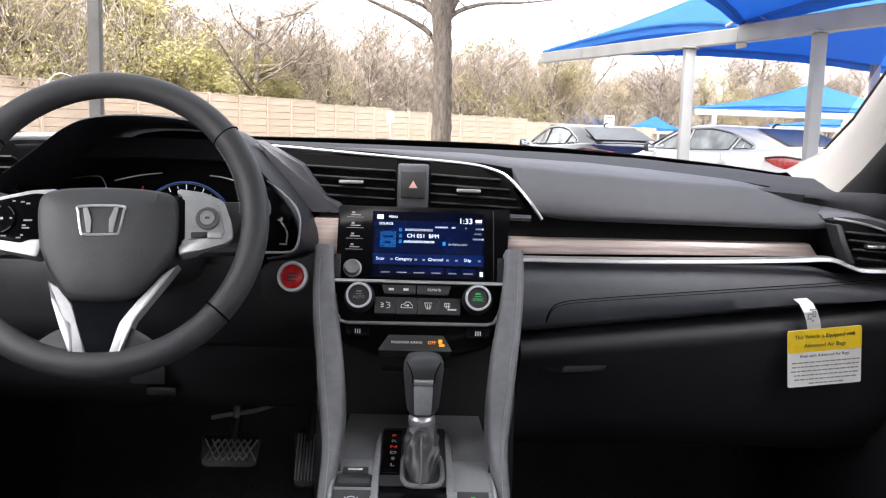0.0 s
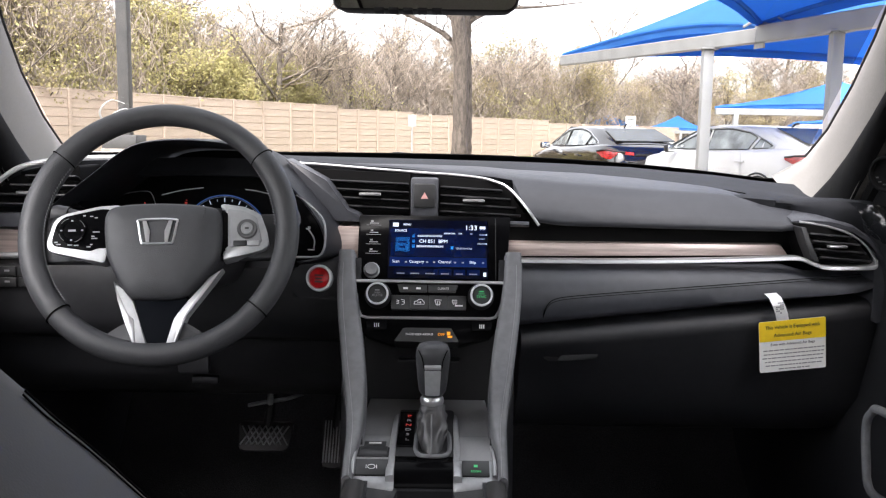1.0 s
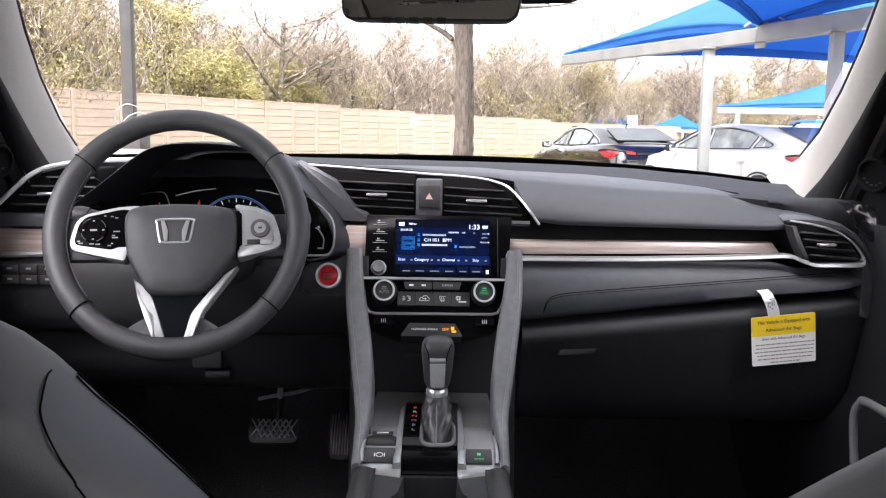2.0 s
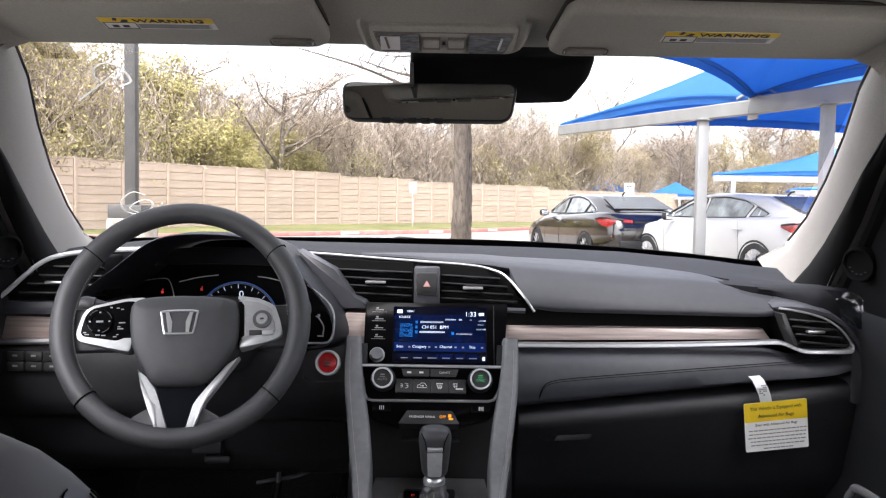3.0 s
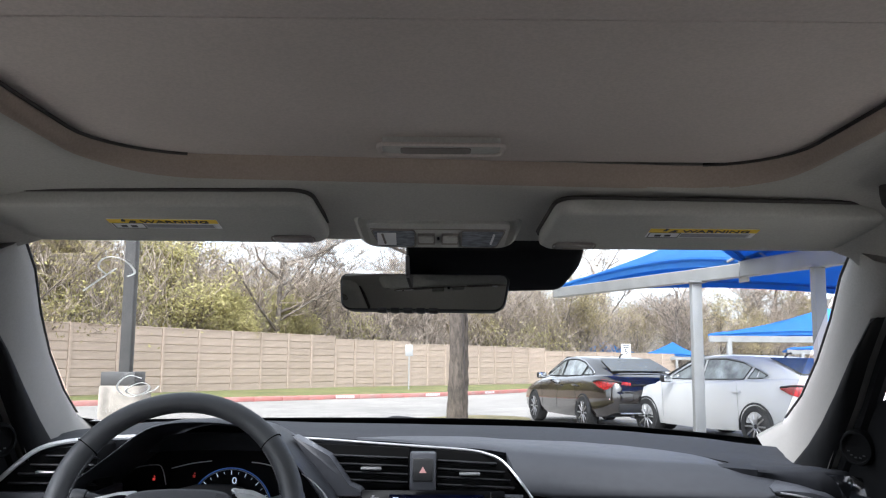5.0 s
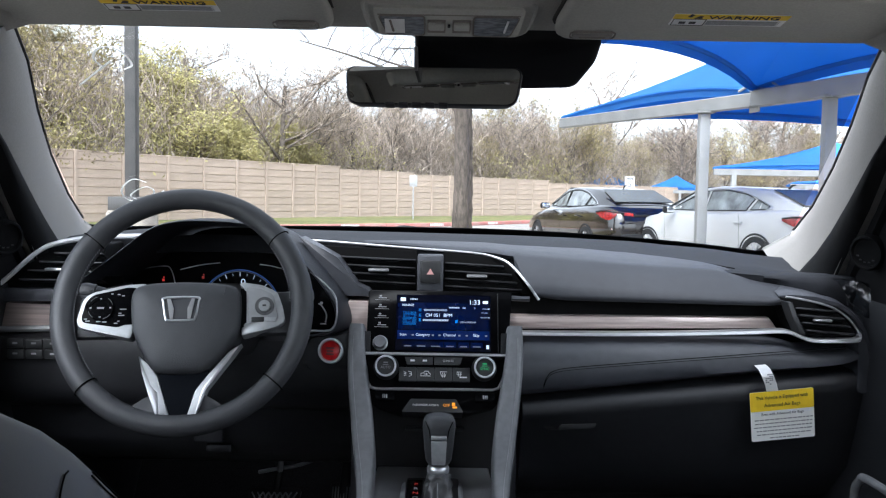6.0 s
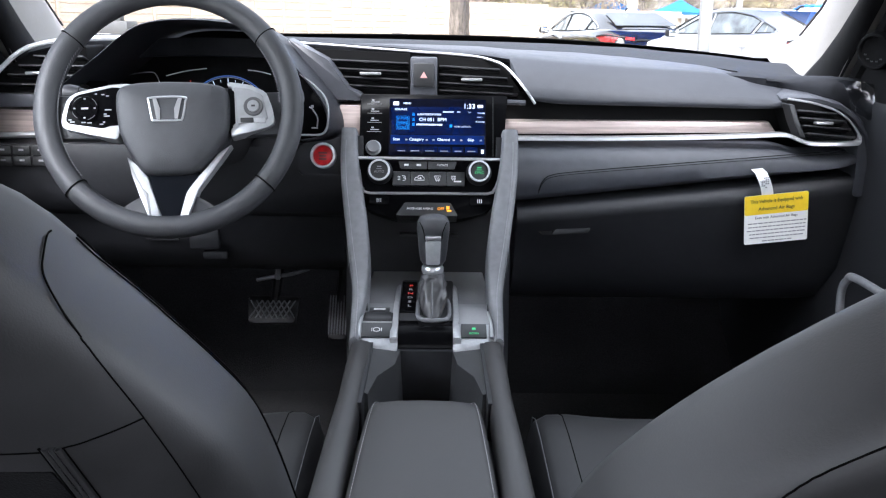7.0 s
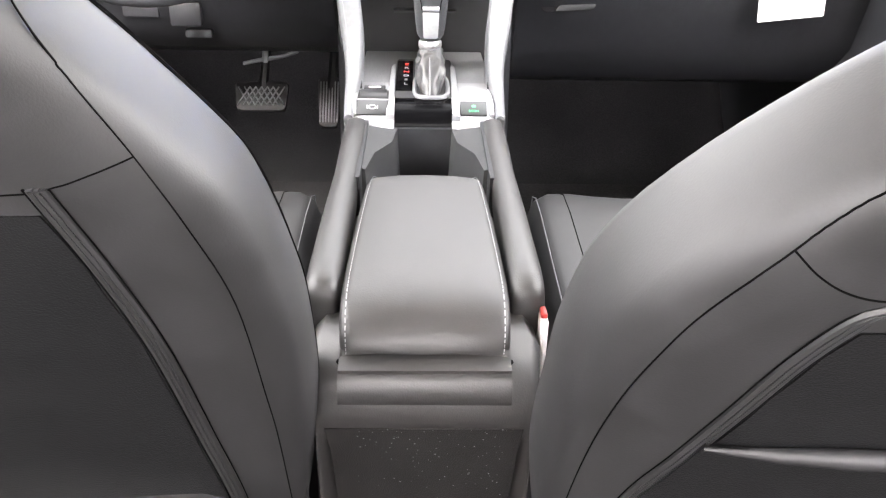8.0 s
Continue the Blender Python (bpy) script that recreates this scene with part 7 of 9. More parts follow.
    box(bm, (-0.0705, 0.988, 0.6682), (0.017, 0.005, 0.0006))
    part("mark", bm, M_WHITE, b1)
    bm = B()
    box(bm, (-0.0705, 0.956, 0.6660), (0.042, 0.034, 0.004), 0.001)
    b2 = part("parking_brake_switch", bm, M_BLACK, c)
    bm = B()
    box(bm, (0, 0, 0), (0.037, 0.024, 0.004), 0.0012, m=Matrix.Translation((-0.0705, 0.957, 0.6675)) @ Matrix.Rotation(radians(8), 4, "X"))
    part("switch_key", bm, M_BUTTON, b2)
    slope = Matrix.Rotation(radians(27), 4, "X")
    mb = Matrix.Translation((-0.0705, 0.9172, 0.6602)) @ slope
    bm = B()
    box(bm, (0, 0, 0), (0.043, 0.027, 0.004), 0.0012, m=mb)
    b3 = part("hold_switch", bm, M_BUTTON, c)
    bm = B()
    ring = [(0.0048 * math.cos(2 * math.pi * i / 20), 0.0036 * math.sin(2 * math.pi * i / 20), 0.0021) for i in range(20)]
    tube(bm, [mb @ Vector(q) for q in ring], 0.0005, 5, closed=True)
    for x in (-0.0068, 0.0068):
        tube(bm, [mb @ Vector((x, y, 0.0021)) for y in (-0.003, 0, 0.003)], 0.0005, 5)
    part("mark", bm, M_WHITE, b3)
    mb = Matrix.Translation((0.0660, 0.9172, 0.6602)) @ slope
    bm = B()
    box(bm, (0, 0, 0), (0.036, 0.026, 0.004), 0.0012, m=mb)
    b4 = part("econ_switch", bm, M_BUTTON, c)
    bm = B()
    mm = mb @ Matrix.Translation((0, 0, 0.0021)) @ Matrix.Rotation(radians(-90), 4, "X")
    letters(bm, "ECON", 0.0048, mm, 0, -0.006, -0.0003)
    box(bm, (0, -0.0003, 0.003), (0.005, 0.0004, 0.004), 0, m=mm)
    part("mark", bm, M_GREENLED, b4, smooth=0)
    # front of the lever block, glossy
    bm = B()
    rings = [[(-0.001 + x, y, z) for y, z in ((0.96, 0.6655), (0.935, 0.665), (0.914, 0.661), (0.903, 0.652), (0.899, 0.640), (0.898, 0.622), (0.96, 0.622))] for x in (-0.041, 0.041)]
    loft(bm, rings)
    part("lever_block", bm, M_GLOSS, c, smooth=40)
    bm = B()
    box(bm, (-0.001, 1.045, 0.652), (0.084, 0.20, 0.030), 0.004)
    part("lever_surround", bm, M_BLACK, c)
    # position letters
    mm = Matrix.Translation((-0.0290, 1.05, 0.6690)) @ Matrix.Rotation(radians(-90), 4, "X")
    bm = B()
    box(bm, (0, 0.001, 0), (0.024, 0.003, 0.150), 0.001, m=mm)
    ind = part("gear_indicator", bm, M_GLOSS, c)
    for i, ch in enumerate("PRNDSL"):
        bm = B()
        letters(bm, ch, 0.0125, mm, 0.002, 0.052 - 0.0205 * i, -0.0008)
        part("lettering", bm, M_REDDIM if ch in "PN" else M_GREYINK, ind, smooth=0)
    # cup holder recess
    bm = B()
    box(bm, (0, 0.80, 0.555), (0.155, 0.20, 0.01))
    for s in (-1, 1):
        box(bm, (s * 0.077, 0.80, 0.60), (0.006, 0.20, 0.10))
    box(bm, (0, 0.898, 0.595), (0.150, 0.014, 0.09))
    part("cup_recess", bm, M_DASH_LOW, c)
    for s in (-1, 1):
        bm = B()
        rings = [[(s * 0.076, y, 0.645), (s * xi, y, 0.645 - d0), (s * (xi - 0.004), y, 0.56), (s * 0.076, y, 0.56)] for y, xi, d0 in ((0.892, 0.036, 0.004), (0.85, 0.042, 0.008), (0.80, 0.062, 0.004), (0.74, 0.070, 0.002))]
        loft(bm, rings)
        part("cup_liner", bm, M_CUP, c, "dark grey cup holder liner")
    # rear body
    bm = B()
    rings = []
    for y, z0, z1, w in ((0.715, 0.22, 0.60, 0.088), (0.60, 0.22, 0.615, 0.088), (0.46, 0.22, 0.622, 0.096), (0.42, 0.22, 0.620, 0.100), (0.395, 0.22, 0.600, 0.098), (0.382, 0.22, 0.575, 0.094), (0.385, 0.22, 0.545, 0.090), (0.42, 0.22, 0.50, 0.080)):
        rings.append([(-w, y, z1 - 0.012), (-w + 0.010, y, z1), (w - 0.010, y, z1), (w, y, z1 - 0.012), (w * 0.92, y, z0), (-w * 0.92, y, z0)])
    loft(bm, rings)
    part("rear_body", bm, M_ARM, c, smooth=50)
    bm = B()
    rings = []
    for z, w, y in ((0.548, 0.086, 0.383), (0.52, 0.082, 0.388), (0.36, 0.072, 0.405), (0.23, 0.066, 0.42)):
        rings.append([(-w, y, z), (w, y, z), (w, y + 0.05, z), (-w, y + 0.05, z)])
    loft(bm, rings)
    rp = part("rear_panel", bm, M_REAR, c, "dusty rear console panel")
    rnd = random.Random(3)
    bm = B()
    for _ in range(150):
        z = 0.548 - 0.16 * rnd.random() ** 1.7
        y = lerp(0.383, 0.405, (0.548 - z) / 0.188) - 0.0006
        x, r = rnd.uniform(-0.06, 0.075), rnd.uniform(0.00025, 0.0007)
        a = rnd.uniform(0, 3.1)
        bm.faces.new([bm.verts.new((x + r * rnd.uniform(0.6, 1.8) * math.cos(a + q), y, z + r * math.sin(a + q))) for q in (0, 1.7, 3.3, 4.8)])
    part("dust_specks", bm, M_RAIL, rp, smooth=0)
    return c


def build_armrest():
    a = thing("armrest", (0, 0.53, 0.62), "black leather centre armrest lid with pale stitching", "armrest")
    prof = [(0.712, 0.640, 0.056), (0.708, 0.646, 0.061), (0.690, 0.650, 0.0655), (0.60, 0.652, 0.0695), (0.50, 0.652, 0.0725), (0.455, 0.650, 0.0735), (0.425, 0.643, 0.0735), (0.408, 0.630, 0.0730), (0.402, 0.618, 0.0725), (0.402, 0.608, 0.072)]
    P = spline([(y, z, w) for y, z, w in prof], 3)
    rings = []
    for i, p in enumerate(P):
        p0, p1 = P[max(0, i - 1)], P[min(len(P) - 1, i + 1)]
        t = Vector((p1.x - p0.x, p1.y - p0.y)).normalized()
        nx, nz = -t.y, t.x
        if nz > 0 or (abs(nz) < 0.1 and nx < 0):
            nx, nz = -nx, -nz
        w = p.z
        sec = [(-w, 0.020), (-w, 0.007), (-w + 0.003, 0.002), (-w + 0.010, 0.0), (-w * 0.5, -0.0022), (0, -0.003), (w * 0.5, -0.0022), (w - 0.010, 0.0), (w - 0.003, 0.002), (w, 0.007), (w, 0.020)]
        rings.append([(x, p.x + nx * q, p.y + nz * q) for x, q in sec])
    bm = B()
    loft(bm, rings)
    lid = part("lid", bm, M_ARM, a, smooth=60)
    for s in (-1, 1):
        bm = B()
        for q0, q1 in zip(P[2:-1], P[3:]):
            k = max(1, int(Vector((q1.x - q0.x, q1.y - q0.y)).length / 0.0052))
            for j in range(k):
                pa, pb = q0.lerp(q1, (j + 0.15) / k), q0.lerp(q1, (j + 0.8) / k)
                tube(bm, [(s * (pa.z - 0.0055), pa.x, pa.y + 0.0008), (s * (pb.z - 0.0055), pb.x, pb.y + 0.0008)], 0.0004, 4)
        part("stitching", bm, M_STITCH, lid)
    bm = B()
    rings = []
    for x in (-0.0735, -0.07, 0.07, 0.0735):
        rings.append([(x, 0.400, 0.606), (x, 0.390, 0.602), (x, 0.3835, 0.592), (x, 0.3805, 0.578), (x, 0.3825, 0.5735), (x, 0.41, 0.572), (x, 0.41, 0.606)])
    loft(bm, rings)
    part("hinge_cover", bm, M_ARM, a, smooth=50)
    bm = B()
    tube(bm, [(x, 0.3955 + 0.004 * (abs(x) > 0.071), 0.6072) for x in (-0.0735, -0.070, -0.03, 0.03, 0.070, 0.0735)], 0.0022, 6)
    part("lid_gap", bm, M_SEAM, a)
    return a


def build_lever():
    g = thing("gear_lever", (0.006, 0.985, 0.667), "black leather gear lever with silver insert and gathered boot", "gear lever")
    rings = []
    lev = spline([(0.660, 0.0150, 0.044), (0.668, 0.0165, 0.042), (0.680, 0.0205, 0.036), (0.692, 0.0222, 0.029), (0.703, 0.0212, 0.0225), (0.712, 0.0180, 0.019), (0.719, 0.0178, 0.018), (0.724, 0.0140, 0.0150)], 3)
    for i, p in enumerate(lev):
        u = i / (len(lev) - 1)
        slack = math.sin(math.pi * min(1.0, u * 1.05)) ** 0.7
        ring = []
        for q in range(48):
            a = 2 * math.pi * q / 48
            ca, sa = math.cos(a), math.sin(a)
            fold = 0.0016 * math.sin(5 * a + 9 * u) + 0.0011 * math.sin(9 * a - 16 * u + 1.0) + 0.0012 * math.sin(22 * u + 2 * math.sin(2 * a))
            k = slack * fold * (0.35 + 0.85 * u) - 0.0012
            ring.append((0.0078 + (p.y + k) * math.copysign(abs(ca) ** 0.72, ca), 0.993 + 0.005 * u + (p.z + k) * math.copysign(abs(sa) ** 0.72, sa), p.x + slack * 0.0012 * math.sin(4 * a + 2)))
        rings.append(ring)
    bm = B()
    loft(bm, rings)
    part("boot", bm, M_BOOT, g, "gathered shiny leather boot", smooth=80)
    bm = B()
    tube(bm, spline([(0.0065, 0.936, 0.672), (0.0075, 0.951, 0.684), (0.007, 0.966, 0.700), (0.007, 0.976, 0.714)], 4), 0.0011, 6)
    part("boot_seam", bm, M_RAIL, g)
    bm = B()
    tube(bm, [(0.009 + 0.0235 * math.copysign(abs(math.cos(a)) ** 0.5, math.cos(a)), 0.992 + 0.052 * math.copysign(abs(math.sin(a)) ** 0.5, math.sin(a)), 0.668) for a in [2 * math.pi * i / 24 for i in range(24)]], 0.0032, 8, closed=True)
    part("boot_frame", bm, M_RAIL, g, "grey frame round the boot")
    bm = B()
    rings = []
    for z, hx, hy, cy in ((0.736, 0.0145, 0.014, 0.998), (0.743, 0.0190, 0.018, 0.998), (0.756, 0.0208, 0.021, 0.997), (0.775, 0.0225, 0.0235, 0.995), (0.791, 0.0240, 0.025, 0.993), (0.800, 0.0232, 0.024, 0.992), (0.8065, 0.020, 0.021, 0.992), (0.8095, 0.013, 0.014, 0.992)):
        rings.append([(0.0075 + hx * math.copysign(abs(math.cos(a)) ** 0.7, math.cos(a)), cy + hy * math.copysign(abs(math.sin(a)) ** 0.7, math.sin(a)), z) for a in [2 * math.pi * i / 24 for i in range(24)]])
    loft(bm, rings)
    k = part("knob", bm, M_RIM, g, "black leather gear knob", smooth=80)
    bm = B()
    prism(bm, round_poly([(-0.0112, 0.0145), (0.0112, 0.0145), (0.0098, -0.0215), (-0.0098, -0.0215)], 0.002), 0.0, 0.012, 0.001, m=face_pose((0.0075, 0.9712, 0.762), -7))
    part("insert", bm, M_SILVER, k, "silver insert")
    bm = B()
    box(bm, (0.0075, 0.9700, 0.7815), (0.0225, 0.006, 0.0065), 0.0015)
    part("release_button", bm, M_CHROME, k)
    for s in (-1, 1):
        bm = B()
        tube(bm, spline([(0.0075 + s * 0.0125, 0.9715, 0.780), (0.0075 + s * 0.0135, 0.9695, 0.790), (0.0075 + s * 0.0165, 0.9700, 0.7985), (0.0075 + s * 0.0195, 0.976, 0.8035)], 4), 0.0007, 5)
        part("knob_seam", bm, M_SEAM, k)
    bm = B()
    lathe(bm, [(0.015, 0.0), (0.0162, 0.003), (0.0160, 0.009), (0.0135, 0.012)], 28, Matrix.Translation((0.007, 0.998, 0.722)) @ Matrix.Rotation(radians(-90), 4, "X"))
    part("collar", bm, M_CHROME, g, "chrome collar")
    return g


# ---- steering wheel ----
def build_wheel():
    ctr = Vector((-0.3661, 1.0089, 0.9564))
    w = thing("steering_wheel", tuple(ctr), "black leather steering wheel with silver spokes", "steering wheel")
    m = face_pose(ctr, 22.7, 6.3, -1.3)
    R, n, k = 0.1700, 96, 16

    def near(deg, q, wide):
        return math.exp(-((deg - q + 180) % 360 - 180) ** 2 / wide)
    rings = []
    for i in range(n):
        a = 2 * math.pi * i / n
        deg = math.degrees(a) % 360
        fat = 0.97 - 0.06 * near(deg, 90, 700) + 0.13 * sum(near(deg, q, 260) for q in (30, 150)) + 0.05 * sum(near(deg, q, 500) for q in (-15, 195)) + 0.05 * near(deg, 270, 600)
        row = []
        for j in range(k):
            b = 2 * math.pi * j / k
            rr = R + 0.0162 * math.cos(b) * (fat if math.cos(b) < 0 else 1.0)
            row.append(m @ Vector((rr * math.cos(a), 0.0175 * math.sin(b) * fat, rr * math.sin(a))))
        rings.append(row)
    bm = B()
    loft(bm, rings, wrap=True)
    rim = part("rim", bm, M_RIM, w, "black leather rim", smooth=180)
    for deg in (38, 142, 221, 319):
        a = radians(deg)
        bm = B()
        tube(bm, [m @ Vector(((R + 0.0172 * math.cos(b)) * math.cos(a), 0.0182 * math.sin(b), (R + 0.0172 * math.cos(b)) * math.sin(a))) for b in [2 * math.pi * j / 16 for j in range(16)]], 0.0011, 5, closed=True)
        part("rim_seam", bm, M_SEAM, rim)
    # stitched inner line on the side grips
    for a0, a1, cnt in ((144, 219, 46), (2, 36, 22)):
        bm = B()
        for i in range(cnt):
            a = radians(lerp(a0, a1, i / cnt))
            b = radians(lerp(a0, a1, (i + 0.6) / cnt))
            rr = R - 0.0172
            tube(bm, [m @ Vector((rr * math.cos(a), -0.006, rr * math.sin(a))), m @ Vector(((rr - 0.001) * math.cos(b), -0.0045, (rr - 0.001) * math.sin(b)))], 0.0006, 4)
        part("stitching", bm, M_RAIL, rim)
    hub = [(-0.0725, -0.002), (-0.0722, 0.021), (-0.064, 0.030), (-0.042, 0.0342), (0.0, 0.0354), (0.045, 0.0332), (0.074, 0.0285), (0.0825, 0.019), (0.0836, -0.012), (0.0808, -0.043), (0.060, -0.074), (0.040, -0.0945), (0.026, -0.0995),
           (-0.004, -0.1000), (-0.029, -0.0985), (-0.040, -0.0915), (-0.054, -0.068), (-0.0675, -0.039)]
    P = round_poly(hub, 0.012, 3)
    bm = B()
    cx, cz = 0.006, -0.030
    rings = []
    for kk, y in ((1.0, 0.03), (1.0, -0.004), (0.992, -0.013), (0.965, -0.0195), (0.90, -0.0235), (0.62, -0.0275), (0.3, -0.0287), (0.02, -0.0288)):
        rings.append([m @ Vector((cx + (x - cx) * kk, y, cz + (z - cz) * kk)) for x, z in P])
    loft(bm, rings)
    cov = part("airbag_cover", bm, M_RIM, w, "black airbag cover", smooth=60)
    # fold line of the cover beside the right pod
    bm = B()
    tube(bm, [m @ Vector(p) for p in ((0.062, -0.0245, 0.024), (0.055, -0.0268, -0.020), (0.040, -0.0262, -0.062), (0.030, -0.0235, -0.086))], 0.0006, 5)
    part("cover_crease", bm, M_DASH_LOW, cov)
    # emblem: a rounded chrome frame with upright bars
    em = m @ Matrix.Translation((0.0007, -0.0288, -0.0088)) @ Matrix.Diagonal((0.95, 1, 0.82, 1))
    fr = [(p.x, p.z) for p in spline([(-0.0255, 0, 0.019), (0, 0, 0.0205), (0.0255, 0, 0.019), (0.026, 0, 0.012), (0.0215, 0, -0.017), (0.017, 0, -0.0205), (0, 0, -0.0212), (-0.017, 0, -0.0205), (-0.0215, 0, -0.017), (-0.026, 0, 0.012)], 4, closed=True)]
    bm = B()
    tube(bm, [em @ Vector((x, 0, z)) for x, z in fr], 0.0016, 6, closed=True, up=(0, 1, 0))
    for s in (-1, 1):
        bar = [(s * 0.0205, 0.0175), (s * 0.0155, 0.0175), (s * 0.0100, 0.0), (s * 0.0105, -0.0185), (s * 0.0150, -0.0185)]
        f0 = [bm.verts.new(em @ Vector((x, -0.0018, z))) for x, z in bar]
        f1 = [bm.verts.new(em @ Vector((x, 0.002, z))) for x, z in bar]
        bm.faces.new(f0)
        bm.faces.new(f1)
        for q in range(5):
            bm.faces.new((f0[q], f0[(q + 1) % 5], f1[(q + 1) % 5], f1[q]))
    part("emblem", bm, M_CHROME, cov, "plain chrome emblem shape")
    bm = B()
    letters(bm, "SRS", 0.0100, m, 0.003, -0.0450, -0.0284, wide=1.5)
    letters(bm, "AIRBAG", 0.0080, m, 0.003, -0.0545, -0.0280, wide=1.35)
    part("embossed_lettering", bm, M_DASH_LOW, cov, smooth=0)
    # dark backing of the spokes
    for c0, s0 in (((-0.116, 0.014, -0.008), (0.100, 0.02, 0.066)), ((0.118, 0.014, -0.008), (0.100, 0.02, 0.066)), ((-0.002, 0.016, -0.115), (0.060, 0.016, 0.09))):
        bm = B()
        box(bm, c0, s0, 0.008, m=m)
        part("spoke_back", bm, M_RIM, w)
    bm = B()
    box(bm, (0.0865, 0.004, -0.006), (0.012, 0.020, 0.066), 0.002, m=m)
    part("pod_gap", bm, M_PIT, w)
    # spoke pods: bright frame, face, round pad and keys
    left = [(-0.051, 0.0350), (-0.080, 0.0338), (-0.1302, 0.0222), (-0.1395, 0.0118), (-0.1456, -0.013), (-0.1462, -0.0235), (-0.1395, -0.0292), (-0.1084, -0.0371), (-0.0700, -0.0465), (-0.066, -0.02), (-0.066, 0.022)]
    lface = [(-0.0790, 0.0292), (-0.1270, 0.0185), (-0.1352, 0.0076), (-0.1402, -0.0165), (-0.1365, -0.0215), (-0.0894, -0.0293), (-0.0803, -0.0254), (-0.068, -0.0255), (-0.066, 0.0292)]
    right = [(0.0800, 0.0352), (0.1114, 0.0303), (0.1341, 0.0193), (0.1416, -0.0025), (0.1455, -0.0239), (0.1395, -0.0308), (0.1153, -0.0378), (0.0835, -0.0458), (0.0838, -0.0330), (0.0905, -0.0300), (0.0895, 0.0250), (0.0800, 0.0290)]
    rface = [(0.0890, 0.0278), (0.1114, 0.0236), (0.1290, 0.0146), (0.1362, -0.0215), (0.0926, -0.0280)]
    for poly, face, nm, rr in ((left, lface, "left", 0.006), (right, rface, "right", 0.004)):
        bm = B()
        prism(bm, round_poly(poly, rr, 3), -0.0085, 0.016, 0.0022, 2, m=m)
        pod = part("spoke_pod", bm, M_SILVER, w, "bright-edged switch pod", smooth=50)
        bm = B()
        prism(bm, round_poly(face, 0.004, 3), -0.0100, 0.0, 0.0010, 2, m=m)
        part("pod_face", bm, M_GLOSS if nm == "left" else M_PODGREY, pod, smooth=50)
        bx, bz = (-0.1137, -0.0013) if nm == "left" else (0.1160, -0.0025)
        kr = 1.0 if nm == "left" else 0.76
        bm = B()
        lathe(bm, [(0.0180 * kr, 0.008), (0.0180 * kr, 0.0125), (0.0168 * kr, 0.0138), (0.0125 * kr, 0.0138), (0.0115 * kr, 0.0125), (0.0005, 0.0128)], 28, m @ Matrix.Translation((bx, 0, bz)))
        pad = part("control_pad", bm, M_GLOSS if nm == "left" else M_LINER, pod)
        bm = B()
        if nm == "right":
            lathe(bm, [(0.0084, 0.0128), (0.0084, 0.0150), (0.0070, 0.0156), (0.0062, 0.0146), (0.0005, 0.0148)], 20, m @ Matrix.Translation((bx, 0, bz)))
            part("centre_key", bm, M_PODGREY, pad)
            bm = B()
            box(bm, (bx, -0.0151, bz), (0.0052, 0.0006, 0.0026), 0, m=m)
            part("key_marking", bm, M_INK, pod)
        else:
            box(bm, (bx, -0.0132, bz), (0.0095, 0.0006, 0.0026), 0, m=m)
            for a in (0, 90, 180, 270):
                box(bm, (bx + 0.0135 * math.cos(radians(a)), -0.0138, bz + 0.0135 * math.sin(radians(a))), (0.0026, 0.0006, 0.0020), 0, m=m)
            for x, z, wd in ((-0.134, -0.0165, 0.004), (-0.131, -0.0195, 0.006), (-0.116, -0.0205, 0.006), (-0.108, -0.0212, 0.006), (-0.092, -0.0235, 0.005), (-0.0885, -0.0205, 0.003), (-0.0850, -0.0120, 0.008), (-0.0870, -0.0090, 0.004), (-0.0830, -0.0030, 0.009), (-0.0900, 0.0190, 0.004), (-0.0840, 0.0170, 0.004), (-0.0995, 0.0200, 0.003)):
                box(bm, (x, -0.0104, z), (wd, 0.0006, 0.0016), 0, m=m)
            part("key_marking", bm, M_GREYINK, pod)
            bm = B()
            for a0 in (35, 125, 215, 305):
                tube(bm, [m @ Vector((bx + 0.0168 * math.cos(radians(a0 + q)), -0.0136, bz + 0.0168 * math.sin(radians(a0 + q)))) for q in range(-20, 21, 10)], 0.0006, 4, up=(0, 1, 0))
            part("pad_edge", bm, M_LINER, pod)
        if nm == "right":
            for x, wd, mt in ((0.1065, 0.018, M_BUTTON), (0.1245, 0.016, M_SILVER)):
                bm = B()
                box(bm, (x, -0.0102, -0.0222 - 0.0006 * (x - 0.1065) / 0.018), (wd, 0.004, 0.0070), 0.0010, m=m)
                part("key", bm, mt, pod)
    # lower silver legs, gloss insert and the leather below them
    bm = B()
    prism(bm, round_poly([(-0.040, -0.127), (-0.0540, -0.1345), (-0.0720, -0.1475), (-0.095, -0.162), (0.090, -0.163), (0.0650, -0.1475), (0.0460, -0.1345), (0.032, -0.127)], 0.010, 4), -0.0060, 0.012, 0.004, m=m)
    part("lower_spoke_leather", bm, M_RIM, w, smooth=60)
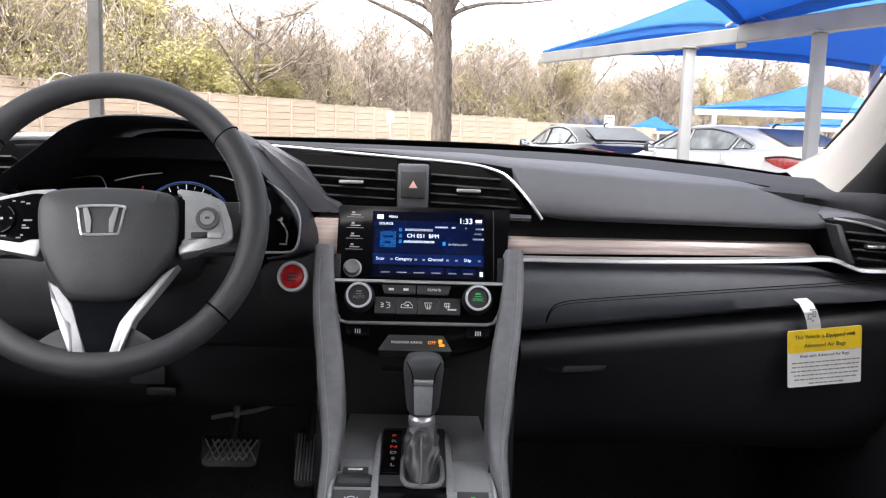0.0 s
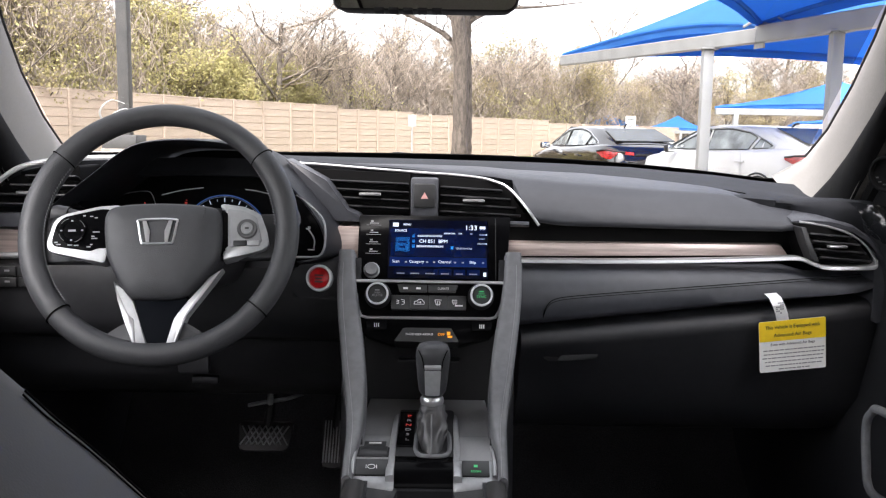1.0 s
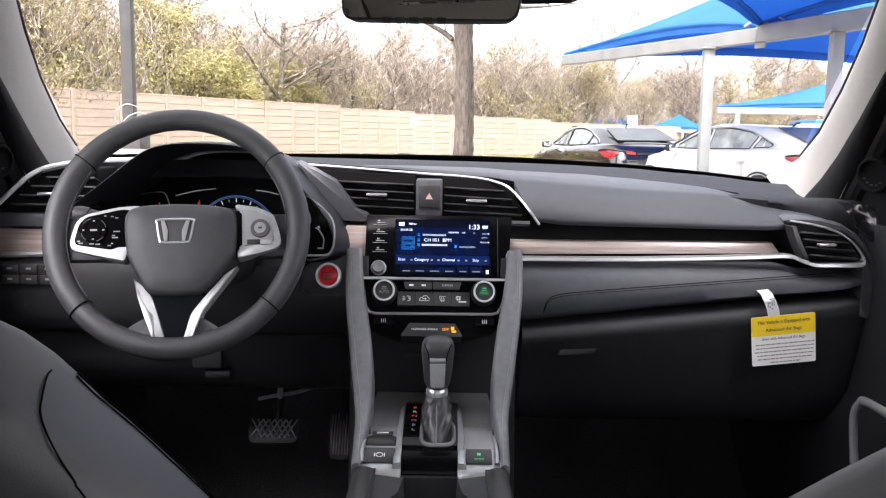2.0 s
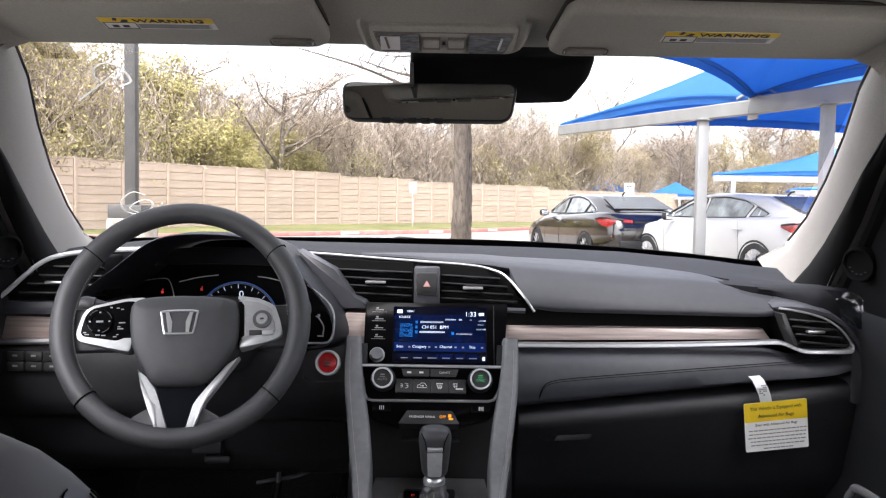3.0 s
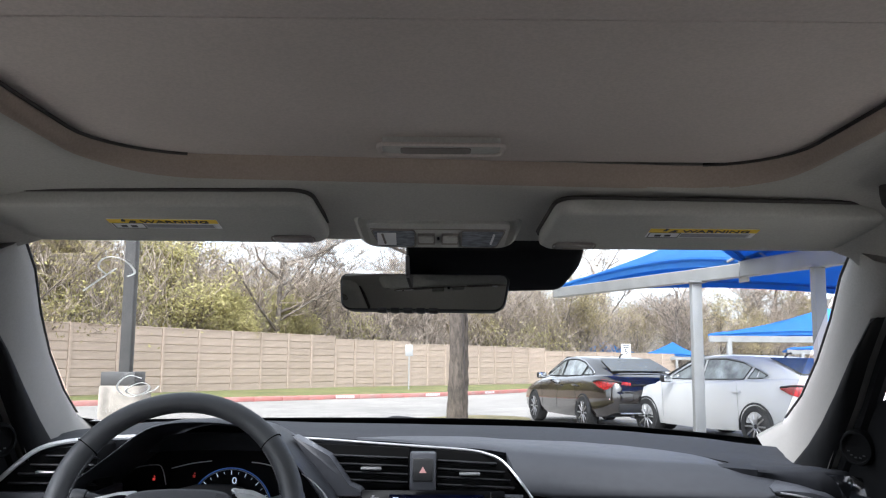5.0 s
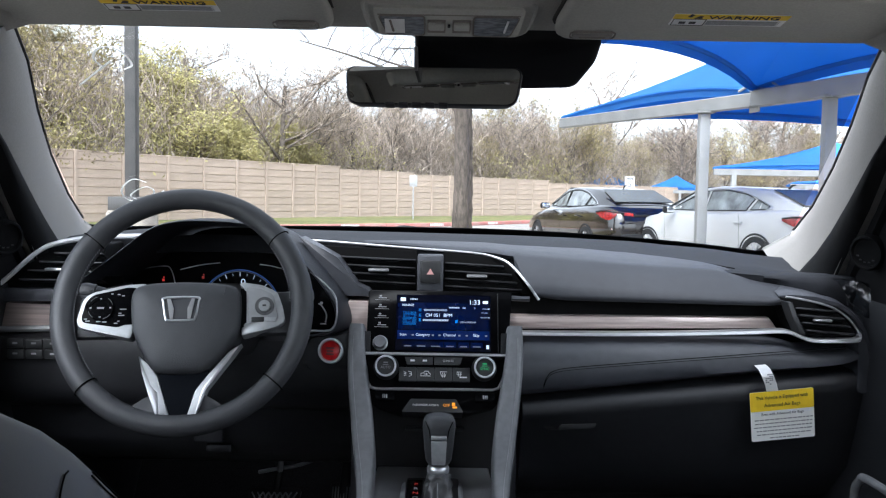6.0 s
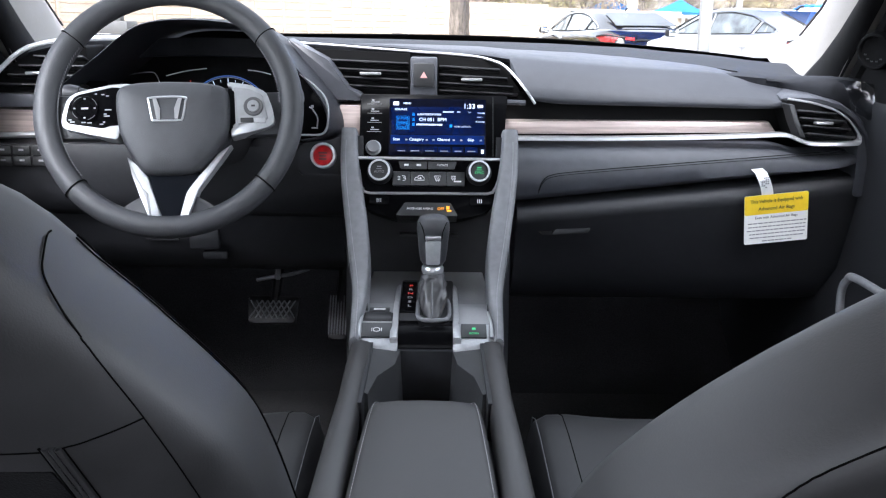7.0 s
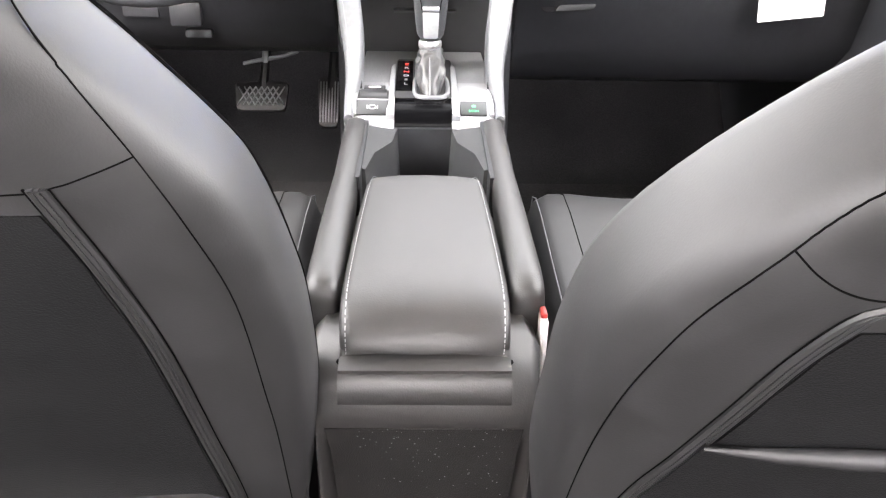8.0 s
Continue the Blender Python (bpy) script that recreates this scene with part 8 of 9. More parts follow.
    for poly, ridge in (([(-0.0575, -0.0715), (-0.0515, -0.0965), (-0.0408, -0.1270), (-0.0305, -0.1550), (-0.0122, -0.1560), (-0.0238, -0.1215), (-0.0300, -0.1000), (-0.046, -0.082)], [(-0.0570, -0.0730), (-0.0508, -0.0970), (-0.0404, -0.1270), (-0.0302, -0.1545), (-0.0262, -0.1545), (-0.0290, -0.1240), (-0.0395, -0.1150), (-0.0470, -0.0960)]),
                        ([(0.0845, -0.0570), (0.0715, -0.0755), (0.0380, -0.1200), (0.0255, -0.1570), (0.0128, -0.1565), (0.0222, -0.1235), (0.0300, -0.1130), (0.0400, -0.1000), (0.0660, -0.0690)], [(0.0840, -0.0580), (0.0712, -0.0758), (0.0378, -0.1203), (0.0252, -0.1560), (0.0225, -0.1560), (0.0330, -0.1195), (0.0670, -0.0730)])):
        bm = B()
        prism(bm, poly, -0.0105, 0.012, 0.0016, m=m)
        leg = part("lower_spoke", bm, M_SILVER, w, "satin silver lower spoke")
        bm = B()
        prism(bm, ridge, -0.0118, 0.0, 0.0008, m=m)
        part("bright_ridge", bm, M_CHROME, leg)
    bm = B()
    prism(bm, [(-0.0300, -0.094), (0.0390, -0.094), (0.0370, -0.1040), (0.0250, -0.1205), (0.0192, -0.1245), (0.0130, -0.1560), (-0.0112, -0.1562), (-0.0238, -0.1215)], -0.0088, 0.012, 0.0008, m=m)
    part("gloss_insert", bm, M_INSERT, w)
    # column and stalks
    c = thing("steering_column", (-0.366, 1.12, 0.88), "black steering column shroud with control stalks", "steering column")
    bm = B()
    rings = []
    for y, z, hx, hz in ((1.03, 0.925, 0.055, 0.050), (1.07, 0.922, 0.066, 0.058), (1.14, 0.915, 0.070, 0.062), (1.24, 0.905, 0.072, 0.065)):
        rings.append([(-0.366 + hx * math.copysign(abs(math.cos(a)) ** 0.6, math.cos(a)), y, z + hz * math.copysign(abs(math.sin(a)) ** 0.6, math.sin(a))) for a in [2 * math.pi * i / 24 for i in range(24)]])
    loft(bm, rings)
    part("shroud", bm, M_BLACK, c, smooth=60)
    for s in (-1, 1):
        bm = B()
        tube(bm, [(-0.366 + s * 0.05, 1.09, 0.945), (-0.366 + s * 0.13, 1.08, 0.962), (-0.366 + s * 0.155, 1.075, 0.968)], [0.010, 0.011, 0.012], 10)
        st = part("stalk", bm, M_DASH_LOW, c)
        bm = B()
        tube(bm, [(-0.366 + s * 0.155, 1.075, 0.968), (-0.366 + s * 0.170, 1.073, 0.971), (-0.366 + s * 0.176, 1.072, 0.972)], [0.0135, 0.0135, 0.011], 14)
        part("stalk_end", bm, M_LINER if s > 0 else M_DASH_LOW, st)
        bm = B()
        for q in range(3):
            box(bm, (-0.366 + s * (0.11 + 0.014 * q), 1.066, 0.962 + 0.003 * q), (0.006, 0.001, 0.003))
        part("stalk_marking", bm, M_WHITE, st)
    return w


# ---- seats ----
SEAM_A = [(0.1795, 0.9140), (0.1725, 0.9015), (0.153, 0.863), (0.135, 0.816), (0.118, 0.750), (0.112, 0.656), (0.110, 0.581), (0.113, 0.42)]
SEAM_C = [(0.38, 0.838), (0.224, 0.842), (0.195, 0.847), (0.178, 0.853), (0.153, 0.863)]
SEAM_B = [(0.202, 0.846), (0.183, 0.783), (0.168, 0.715), (0.157, 0.618), (0.148, 0.527), (0.145, 0.42)]
RIGHT_SHAPE = [(0.38, 0.250), (0.50, 0.270), (0.60, 0.281), (0.70, 0.281), (0.75, 0.2795), (0.802, 0.2711), (0.844, 0.2514), (0.885, 0.2185), (0.926, 0.1765), (0.962, 0.129), (0.992, 0.0833), (1.012, 0.0483), (1.024, 0.0233), (1.028, 0.0133)]
RIGHT_SEAMS = ([(0.30, 0.975), (0.235, 0.948), (0.205, 0.934), (0.177, 0.910), (0.163, 0.894), (0.151, 0.876), (0.126, 0.834), (0.113, 0.799), (0.103, 0.756), (0.097, 0.702), (0.094, 0.626), (0.095, 0.53), (0.10, 0.42)],
               [(0.38, 0.862), (0.28, 0.860), (0.215, 0.853), (0.196, 0.851), (0.179, 0.855), (0.164, 0.864), (0.151, 0.876)],
               [(0.235, 0.853), (0.213, 0.850), (0.198, 0.845), (0.187, 0.835), (0.173, 0.802), (0.160, 0.755), (0.145, 0.701), (0.128, 0.639), (0.116, 0.53), (0.112, 0.42)], 0.720)


def build_seat(s, dy, label, pocket, recline=0.0, shape=None, seams=None):
    st = thing("front_seat", (s * 0.37, 0.45 + dy, 0.22), label, "seat", "front seats")
    cx = 0.36
    lev = shape or [(0.40, 0.245), (0.50, 0.260), (0.60, 0.272), (0.70, 0.272), (0.75, 0.266), (0.80, 0.256), (0.835, 0.244), (0.865, 0.224), (0.89, 0.205), (0.918, 0.183), (0.938, 0.165), (0.957, 0.151), (0.975, 0.133), (0.992, 0.116), (1.006, 0.092), (1.016, 0.062), (1.022, 0.025)]
    lev = [(p.x, p.y) for p in spline([(z, w, 0) for z, w in lev], 8)]
    nexp = 5.2

    def hw(z):
        return table(z, lev)[0]

    def mid(z):
        return 0.275 + dy - (z - 0.84) * 0.36

    def hd(z):
        return 0.066 * min(1.0, max(0.25, (1.035 - z) / 0.06))

    def rear(x, z, lift=0.0012):
        q = min(0.999, abs((abs(x) - cx) / hw(z)))
        return Vector((s * abs(x), mid(z) - hd(z) * (1 - q ** nexp) ** (1 / nexp) - lift, z))
    rings = []
    zs = [lerp(0.38, 1.022, (i / 44)) for i in range(45)]
    zs = [z for z in zs if z < 1.0] + [1.003, 1.009, 1.014, 1.018, 1.021] + ([1.025, 1.0275] if shape else [])
    for z in zs:
        r = []
        for q in range(40):
            a = 2 * math.pi * q / 40
            ca, sa = math.cos(a), math.sin(a)
            r.append((s * (cx + hw(z) * math.copysign(abs(ca) ** (2 / nexp), ca)), mid(z) + hd(z) * math.copysign(abs(sa) ** (2 / nexp), sa), z))
        rings.append(r)
    bm = B()
    loft(bm, rings)
    back = part("backrest", bm, M_LEATHER, st, smooth=80)

    def line(pts, rad, mt, nm, lift=0.0012, n=6):
        bm = B()
        tube(bm, [rear(p.x, p.y, lift) for p in spline([(x, z, 0) for x, z in pts], n)], rad, 6)
        return part(nm, bm, mt, back)
    A, C, Bd, zp = seams or (SEAM_A, SEAM_C, SEAM_B, 0.688)
    # piping along the front of the tunnel-side bolster
    for depth, rad in () if shape else ((0.66, 0.0009), (0.55, 0.0006)):
        bm = B()
        tube(bm, [(s * (cx - hw(z) * (1 - depth ** nexp) ** (1 / nexp) - 0.0006), mid(z) + hd(z) * depth, z) for z in [lerp(0.60, 0.952, i / 30) for i in range(31)]], rad, 5)
        part("bolster_piping", bm, M_SEAM, back)
    line(A, 0.0005, M_SEAM, "bolster_seam", 0.0002)
    if not shape:
        # the seam runs on over the shoulder of the bolster
        bm = B()
        tube(bm, spline([(s * x, y, z) for x, y, z in ((0.2118, 0.252, 0.9606), (0.2108, 0.2445, 0.9598), (0.2062, 0.228, 0.9545), (0.2005, 0.2125, 0.9463), (0.1890, 0.2033, 0.9302), (0.1795, 0.2031, 0.9140))], 6), 0.0006, 6)
        part("bolster_seam", bm, M_SEAM, back)
    line(C, 0.0005, M_SEAM, "cross_seam", 0.0004)
    # stitched band from the cross seam down the panel
    for off, rad, mt, nm in ((-0.0042, 0.0005, M_SEAM, "band_edge"), (-0.0012, 0.0024, M_LEATHER, "band"), (0.0024, 0.0024, M_LEATHER, "band"), (0.0060, 0.0024, M_LEATHER, "band"), (0.0092, 0.0009, M_SEAM, "band_edge")):
        line([(x + off, z) for x, z in Bd], rad, mt, nm, 0.0005)
    for off in (0.0006, 0.0042):
        bm = B()
        pts = spline([(x + off, z, 0) for x, z in Bd], 30)
        for i in range(0, len(pts) - 1):
            a, b = pts[i], pts[i].lerp(pts[i + 1], 0.55)
            tube(bm, [rear(a.x, a.y, 0.0030), rear(b.x, b.y, 0.0030)], 0.00045, 4)
        part("stitching", bm, M_BUTTON, back)
    band = sorted((z, x) for x, z in Bd)
    # inset centre panel of the back, slightly matt, shade put into its darker colour
    rows = []
    for i in range(21):
        z = lerp(0.43, 0.828, i / 20)
        x0 = table(z, band)[0] + 0.0105
        rows.append([rear(lerp(x0, 2 * cx - x0, q / 10), z, 0.0016) for q in range(11)])
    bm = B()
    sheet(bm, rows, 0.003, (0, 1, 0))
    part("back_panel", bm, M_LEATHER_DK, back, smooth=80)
    if pocket:
        rows = []
        for i in range(13):
            z = lerp(0.43, zp, i / 12)
            x0 = table(z, band)[0] + 0.004
            bow = 0.006 * math.sin(math.pi * i / 12) + (0.006 if i == 12 else 0)
            rows.append([rear(lerp(x0, 2 * cx - x0, q / 10), z - 0.006 * math.sin(math.pi * q / 10) * (i / 12), 0.004 + bow * math.sin(math.pi * (q + 0.5) / 11)) for q in range(11)])
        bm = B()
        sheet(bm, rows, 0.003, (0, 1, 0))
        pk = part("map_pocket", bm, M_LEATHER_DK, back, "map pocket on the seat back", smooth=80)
        bm = B()
        tube(bm, [Vector(p) + Vector((0, 0.001, -0.003)) for p in rows[-1]], [0.0012, 0.0045] + [0.0062] * 7 + [0.0045, 0.0012], 10)
        part("pocket_hem", bm, M_LEATHER, pk)
    if recline:
        piv = Vector((0, 0.38 + dy, 0.45)) - BASE[st.name]
        back.matrix_basis = Matrix.Translation(piv + Vector((0, 0, 0.007))) @ Matrix.Rotation(radians(recline), 4, "X") @ Matrix.Translation(-piv)
    # cushion with side bolster
    bm = B()
    rings = []
    for y, hwid, z1, z0 in ((0.30, 0.22, 0.525, 0.36), (0.36, 0.238, 0.545, 0.34), (0.50, 0.246, 0.552, 0.33), (0.65, 0.248, 0.558, 0.33), (0.78, 0.247, 0.566, 0.34), (0.84, 0.244, 0.565, 0.36), (0.872, 0.236, 0.553, 0.38), (0.886, 0.222, 0.525, 0.42)):
        sec = [(-1.0, 0.35), (-0.99, 0.80), (-0.95, 0.96), (-0.88, 1.015), (-0.76, 1.02), (-0.62, 1.0), (-0.45, 0.985), (0, 0.98), (0.45, 0.985), (0.62, 1.0), (0.76, 1.02), (0.88, 1.015), (0.95, 0.96), (0.99, 0.80), (1.0, 0.35), (0.9, 0), (-0.9, 0)]
        rings.append([(s * 0.375 + hwid * x, y, lerp(z0, z1, q)) for x, q in sec])
    loft(bm, rings)
    cu = part("cushion", bm, M_LEATHER, st, "black leather seat cushion", smooth=60)
    for off in (0.935, 0.786):
        bm = B()
        tube(bm, [(s * 0.375 - s * 0.243 * off, y, z - (0.004 if off > 0.9 else -0.0012)) for y, z in ((0.45, 0.553), (0.65, 0.5615), (0.78, 0.5695), (0.84, 0.568), (0.873, 0.555), (0.886, 0.525))], 0.0007, 5)
        part("cushion_seam", bm, M_RAIL if off > 0.9 else M_SEAM, cu)
    # base, rail and recliner cover on the tunnel side
    bm = B()
    box(bm, (s * 0.37, 0.55 + dy, 0.29), (0.40, 0.50, 0.13), 0.02)
    part("base", bm, M_BLACK, st)
    bm = B()
    prism(bm, round_poly([(0.24, 0.30), (0.62, 0.30), (0.60, 0.38), (0.42, 0.43), (0.34, 0.48), (0.29, 0.48), (0.26, 0.42)], 0.03), 0, 0.02, 0.004, m=Matrix.Translation((s * 0.122, dy, 0)) @ Matrix.Rotation(radians(90), 4, "Z"))
    part("side_cover", bm, M_BLACK, st)
    # buckle on the tunnel side
    bm = B()
    tube(bm, [(s * 0.112, 0.36 + dy, 0.42), (s * 0.113, 0.385 + dy, 0.53)], 0.011, 6, flat=0.5)
    part("buckle_strap", bm, M_BLACK, st)
    if pocket:
        bm = B()
        box(bm, (s * 0.1050, 0.447, 0.588), (0.007, 0.026, 0.075), 0.002)
        bk = part("belt_buckle", bm, M_WHITE, st, "pale belt buckle with a red key")
        bm = B()
        box(bm, (s * 0.1050, 0.447, 0.627), (0.006, 0.016, 0.006), 0.002)
        part("release_key", bm, M_KEYRED, bk)
    return st


# ---- overhead: visors, console, mirror, sensor housing ----
def build_overhead():
    for x0, x1, lx in ((-0.630, -0.138, -0.348), (0.148, 0.588, 0.358)):
        v = thing("sun_visor", ((x0 + x1) / 2, 0.85, 1.36), "grey sun visor folded up, with a warning label", "sun visor", "sun visors")
        m = Matrix.Translation(((x0 + x1) / 2, 0.850, 1.366 if x0 < 0 else 1.360)) @ Matrix.Rotation(radians(-9.6), 4, "X") @ Matrix.Rotation(radians(90), 4, "X")
        w, h = (x1 - x0) / 2, 0.082
        inner = w if x0 < 0 else -w
        sgn = 1 if x0 < 0 else -1
        poly = [(sgn * w, -h), (sgn * (w - 0.012), h - 0.007), (-sgn * w * 0.97, h - 0.018), (-sgn * w, -h + 0.004)]
        if sgn < 0:
            poly = list(reversed(poly))
        R = round_poly(poly, 0.03, 6)
        bm = B()
        rings = []
        for k, y in ((0.97, 0.012), (0.995, 0.008), (1.0, 0.0), (0.995, -0.006), (0.97, -0.0095), (0.9, -0.0105), (0.02, -0.0108)):
            rings.append([m @ Vector((x * k if k > 0.9 else x * k, y, z * k)) for x, z in R])
        loft(bm, rings)
        vis = part("panel", bm, M_VISOR, v, "grey fabric panel", smooth=50)
        # dark tube drawn for the shadow gap between visor and headliner
        bm = B()
        tube(bm, [m @ Vector((x * 1.003, 0.0105, z * 1.010)) for x, z in R], 0.0028, 6, closed=True)
        part("edge_gap_shade", bm, M_DARKGREY, vis, "dark line standing for the shadow gap round the edge")
        # clip at the inner lower corner
        bm = B()
        box(bm, (sgn * (w - 0.050), -0.012, -h + 0.030), (0.052, 0.008, 0.018), 0.003, m=m)
        cl = part("clip", bm, M_PILLAR, v)
        # raised dark plate in place of the clip's shaded slot
        bm = B()
        box(bm, (sgn * (w - 0.050), -0.0160, -h + 0.028), (0.034, 0.002, 0.006), 0.001, m=m)
        part("clip_recess", bm, M_RECESS, cl)
        bm = B()
        tube(bm, [m @ Vector((sgn * (w - 0.050) + x, -0.0135, -h + 0.030 + z)) for x, z in round_poly([(-0.029, -0.011), (0.029, -0.011), (0.029, 0.011), (-0.029, 0.011)], 0.007)], 0.0012, 5, closed=True)
        part("clip_outline", bm, M_RECESS, cl)
        # label
        lm = m @ Matrix.Translation((lx - (x0 + x1) / 2, -0.0112, 0.003))
        bm = B()
        box(bm, (0, 0, 0), (0.142, 0.0006, 0.036), 0, m=lm)
        lab = part("warning_label", bm, M_WHITE, v, "white and yellow warning label")
        bm = B()
        box(bm, (0, -0.0006, 0.0110), (0.142, 0.0006, 0.0140), 0, m=lm)
        part("yellow_band", bm, M_YELLOW, lab)
        bm = B()
        letters(bm, "WARNING", 0.0135, lm, 0.016, 0.0105, -0.0014, depth=0.0004, wide=1.35)
        tri = [bm.verts.new(lm @ Vector(p)) for p in ((-0.046, -0.0014, 0.0062), (-0.034, -0.0014, 0.0062), (-0.040, -0.0014, 0.0160))]
        bm.faces.new(tri)
        part("lettering", bm, M_INK, lab, smooth=0)
        bm = B()
        for i in range(4):
            box(bm, (0.018, -0.0006, -0.0145 + 0.0042 * i), (0.094, 0.0004, 0.0007), 0, m=lm)
        for i in range(3):
            box(bm, (0.018, -0.0006, -0.0124 + 0.0042 * i), (0.088, 0.0004, 0.0013), 0, m=lm)
        part("small_print", bm, M_GREYINK, lab)
        bm = B()
        for q in (-0.056, -0.043):
            box(bm, (q, -0.0008, -0.009), (0.008, 0.0004, 0.007), 0, m=lm)
            box(bm, (q + 0.004, -0.0008, -0.004), (0.005, 0.0004, 0.009), 0, m=lm @ Matrix.Rotation(radians(20), 4, "Y"))
        for z in (0.0030, -0.0172):
            box(bm, (-0.0485, -0.0008, z), (0.040, 0.0004, 0.0010), 0, m=lm)
        for x in (-0.0685, -0.0285):
            box(bm, (x, -0.0008, -0.007), (0.0010, 0.0004, 0.020), 0, m=lm)
        part("pictogram", bm, M_INK, lab)
    # overhead console
    o = thing("overhead_console", (0.011, 0.90, 1.36), "grey overhead console with map lamps and switches", "overhead console")
    m = Matrix.Translation((0.011, 0.902, 1.357)) @ Matrix.Rotation(radians(-31), 4, "X") @ Matrix.Rotation(radians(90), 4, "X")
    bm = B()
    R = round_poly([(-0.104, -0.033), (0.104, -0.033), (0.117, 0.038), (-0.117, 0.038)], 0.02, 5)
    loft(bm, [[m @ Vector((x * k, y, z * k)) for x, z in R] for k, y in ((1.10, 0.030), (1.04, 0.010), (1.0, 0.0), (0.965, -0.0025), (0.94, -0.0015), (0.92, 0.0006), (0.02, 0.0008))])
    part("body", bm, M_VISOR, o, smooth=50)
    bm = B()
    prism(bm, round_poly([(-0.092, -0.029), (0.092, -0.029), (0.099, 0.022), (-0.099, 0.022)], 0.008), -0.0045, 0.002, 0.0012, m=m)
    pn = part("lamp_panel", bm, M_VISOR, o)
    bm = B()
    box(bm, (0, -0.0048, 0.0105), (0.186, 0.0008, 0.0012), 0, m=m)
    part("panel_gap", bm, M_RECESS, pn)
    for s in (-1, 1):
        bm = B()
        prism(bm, round_poly([(s * 0.033, 0.008), (s * 0.033, -0.026), (s * 0.080, -0.026), (s * 0.091, 0.008)], 0.005), -0.0062, -0.001, 0.001, m=m)
        ln = part("map_lamp", bm, M_LENS, o, "clear ribbed map lamp lens")
        bm = B()
        tube(bm, [m @ Vector((x, -0.0056, z)) for x, z in round_poly([(s * 0.032, 0.009), (s * 0.032, -0.027), (s * 0.0808, -0.027), (s * 0.0922, 0.009)], 0.005)], 0.0009, 5, closed=True)
        part("lamp_frame", bm, M_RECESS, ln)
        # darker plate stands for the shade in the switch hollow
        bm = B()
        box(bm, (s * 0.0165, -0.0052, -0.010), (0.024, 0.002, 0.024), 0.002, m=m)
        sw = part("switch_well", bm, M_RECESS, o)
        bm = B()
        box(bm, (s * 0.0165, -0.0080, -0.007), (0.021, 0.006, 0.012), 0.002, m=m)
        part("switch", bm, M_VISOR, sw)
        bm = B()
        tube(bm, [m @ Vector((s * 0.077, -0.0070, 0.003)), m @ Vector((s * 0.073, -0.0070, -0.018))], 0.0016, 5)
        part("lamp_rib", bm, M_WHITE if s > 0 else M_RECESS, ln)
    bm = B()
    box(bm, (-0.071, -0.0062, -0.009), (0.026, 0.001, 0.026), 0.0, m=m)
    part("lens_reflector", bm, M_WHITE, o)
    bm = B()
    lathe(bm, [(0.0018, 0.0), (0.0018, 0.008), (0.0002, 0.008)], 10, m @ Matrix.Translation((0, 0, -0.008)))
    part("microphone_hole", bm, M_BLACK, o)
    # mirror
    r = thing("rear_view_mirror", (-0.01, 1.01, 1.30), "black framed rear-view mirror below the headliner", "mirror")
    m = Matrix.Translation((-0.010, 1.0, 1.281)) @ Matrix.Rotation(radians(-5), 4, "Z") @ Matrix.Rotation(radians(-14), 4, "X") @ Matrix.Rotation(radians(0.5), 4, "Y")
    R = round_poly([(-0.122, -0.0275), (0.120, -0.0275), (0.129, 0.0285), (-0.128, 0.0285)], 0.015, 6)
    bm = B()
    loft(bm, [[m @ Vector((x * k, y, z * k)) for x, z in R] for k, y in ((0.80, 0.030), (0.95, 0.018), (1.0, 0.004), (0.995, -0.001), (0.975, -0.002), (0.97, 0.0))])
    part("housing", bm, M_BLACK, r, smooth=50)
    bm = B()
    loft(bm, [[m @ Vector((x * 0.972, y, z * 0.955)) for x, z in R] for y in (0.002, -0.0012)])
    part("mirror_glass", bm, M_MIRRORDIM, r, smooth=0)
    bm = B()
    for q in range(5):
        box(bm, (-0.06 + 0.019 * q, 0.004, -0.0275), (0.013, 0.014, 0.005), 0.001, m=m)
    part("mirror_buttons", bm, M_BLACK, r)
    bm = B()
    tube(bm, [(-0.01, 1.02, 1.285), (0.0, 1.06, 1.312), (0.0, 1.08, 1.325)], 0.013, 10)
    part("mirror_stem", bm, M_BLACK, r)
    # sensor housing on the glass
    sh = thing("camera_housing", (0.09, 1.05, 1.33), "black driver-assist camera housing on the windshield", "camera housing")
    bm = B()
    P = [(-0.036, 0.975), (0.226, 0.975), (0.226, 1.03), (0.208, 1.092), (0.120, 1.098), (0.070, 1.07), (-0.036, 1.062)]
    R = round_poly(P, 0.015, 4)
    loft(bm, [[(x * k + 0.09 * (1 - k), (y - 1.03) * k + 1.03, glass_z((y - 1.03) * k + 1.03) - dz) for x, y in R] for k, dz in ((1.0, -0.004), (1.0, 0.012), (0.97, 0.017), (0.9, 0.019), (0.02, 0.019))])
    part("cover", bm, M_PIT, sh, smooth=50)
    bm = B()
    box(bm, (-0.034, 1.02, 1.318), (0.005, 0.085, 0.03), 0.001)
    part("cover_edge", bm, M_LINER, sh)
    # dotted shade band on the glass
    v, f = [], []

    def dot(x, y, rr):
        i0 = len(v)
        z = glass_z(y) - 0.003
        for q in range(6):
            a = math.pi * q / 3
            v.append((x + rr * math.cos(a), y + rr * math.sin(a) * 0.92, z - rr * math.sin(a) * 0.39 + 0.012 * (1 - (x / 0.62) ** 2)))
        f.append(tuple(range(i0, i0 + 6)))
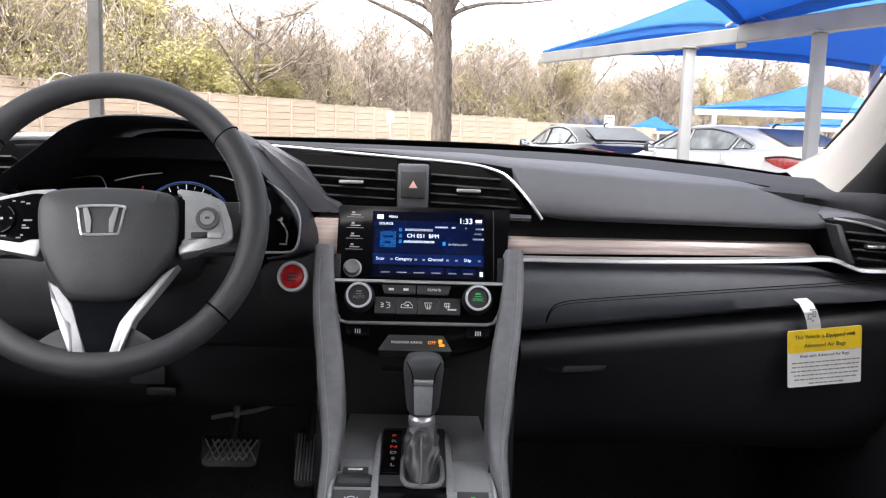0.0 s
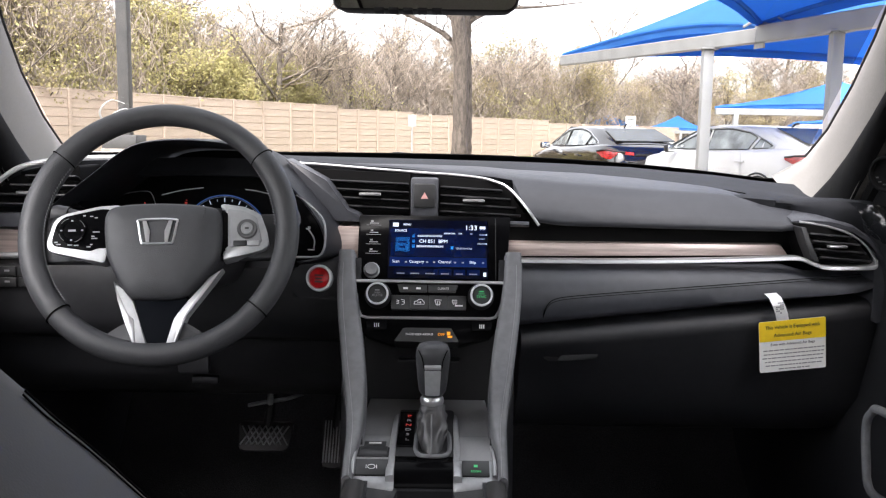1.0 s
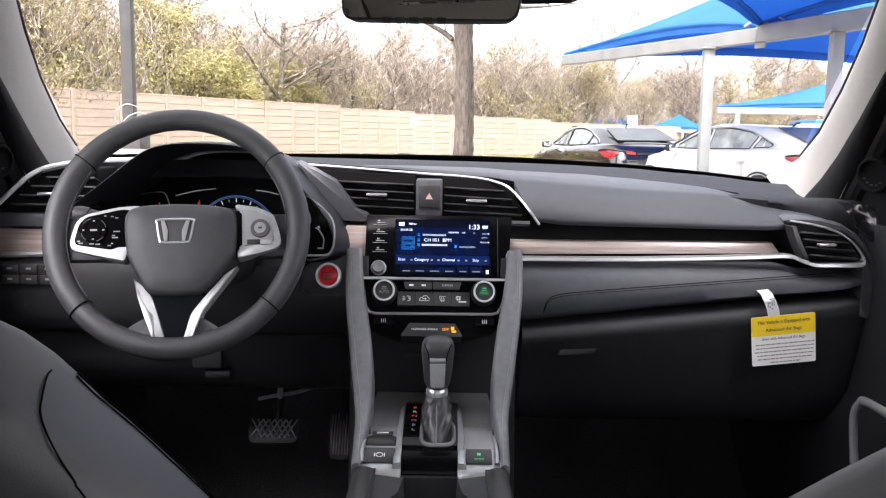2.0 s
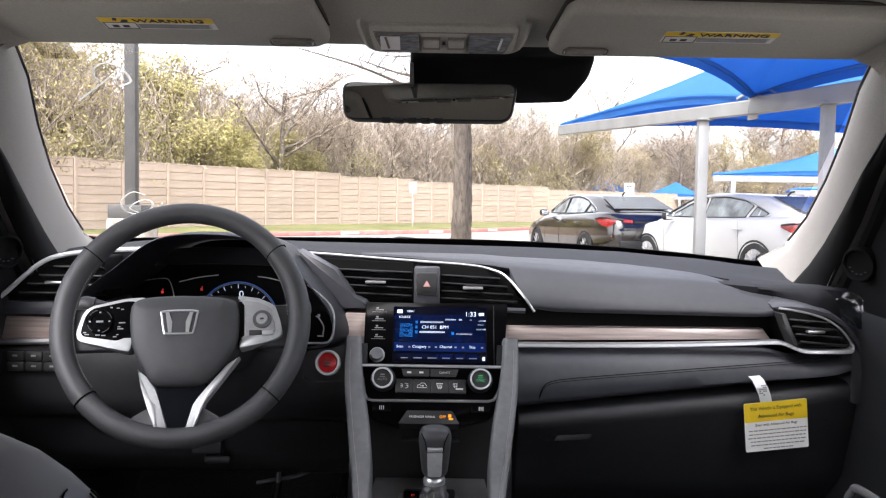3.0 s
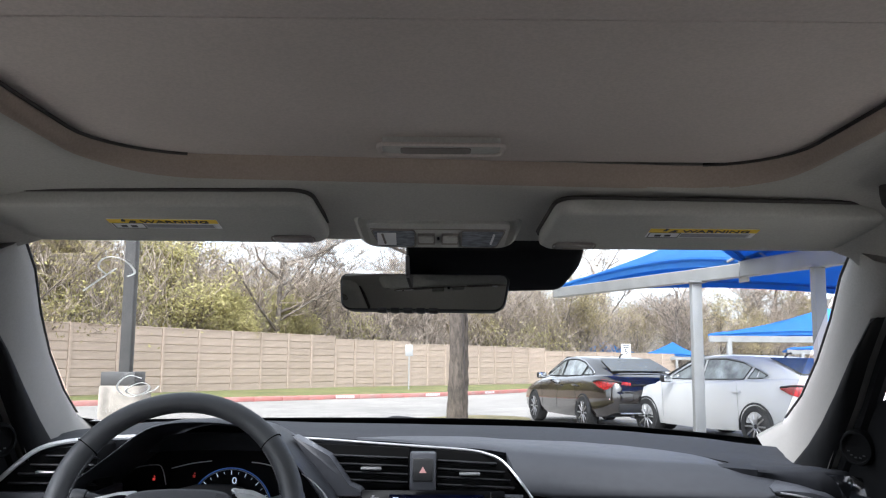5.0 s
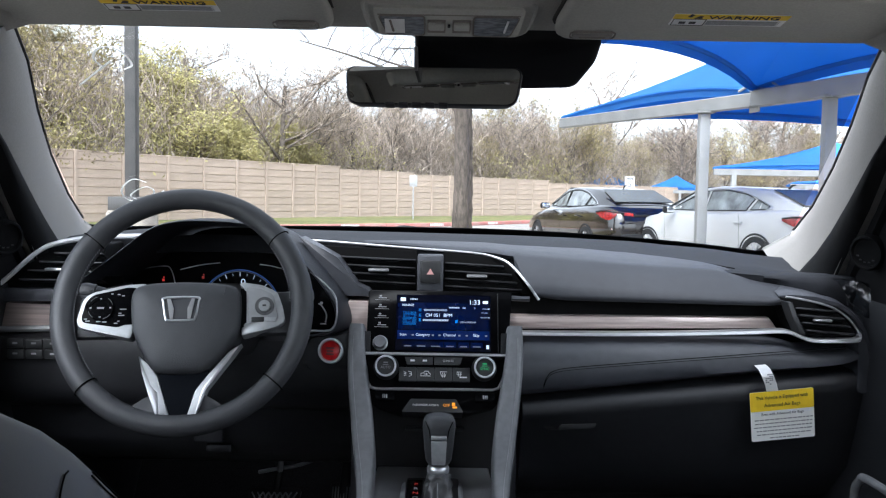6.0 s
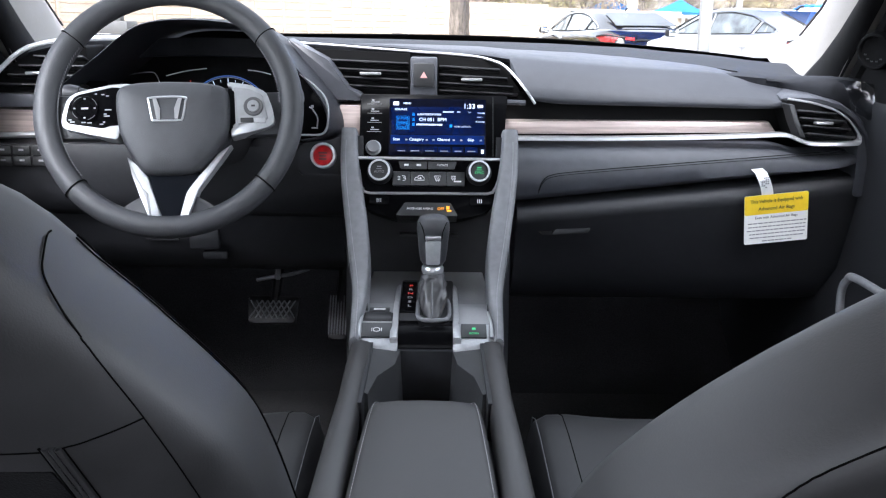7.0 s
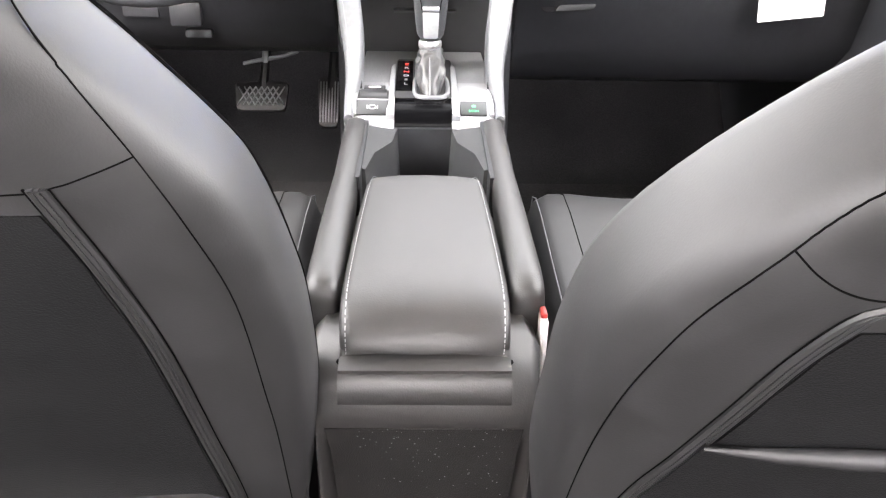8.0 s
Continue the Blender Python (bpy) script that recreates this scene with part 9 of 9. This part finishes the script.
    for cx, xa, xb, depth in ((-0.12, -0.236, -0.036, 0.112), (0.24, 0.212, 0.262, 0.09)):
        yy = 0.965
        row = 0
        while yy < 0.975 + depth:
            x = xa + (0.0016 if row % 2 else 0)
            while x < xb:
                t = (yy - 0.965) / depth
                if cx < 0:
                    inside = (x - xa) > 0.09 * t ** 2.6
                else:
                    inside = (xb - x) > 0.05 * t ** 1.2
                if inside:
                    dot(x, yy, 0.00135 * (1 - 0.30 * t))
                x += 0.0032
            yy += 0.0030
            row += 1
    me = bpy.data.meshes.new("dotted_band")
    me.from_pydata(v, [], f)
    me.materials.append(M_BLACK)
    tagged(new("dotted_band", me), "black dotted shade band on the windshield", "glass print", "", "stuff")
    # wiper arm resting at the foot of the glass
    wp = thing("wiper", (0, 1.79, 1.03), "black windshield wiper resting at the glass foot", "wiper")
    bm = B()
    tube(bm, spline([(-0.32, 1.800, 1.036), (-0.20, 1.792, 1.041), (-0.112, 1.783, 1.046), (-0.088, 1.776, 1.0515), (-0.060, 1.776, 1.0505), (-0.020, 1.784, 1.046), (0.12, 1.796, 1.038), (0.28, 1.802, 1.033)], 5), [0.0040] * 36, 8)
    part("arm", bm, M_BLACK, wp)
    bm = B()
    tube(bm, [(-0.34, 1.806, 1.0295), (-0.10, 1.797, 1.0345), (0.0, 1.797, 1.034), (0.30, 1.808, 1.0275)], 0.0045, 6)
    part("blade", bm, M_BLACK, wp)
    # wiped pen marks, sticker and plate on the windshield
    for pts in ([(-0.566, 1.132), (-0.529, 1.098), (-0.490, 1.063)], [(-0.511, 1.080), (-0.515, 1.060), (-0.504, 1.039), (-0.486, 1.029), (-0.470, 1.037), (-0.463, 1.056), (-0.465, 1.076), (-0.479, 1.086)],
                [(-0.579, 1.478), (-0.598, 1.465), (-0.625, 1.490), (-0.644, 1.524), (-0.646, 1.559), (-0.625, 1.571), (-0.592, 1.546), (-0.576, 1.517), (-0.586, 1.500), (-0.613, 1.518), (-0.633, 1.547), (-0.615, 1.565), (-0.576, 1.540), (-0.557, 1.517)]):
        g = B()
        P = spline([(x, y, glass_z(y) - 0.004) for x, y in pts], 6)
        tube(g, P, 0.0020, 5, flat=0.35)
        ob = link_mesh("pen_mark", g, M_PEN)
        tagged(ob, "white grease pen scribble on the windshield glass", "pen mark", "pen marks")
    g = B()
    sheet(g, [[(x, y, glass_z(y) - 0.002) for y in (0.985, 1.022)] for x in (-0.572, -0.520)], 0.0006, (0, 0.4, -0.9))
    st = tagged(link_mesh("windshield_sticker", g, M_STICKER), "small translucent sticker in the windshield corner", "sticker")
    g = B()
    sheet(g, [[(x, y, glass_z(y) - 0.004) for y in (1.006, 1.016)] for x in (-0.556, -0.532)], 0.0006, (0, 0.4, -0.9))
    part("print_bar", g, M_STICKER, st)
    g = B()
    box(g, (-0.71, 1.66, 1.046), (0.07, 0.02, 0.002), 0.0008)
    pl = tagged(link_mesh("identity_plate", g, M_BLACK), "small dark plate at the windshield foot", "plate")
    for i in range(9):
        g = B()
        box(g, (-0.738 + 0.007 * i, 1.66, 1.0475), (0.0035, 0.010, 0.0006))
        part("print_bar", g, M_WHITE, pl)


M_VISOR = mat("grey_visor_fabric", (0.455, 0.448, 0.412), 0.9, second=(0.415, 0.408, 0.375), scale=300, bump=0.4, bump_scale=1500, spec=0.1, blotch=0.05, blotch_scale=5)
M_LENS = mat("lamp_lens", (0.26, 0.275, 0.30), 0.15, second=(0.14, 0.15, 0.165), scale=80, stretch=(1, 1, 8))
M_MIRRORDIM = mat("dimming_mirror", (0.5, 0.5, 0.48), 0.02, 1.0, second=(0.49, 0.49, 0.47), scale=2)


# ---- pedals, mats, label card ----
def build_small():
    for (x, w, hgt, z, y, nm, lab) in ((-0.336, 0.112, 0.062, 0.478, 1.545, "brake_pedal", "black brake pedal with a crosshatched rubber pad"), (-0.198, 0.05, 0.11, 0.462, 1.56, "accelerator_pedal", "black ribbed accelerator pedal")):
        p = thing(nm, (x, y, z), lab, "pedal")
        m = face_pose((x, y, z), 38)
        bm = B()
        prism(bm, round_poly([(-w / 2, hgt / 2), (w / 2, hgt / 2), (w / 2 - 0.006, -hgt / 2), (-w / 2 + 0.006, -hgt / 2)], 0.01), 0, 0.012, 0.003, m=m)
        pad = part("pad", bm, M_BLACK, p)
        bm = B()
        if w > 0.1:
            for i in range(-4, 5):
                for d in (-1, 1):
                    xa, xb = i * 0.012 - 0.012 * d, i * 0.012 + 0.012 * d
                    if abs(xa) < 0.05 and abs(xb) < 0.05:
                        tube(bm, [m @ Vector((xa, -0.001, -0.020)), m @ Vector((xb, -0.001, 0.020))], 0.0017, 5)
        else:
            for i in range(7):
                box(bm, (-0.018 + 0.006 * i, -0.001, 0), (0.0025, 0.004, 0.09), 0.001, m=m)
        part("tread", bm, M_RAIL, pad, "raised grip lines")
        bm = B()
        tube(bm, spline([m @ Vector((0, 0.012, 0)), Vector((x + 0.01, y + 0.06, z + 0.10)), Vector((x + 0.02, y + 0.08, z + 0.22))], 5), 0.010, 8)
        part("arm", bm, M_BLACK, p)
    lv = thing("column_lever", (-0.30, 1.40, 0.58), "small metal lever under the dashboard", "lever")
    bm = B()
    tube(bm, spline([(-0.345, 1.44, 0.575), (-0.31, 1.43, 0.585), (-0.27, 1.43, 0.592), (-0.24, 1.44, 0.60)], 4), 0.004, 6)
    part("rod", bm, M_RAIL, lv)
    bm = B()
    tube(bm, [(-0.30, 1.42, 0.585), (-0.296, 1.41, 0.615)], 0.006, 6)
    part("knob", bm, M_RAIL, lv)
    for x, nm in ((-0.40, "driver"), (0.42, "passenger")):
        fm = B()
        poly = round_poly([(x - 0.22, 0.80), (x + 0.24, 0.80), (x + 0.26, 1.35), (x + 0.20, 1.85), (x - 0.24, 1.85)], 0.05, 5)
        prism(fm, poly, -0.238, -0.22, 0.006, m=Matrix.Rotation(radians(-90), 4, "X"))
        f = link_mesh("floor_mat", fm, M_MAT)
        tagged(f, "black carpet floor mat on the car floor", "floor mat", "floor mats")
    # label card hanging from the glovebox
    t = thing("airbag_card", (0.583, 1.2, 0.74), "yellow and white airbag notice card hanging from a strip", "card")
    m = face_pose((0.5845, 1.190, 0.7685), -4, 0, -6.4) @ Matrix.Scale(1.025, 4)
    bm = B()
    prism(bm, round_poly([(-0.052, 0.0415), (0.052, 0.0415), (0.052, -0.0415), (-0.052, -0.0415)], 0.003), 0.0, 0.0012, m=m)
    card = part("card", bm, M_CARD, t)
    bm = B()
    prism(bm, round_poly([(-0.052, 0.0415), (0.052, 0.0415), (0.052, 0.009), (-0.052, 0.009)], 0.003), -0.0006, 0.0006, m=m)
    part("yellow_head", bm, M_YELLOW, card)
    bm = B()
    letters(bm, "This Vehicle is Equipped with", 0.0082, m, 0, 0.0315, -0.0012, wide=0.88)
    letters(bm, "Advanced Air Bags", 0.0082, m, 0, 0.0185, -0.0012, wide=0.95)
    letters(bm, "Even with Advanced Air Bags", 0.0062, m, 0, 0.0035, -0.0009, wide=0.95)
    part("lettering", bm, M_INK, card, smooth=0)
    rnd = random.Random(5)
    bm = B()
    for i in range(6):
        w = rnd.uniform(0.086, 0.096) if i < 5 else 0.045
        x = -w / 2
        while x < w / 2:
            d = rnd.uniform(0.003, 0.008)
            box(bm, (x + d / 2, -0.0006, -0.006 - 0.0062 * i), (d, 0.0005, 0.0017), 0, m=m)
            x += d + 0.0014
    part("small_print", bm, M_GREYINK, card)
    bm = B()
    pts = [(-0.014, 0.040, 0.001), (-0.018, 0.055, -0.004), (-0.022, 0.068, -0.004), (-0.024, 0.078, 0.006), (-0.024, 0.080, 0.025)]
    sheet(bm, [[m @ Vector((x - 0.0095, d, z)), m @ Vector((x + 0.0095, d, z))] for x, z, d in pts], 0.0006, (0, 1, 0))
    sp = part("hanging_strip", bm, M_WHITE, t)
    bm = B()
    for i in range(6):
        for j in range(4):
            if rnd.random() < 0.55:
                box(bm, (-0.0275 + 0.0032 * j + 0.002, -0.0050, 0.0555 + 0.0032 * i), (0.0026, 0.0005, 0.0022), 0, m=m)
    part("strip_print", bm, M_GREYINK, sp)
    # protective film left on the dash end
    g = B()
    rnd = random.Random(9)
    rows = []
    for j in range(7):
        t = j / 6
        xa, xb = lerp(0.668, 0.700, t ** 0.7), lerp(0.730, 0.726, t)
        za, zb = lerp(0.999, 0.950, t), lerp(0.993, 0.932, t)
        rows.append([(lerp(xa, xb, i / 6) + rnd.uniform(-0.001, 0.001), 1.196 + 0.02 * (1 - i / 6) + rnd.uniform(-0.003, 0.003) - 0.006 * math.sin(3 * t), lerp(za, zb, i / 6) + rnd.uniform(-0.0015, 0.0015)) for i in range(7)])
    sheet(g, rows, 0.0008, (0, 1, 0))
    tagged(link_mesh("protective_film", g, M_FILM, smooth=60), "crumpled clear protective film on the dashboard end", "film")
    # wiper at the foot of the windshield
    wp = thing("wiper", (0.0, 1.95, 1.03), "black windshield wiper at rest", "wiper")
    bm = B()
    tube(bm, spline([(-0.12, 1.99, 1.0), (-0.06, 1.97, 1.02), (0.05, 1.97, 1.015), (0.25, 1.99, 1.0)], 4), 0.012, 8)
    part("arm", bm, M_BLACK, wp)


M_MAT = mat("black_mat_carpet", (0.035, 0.035, 0.036), 0.95, second=(0.022, 0.022, 0.023), scale=250, bump=0.8, bump_scale=450, spec=0.1, blotch=0.15, blotch_scale=6)


# ---- build everything ----
build_shell()
build_dashboard()
build_head_unit()
build_climate()
build_console()
build_armrest()
build_lever()
build_wheel()
build_seat(-1, 0.0, "black leather driver seat with stitched seams on its back", False)
build_seat(1, -0.0624, "black leather passenger seat with a map pocket on its back", True, 5.26, RIGHT_SHAPE, RIGHT_SEAMS)
build_overhead()
build_small()
build_ground()
build_near_tree()
build_lamp_pole()
build_canopies()
build_sign()
build_verge_sign()
build_cars()
build_woods()
build_fence()
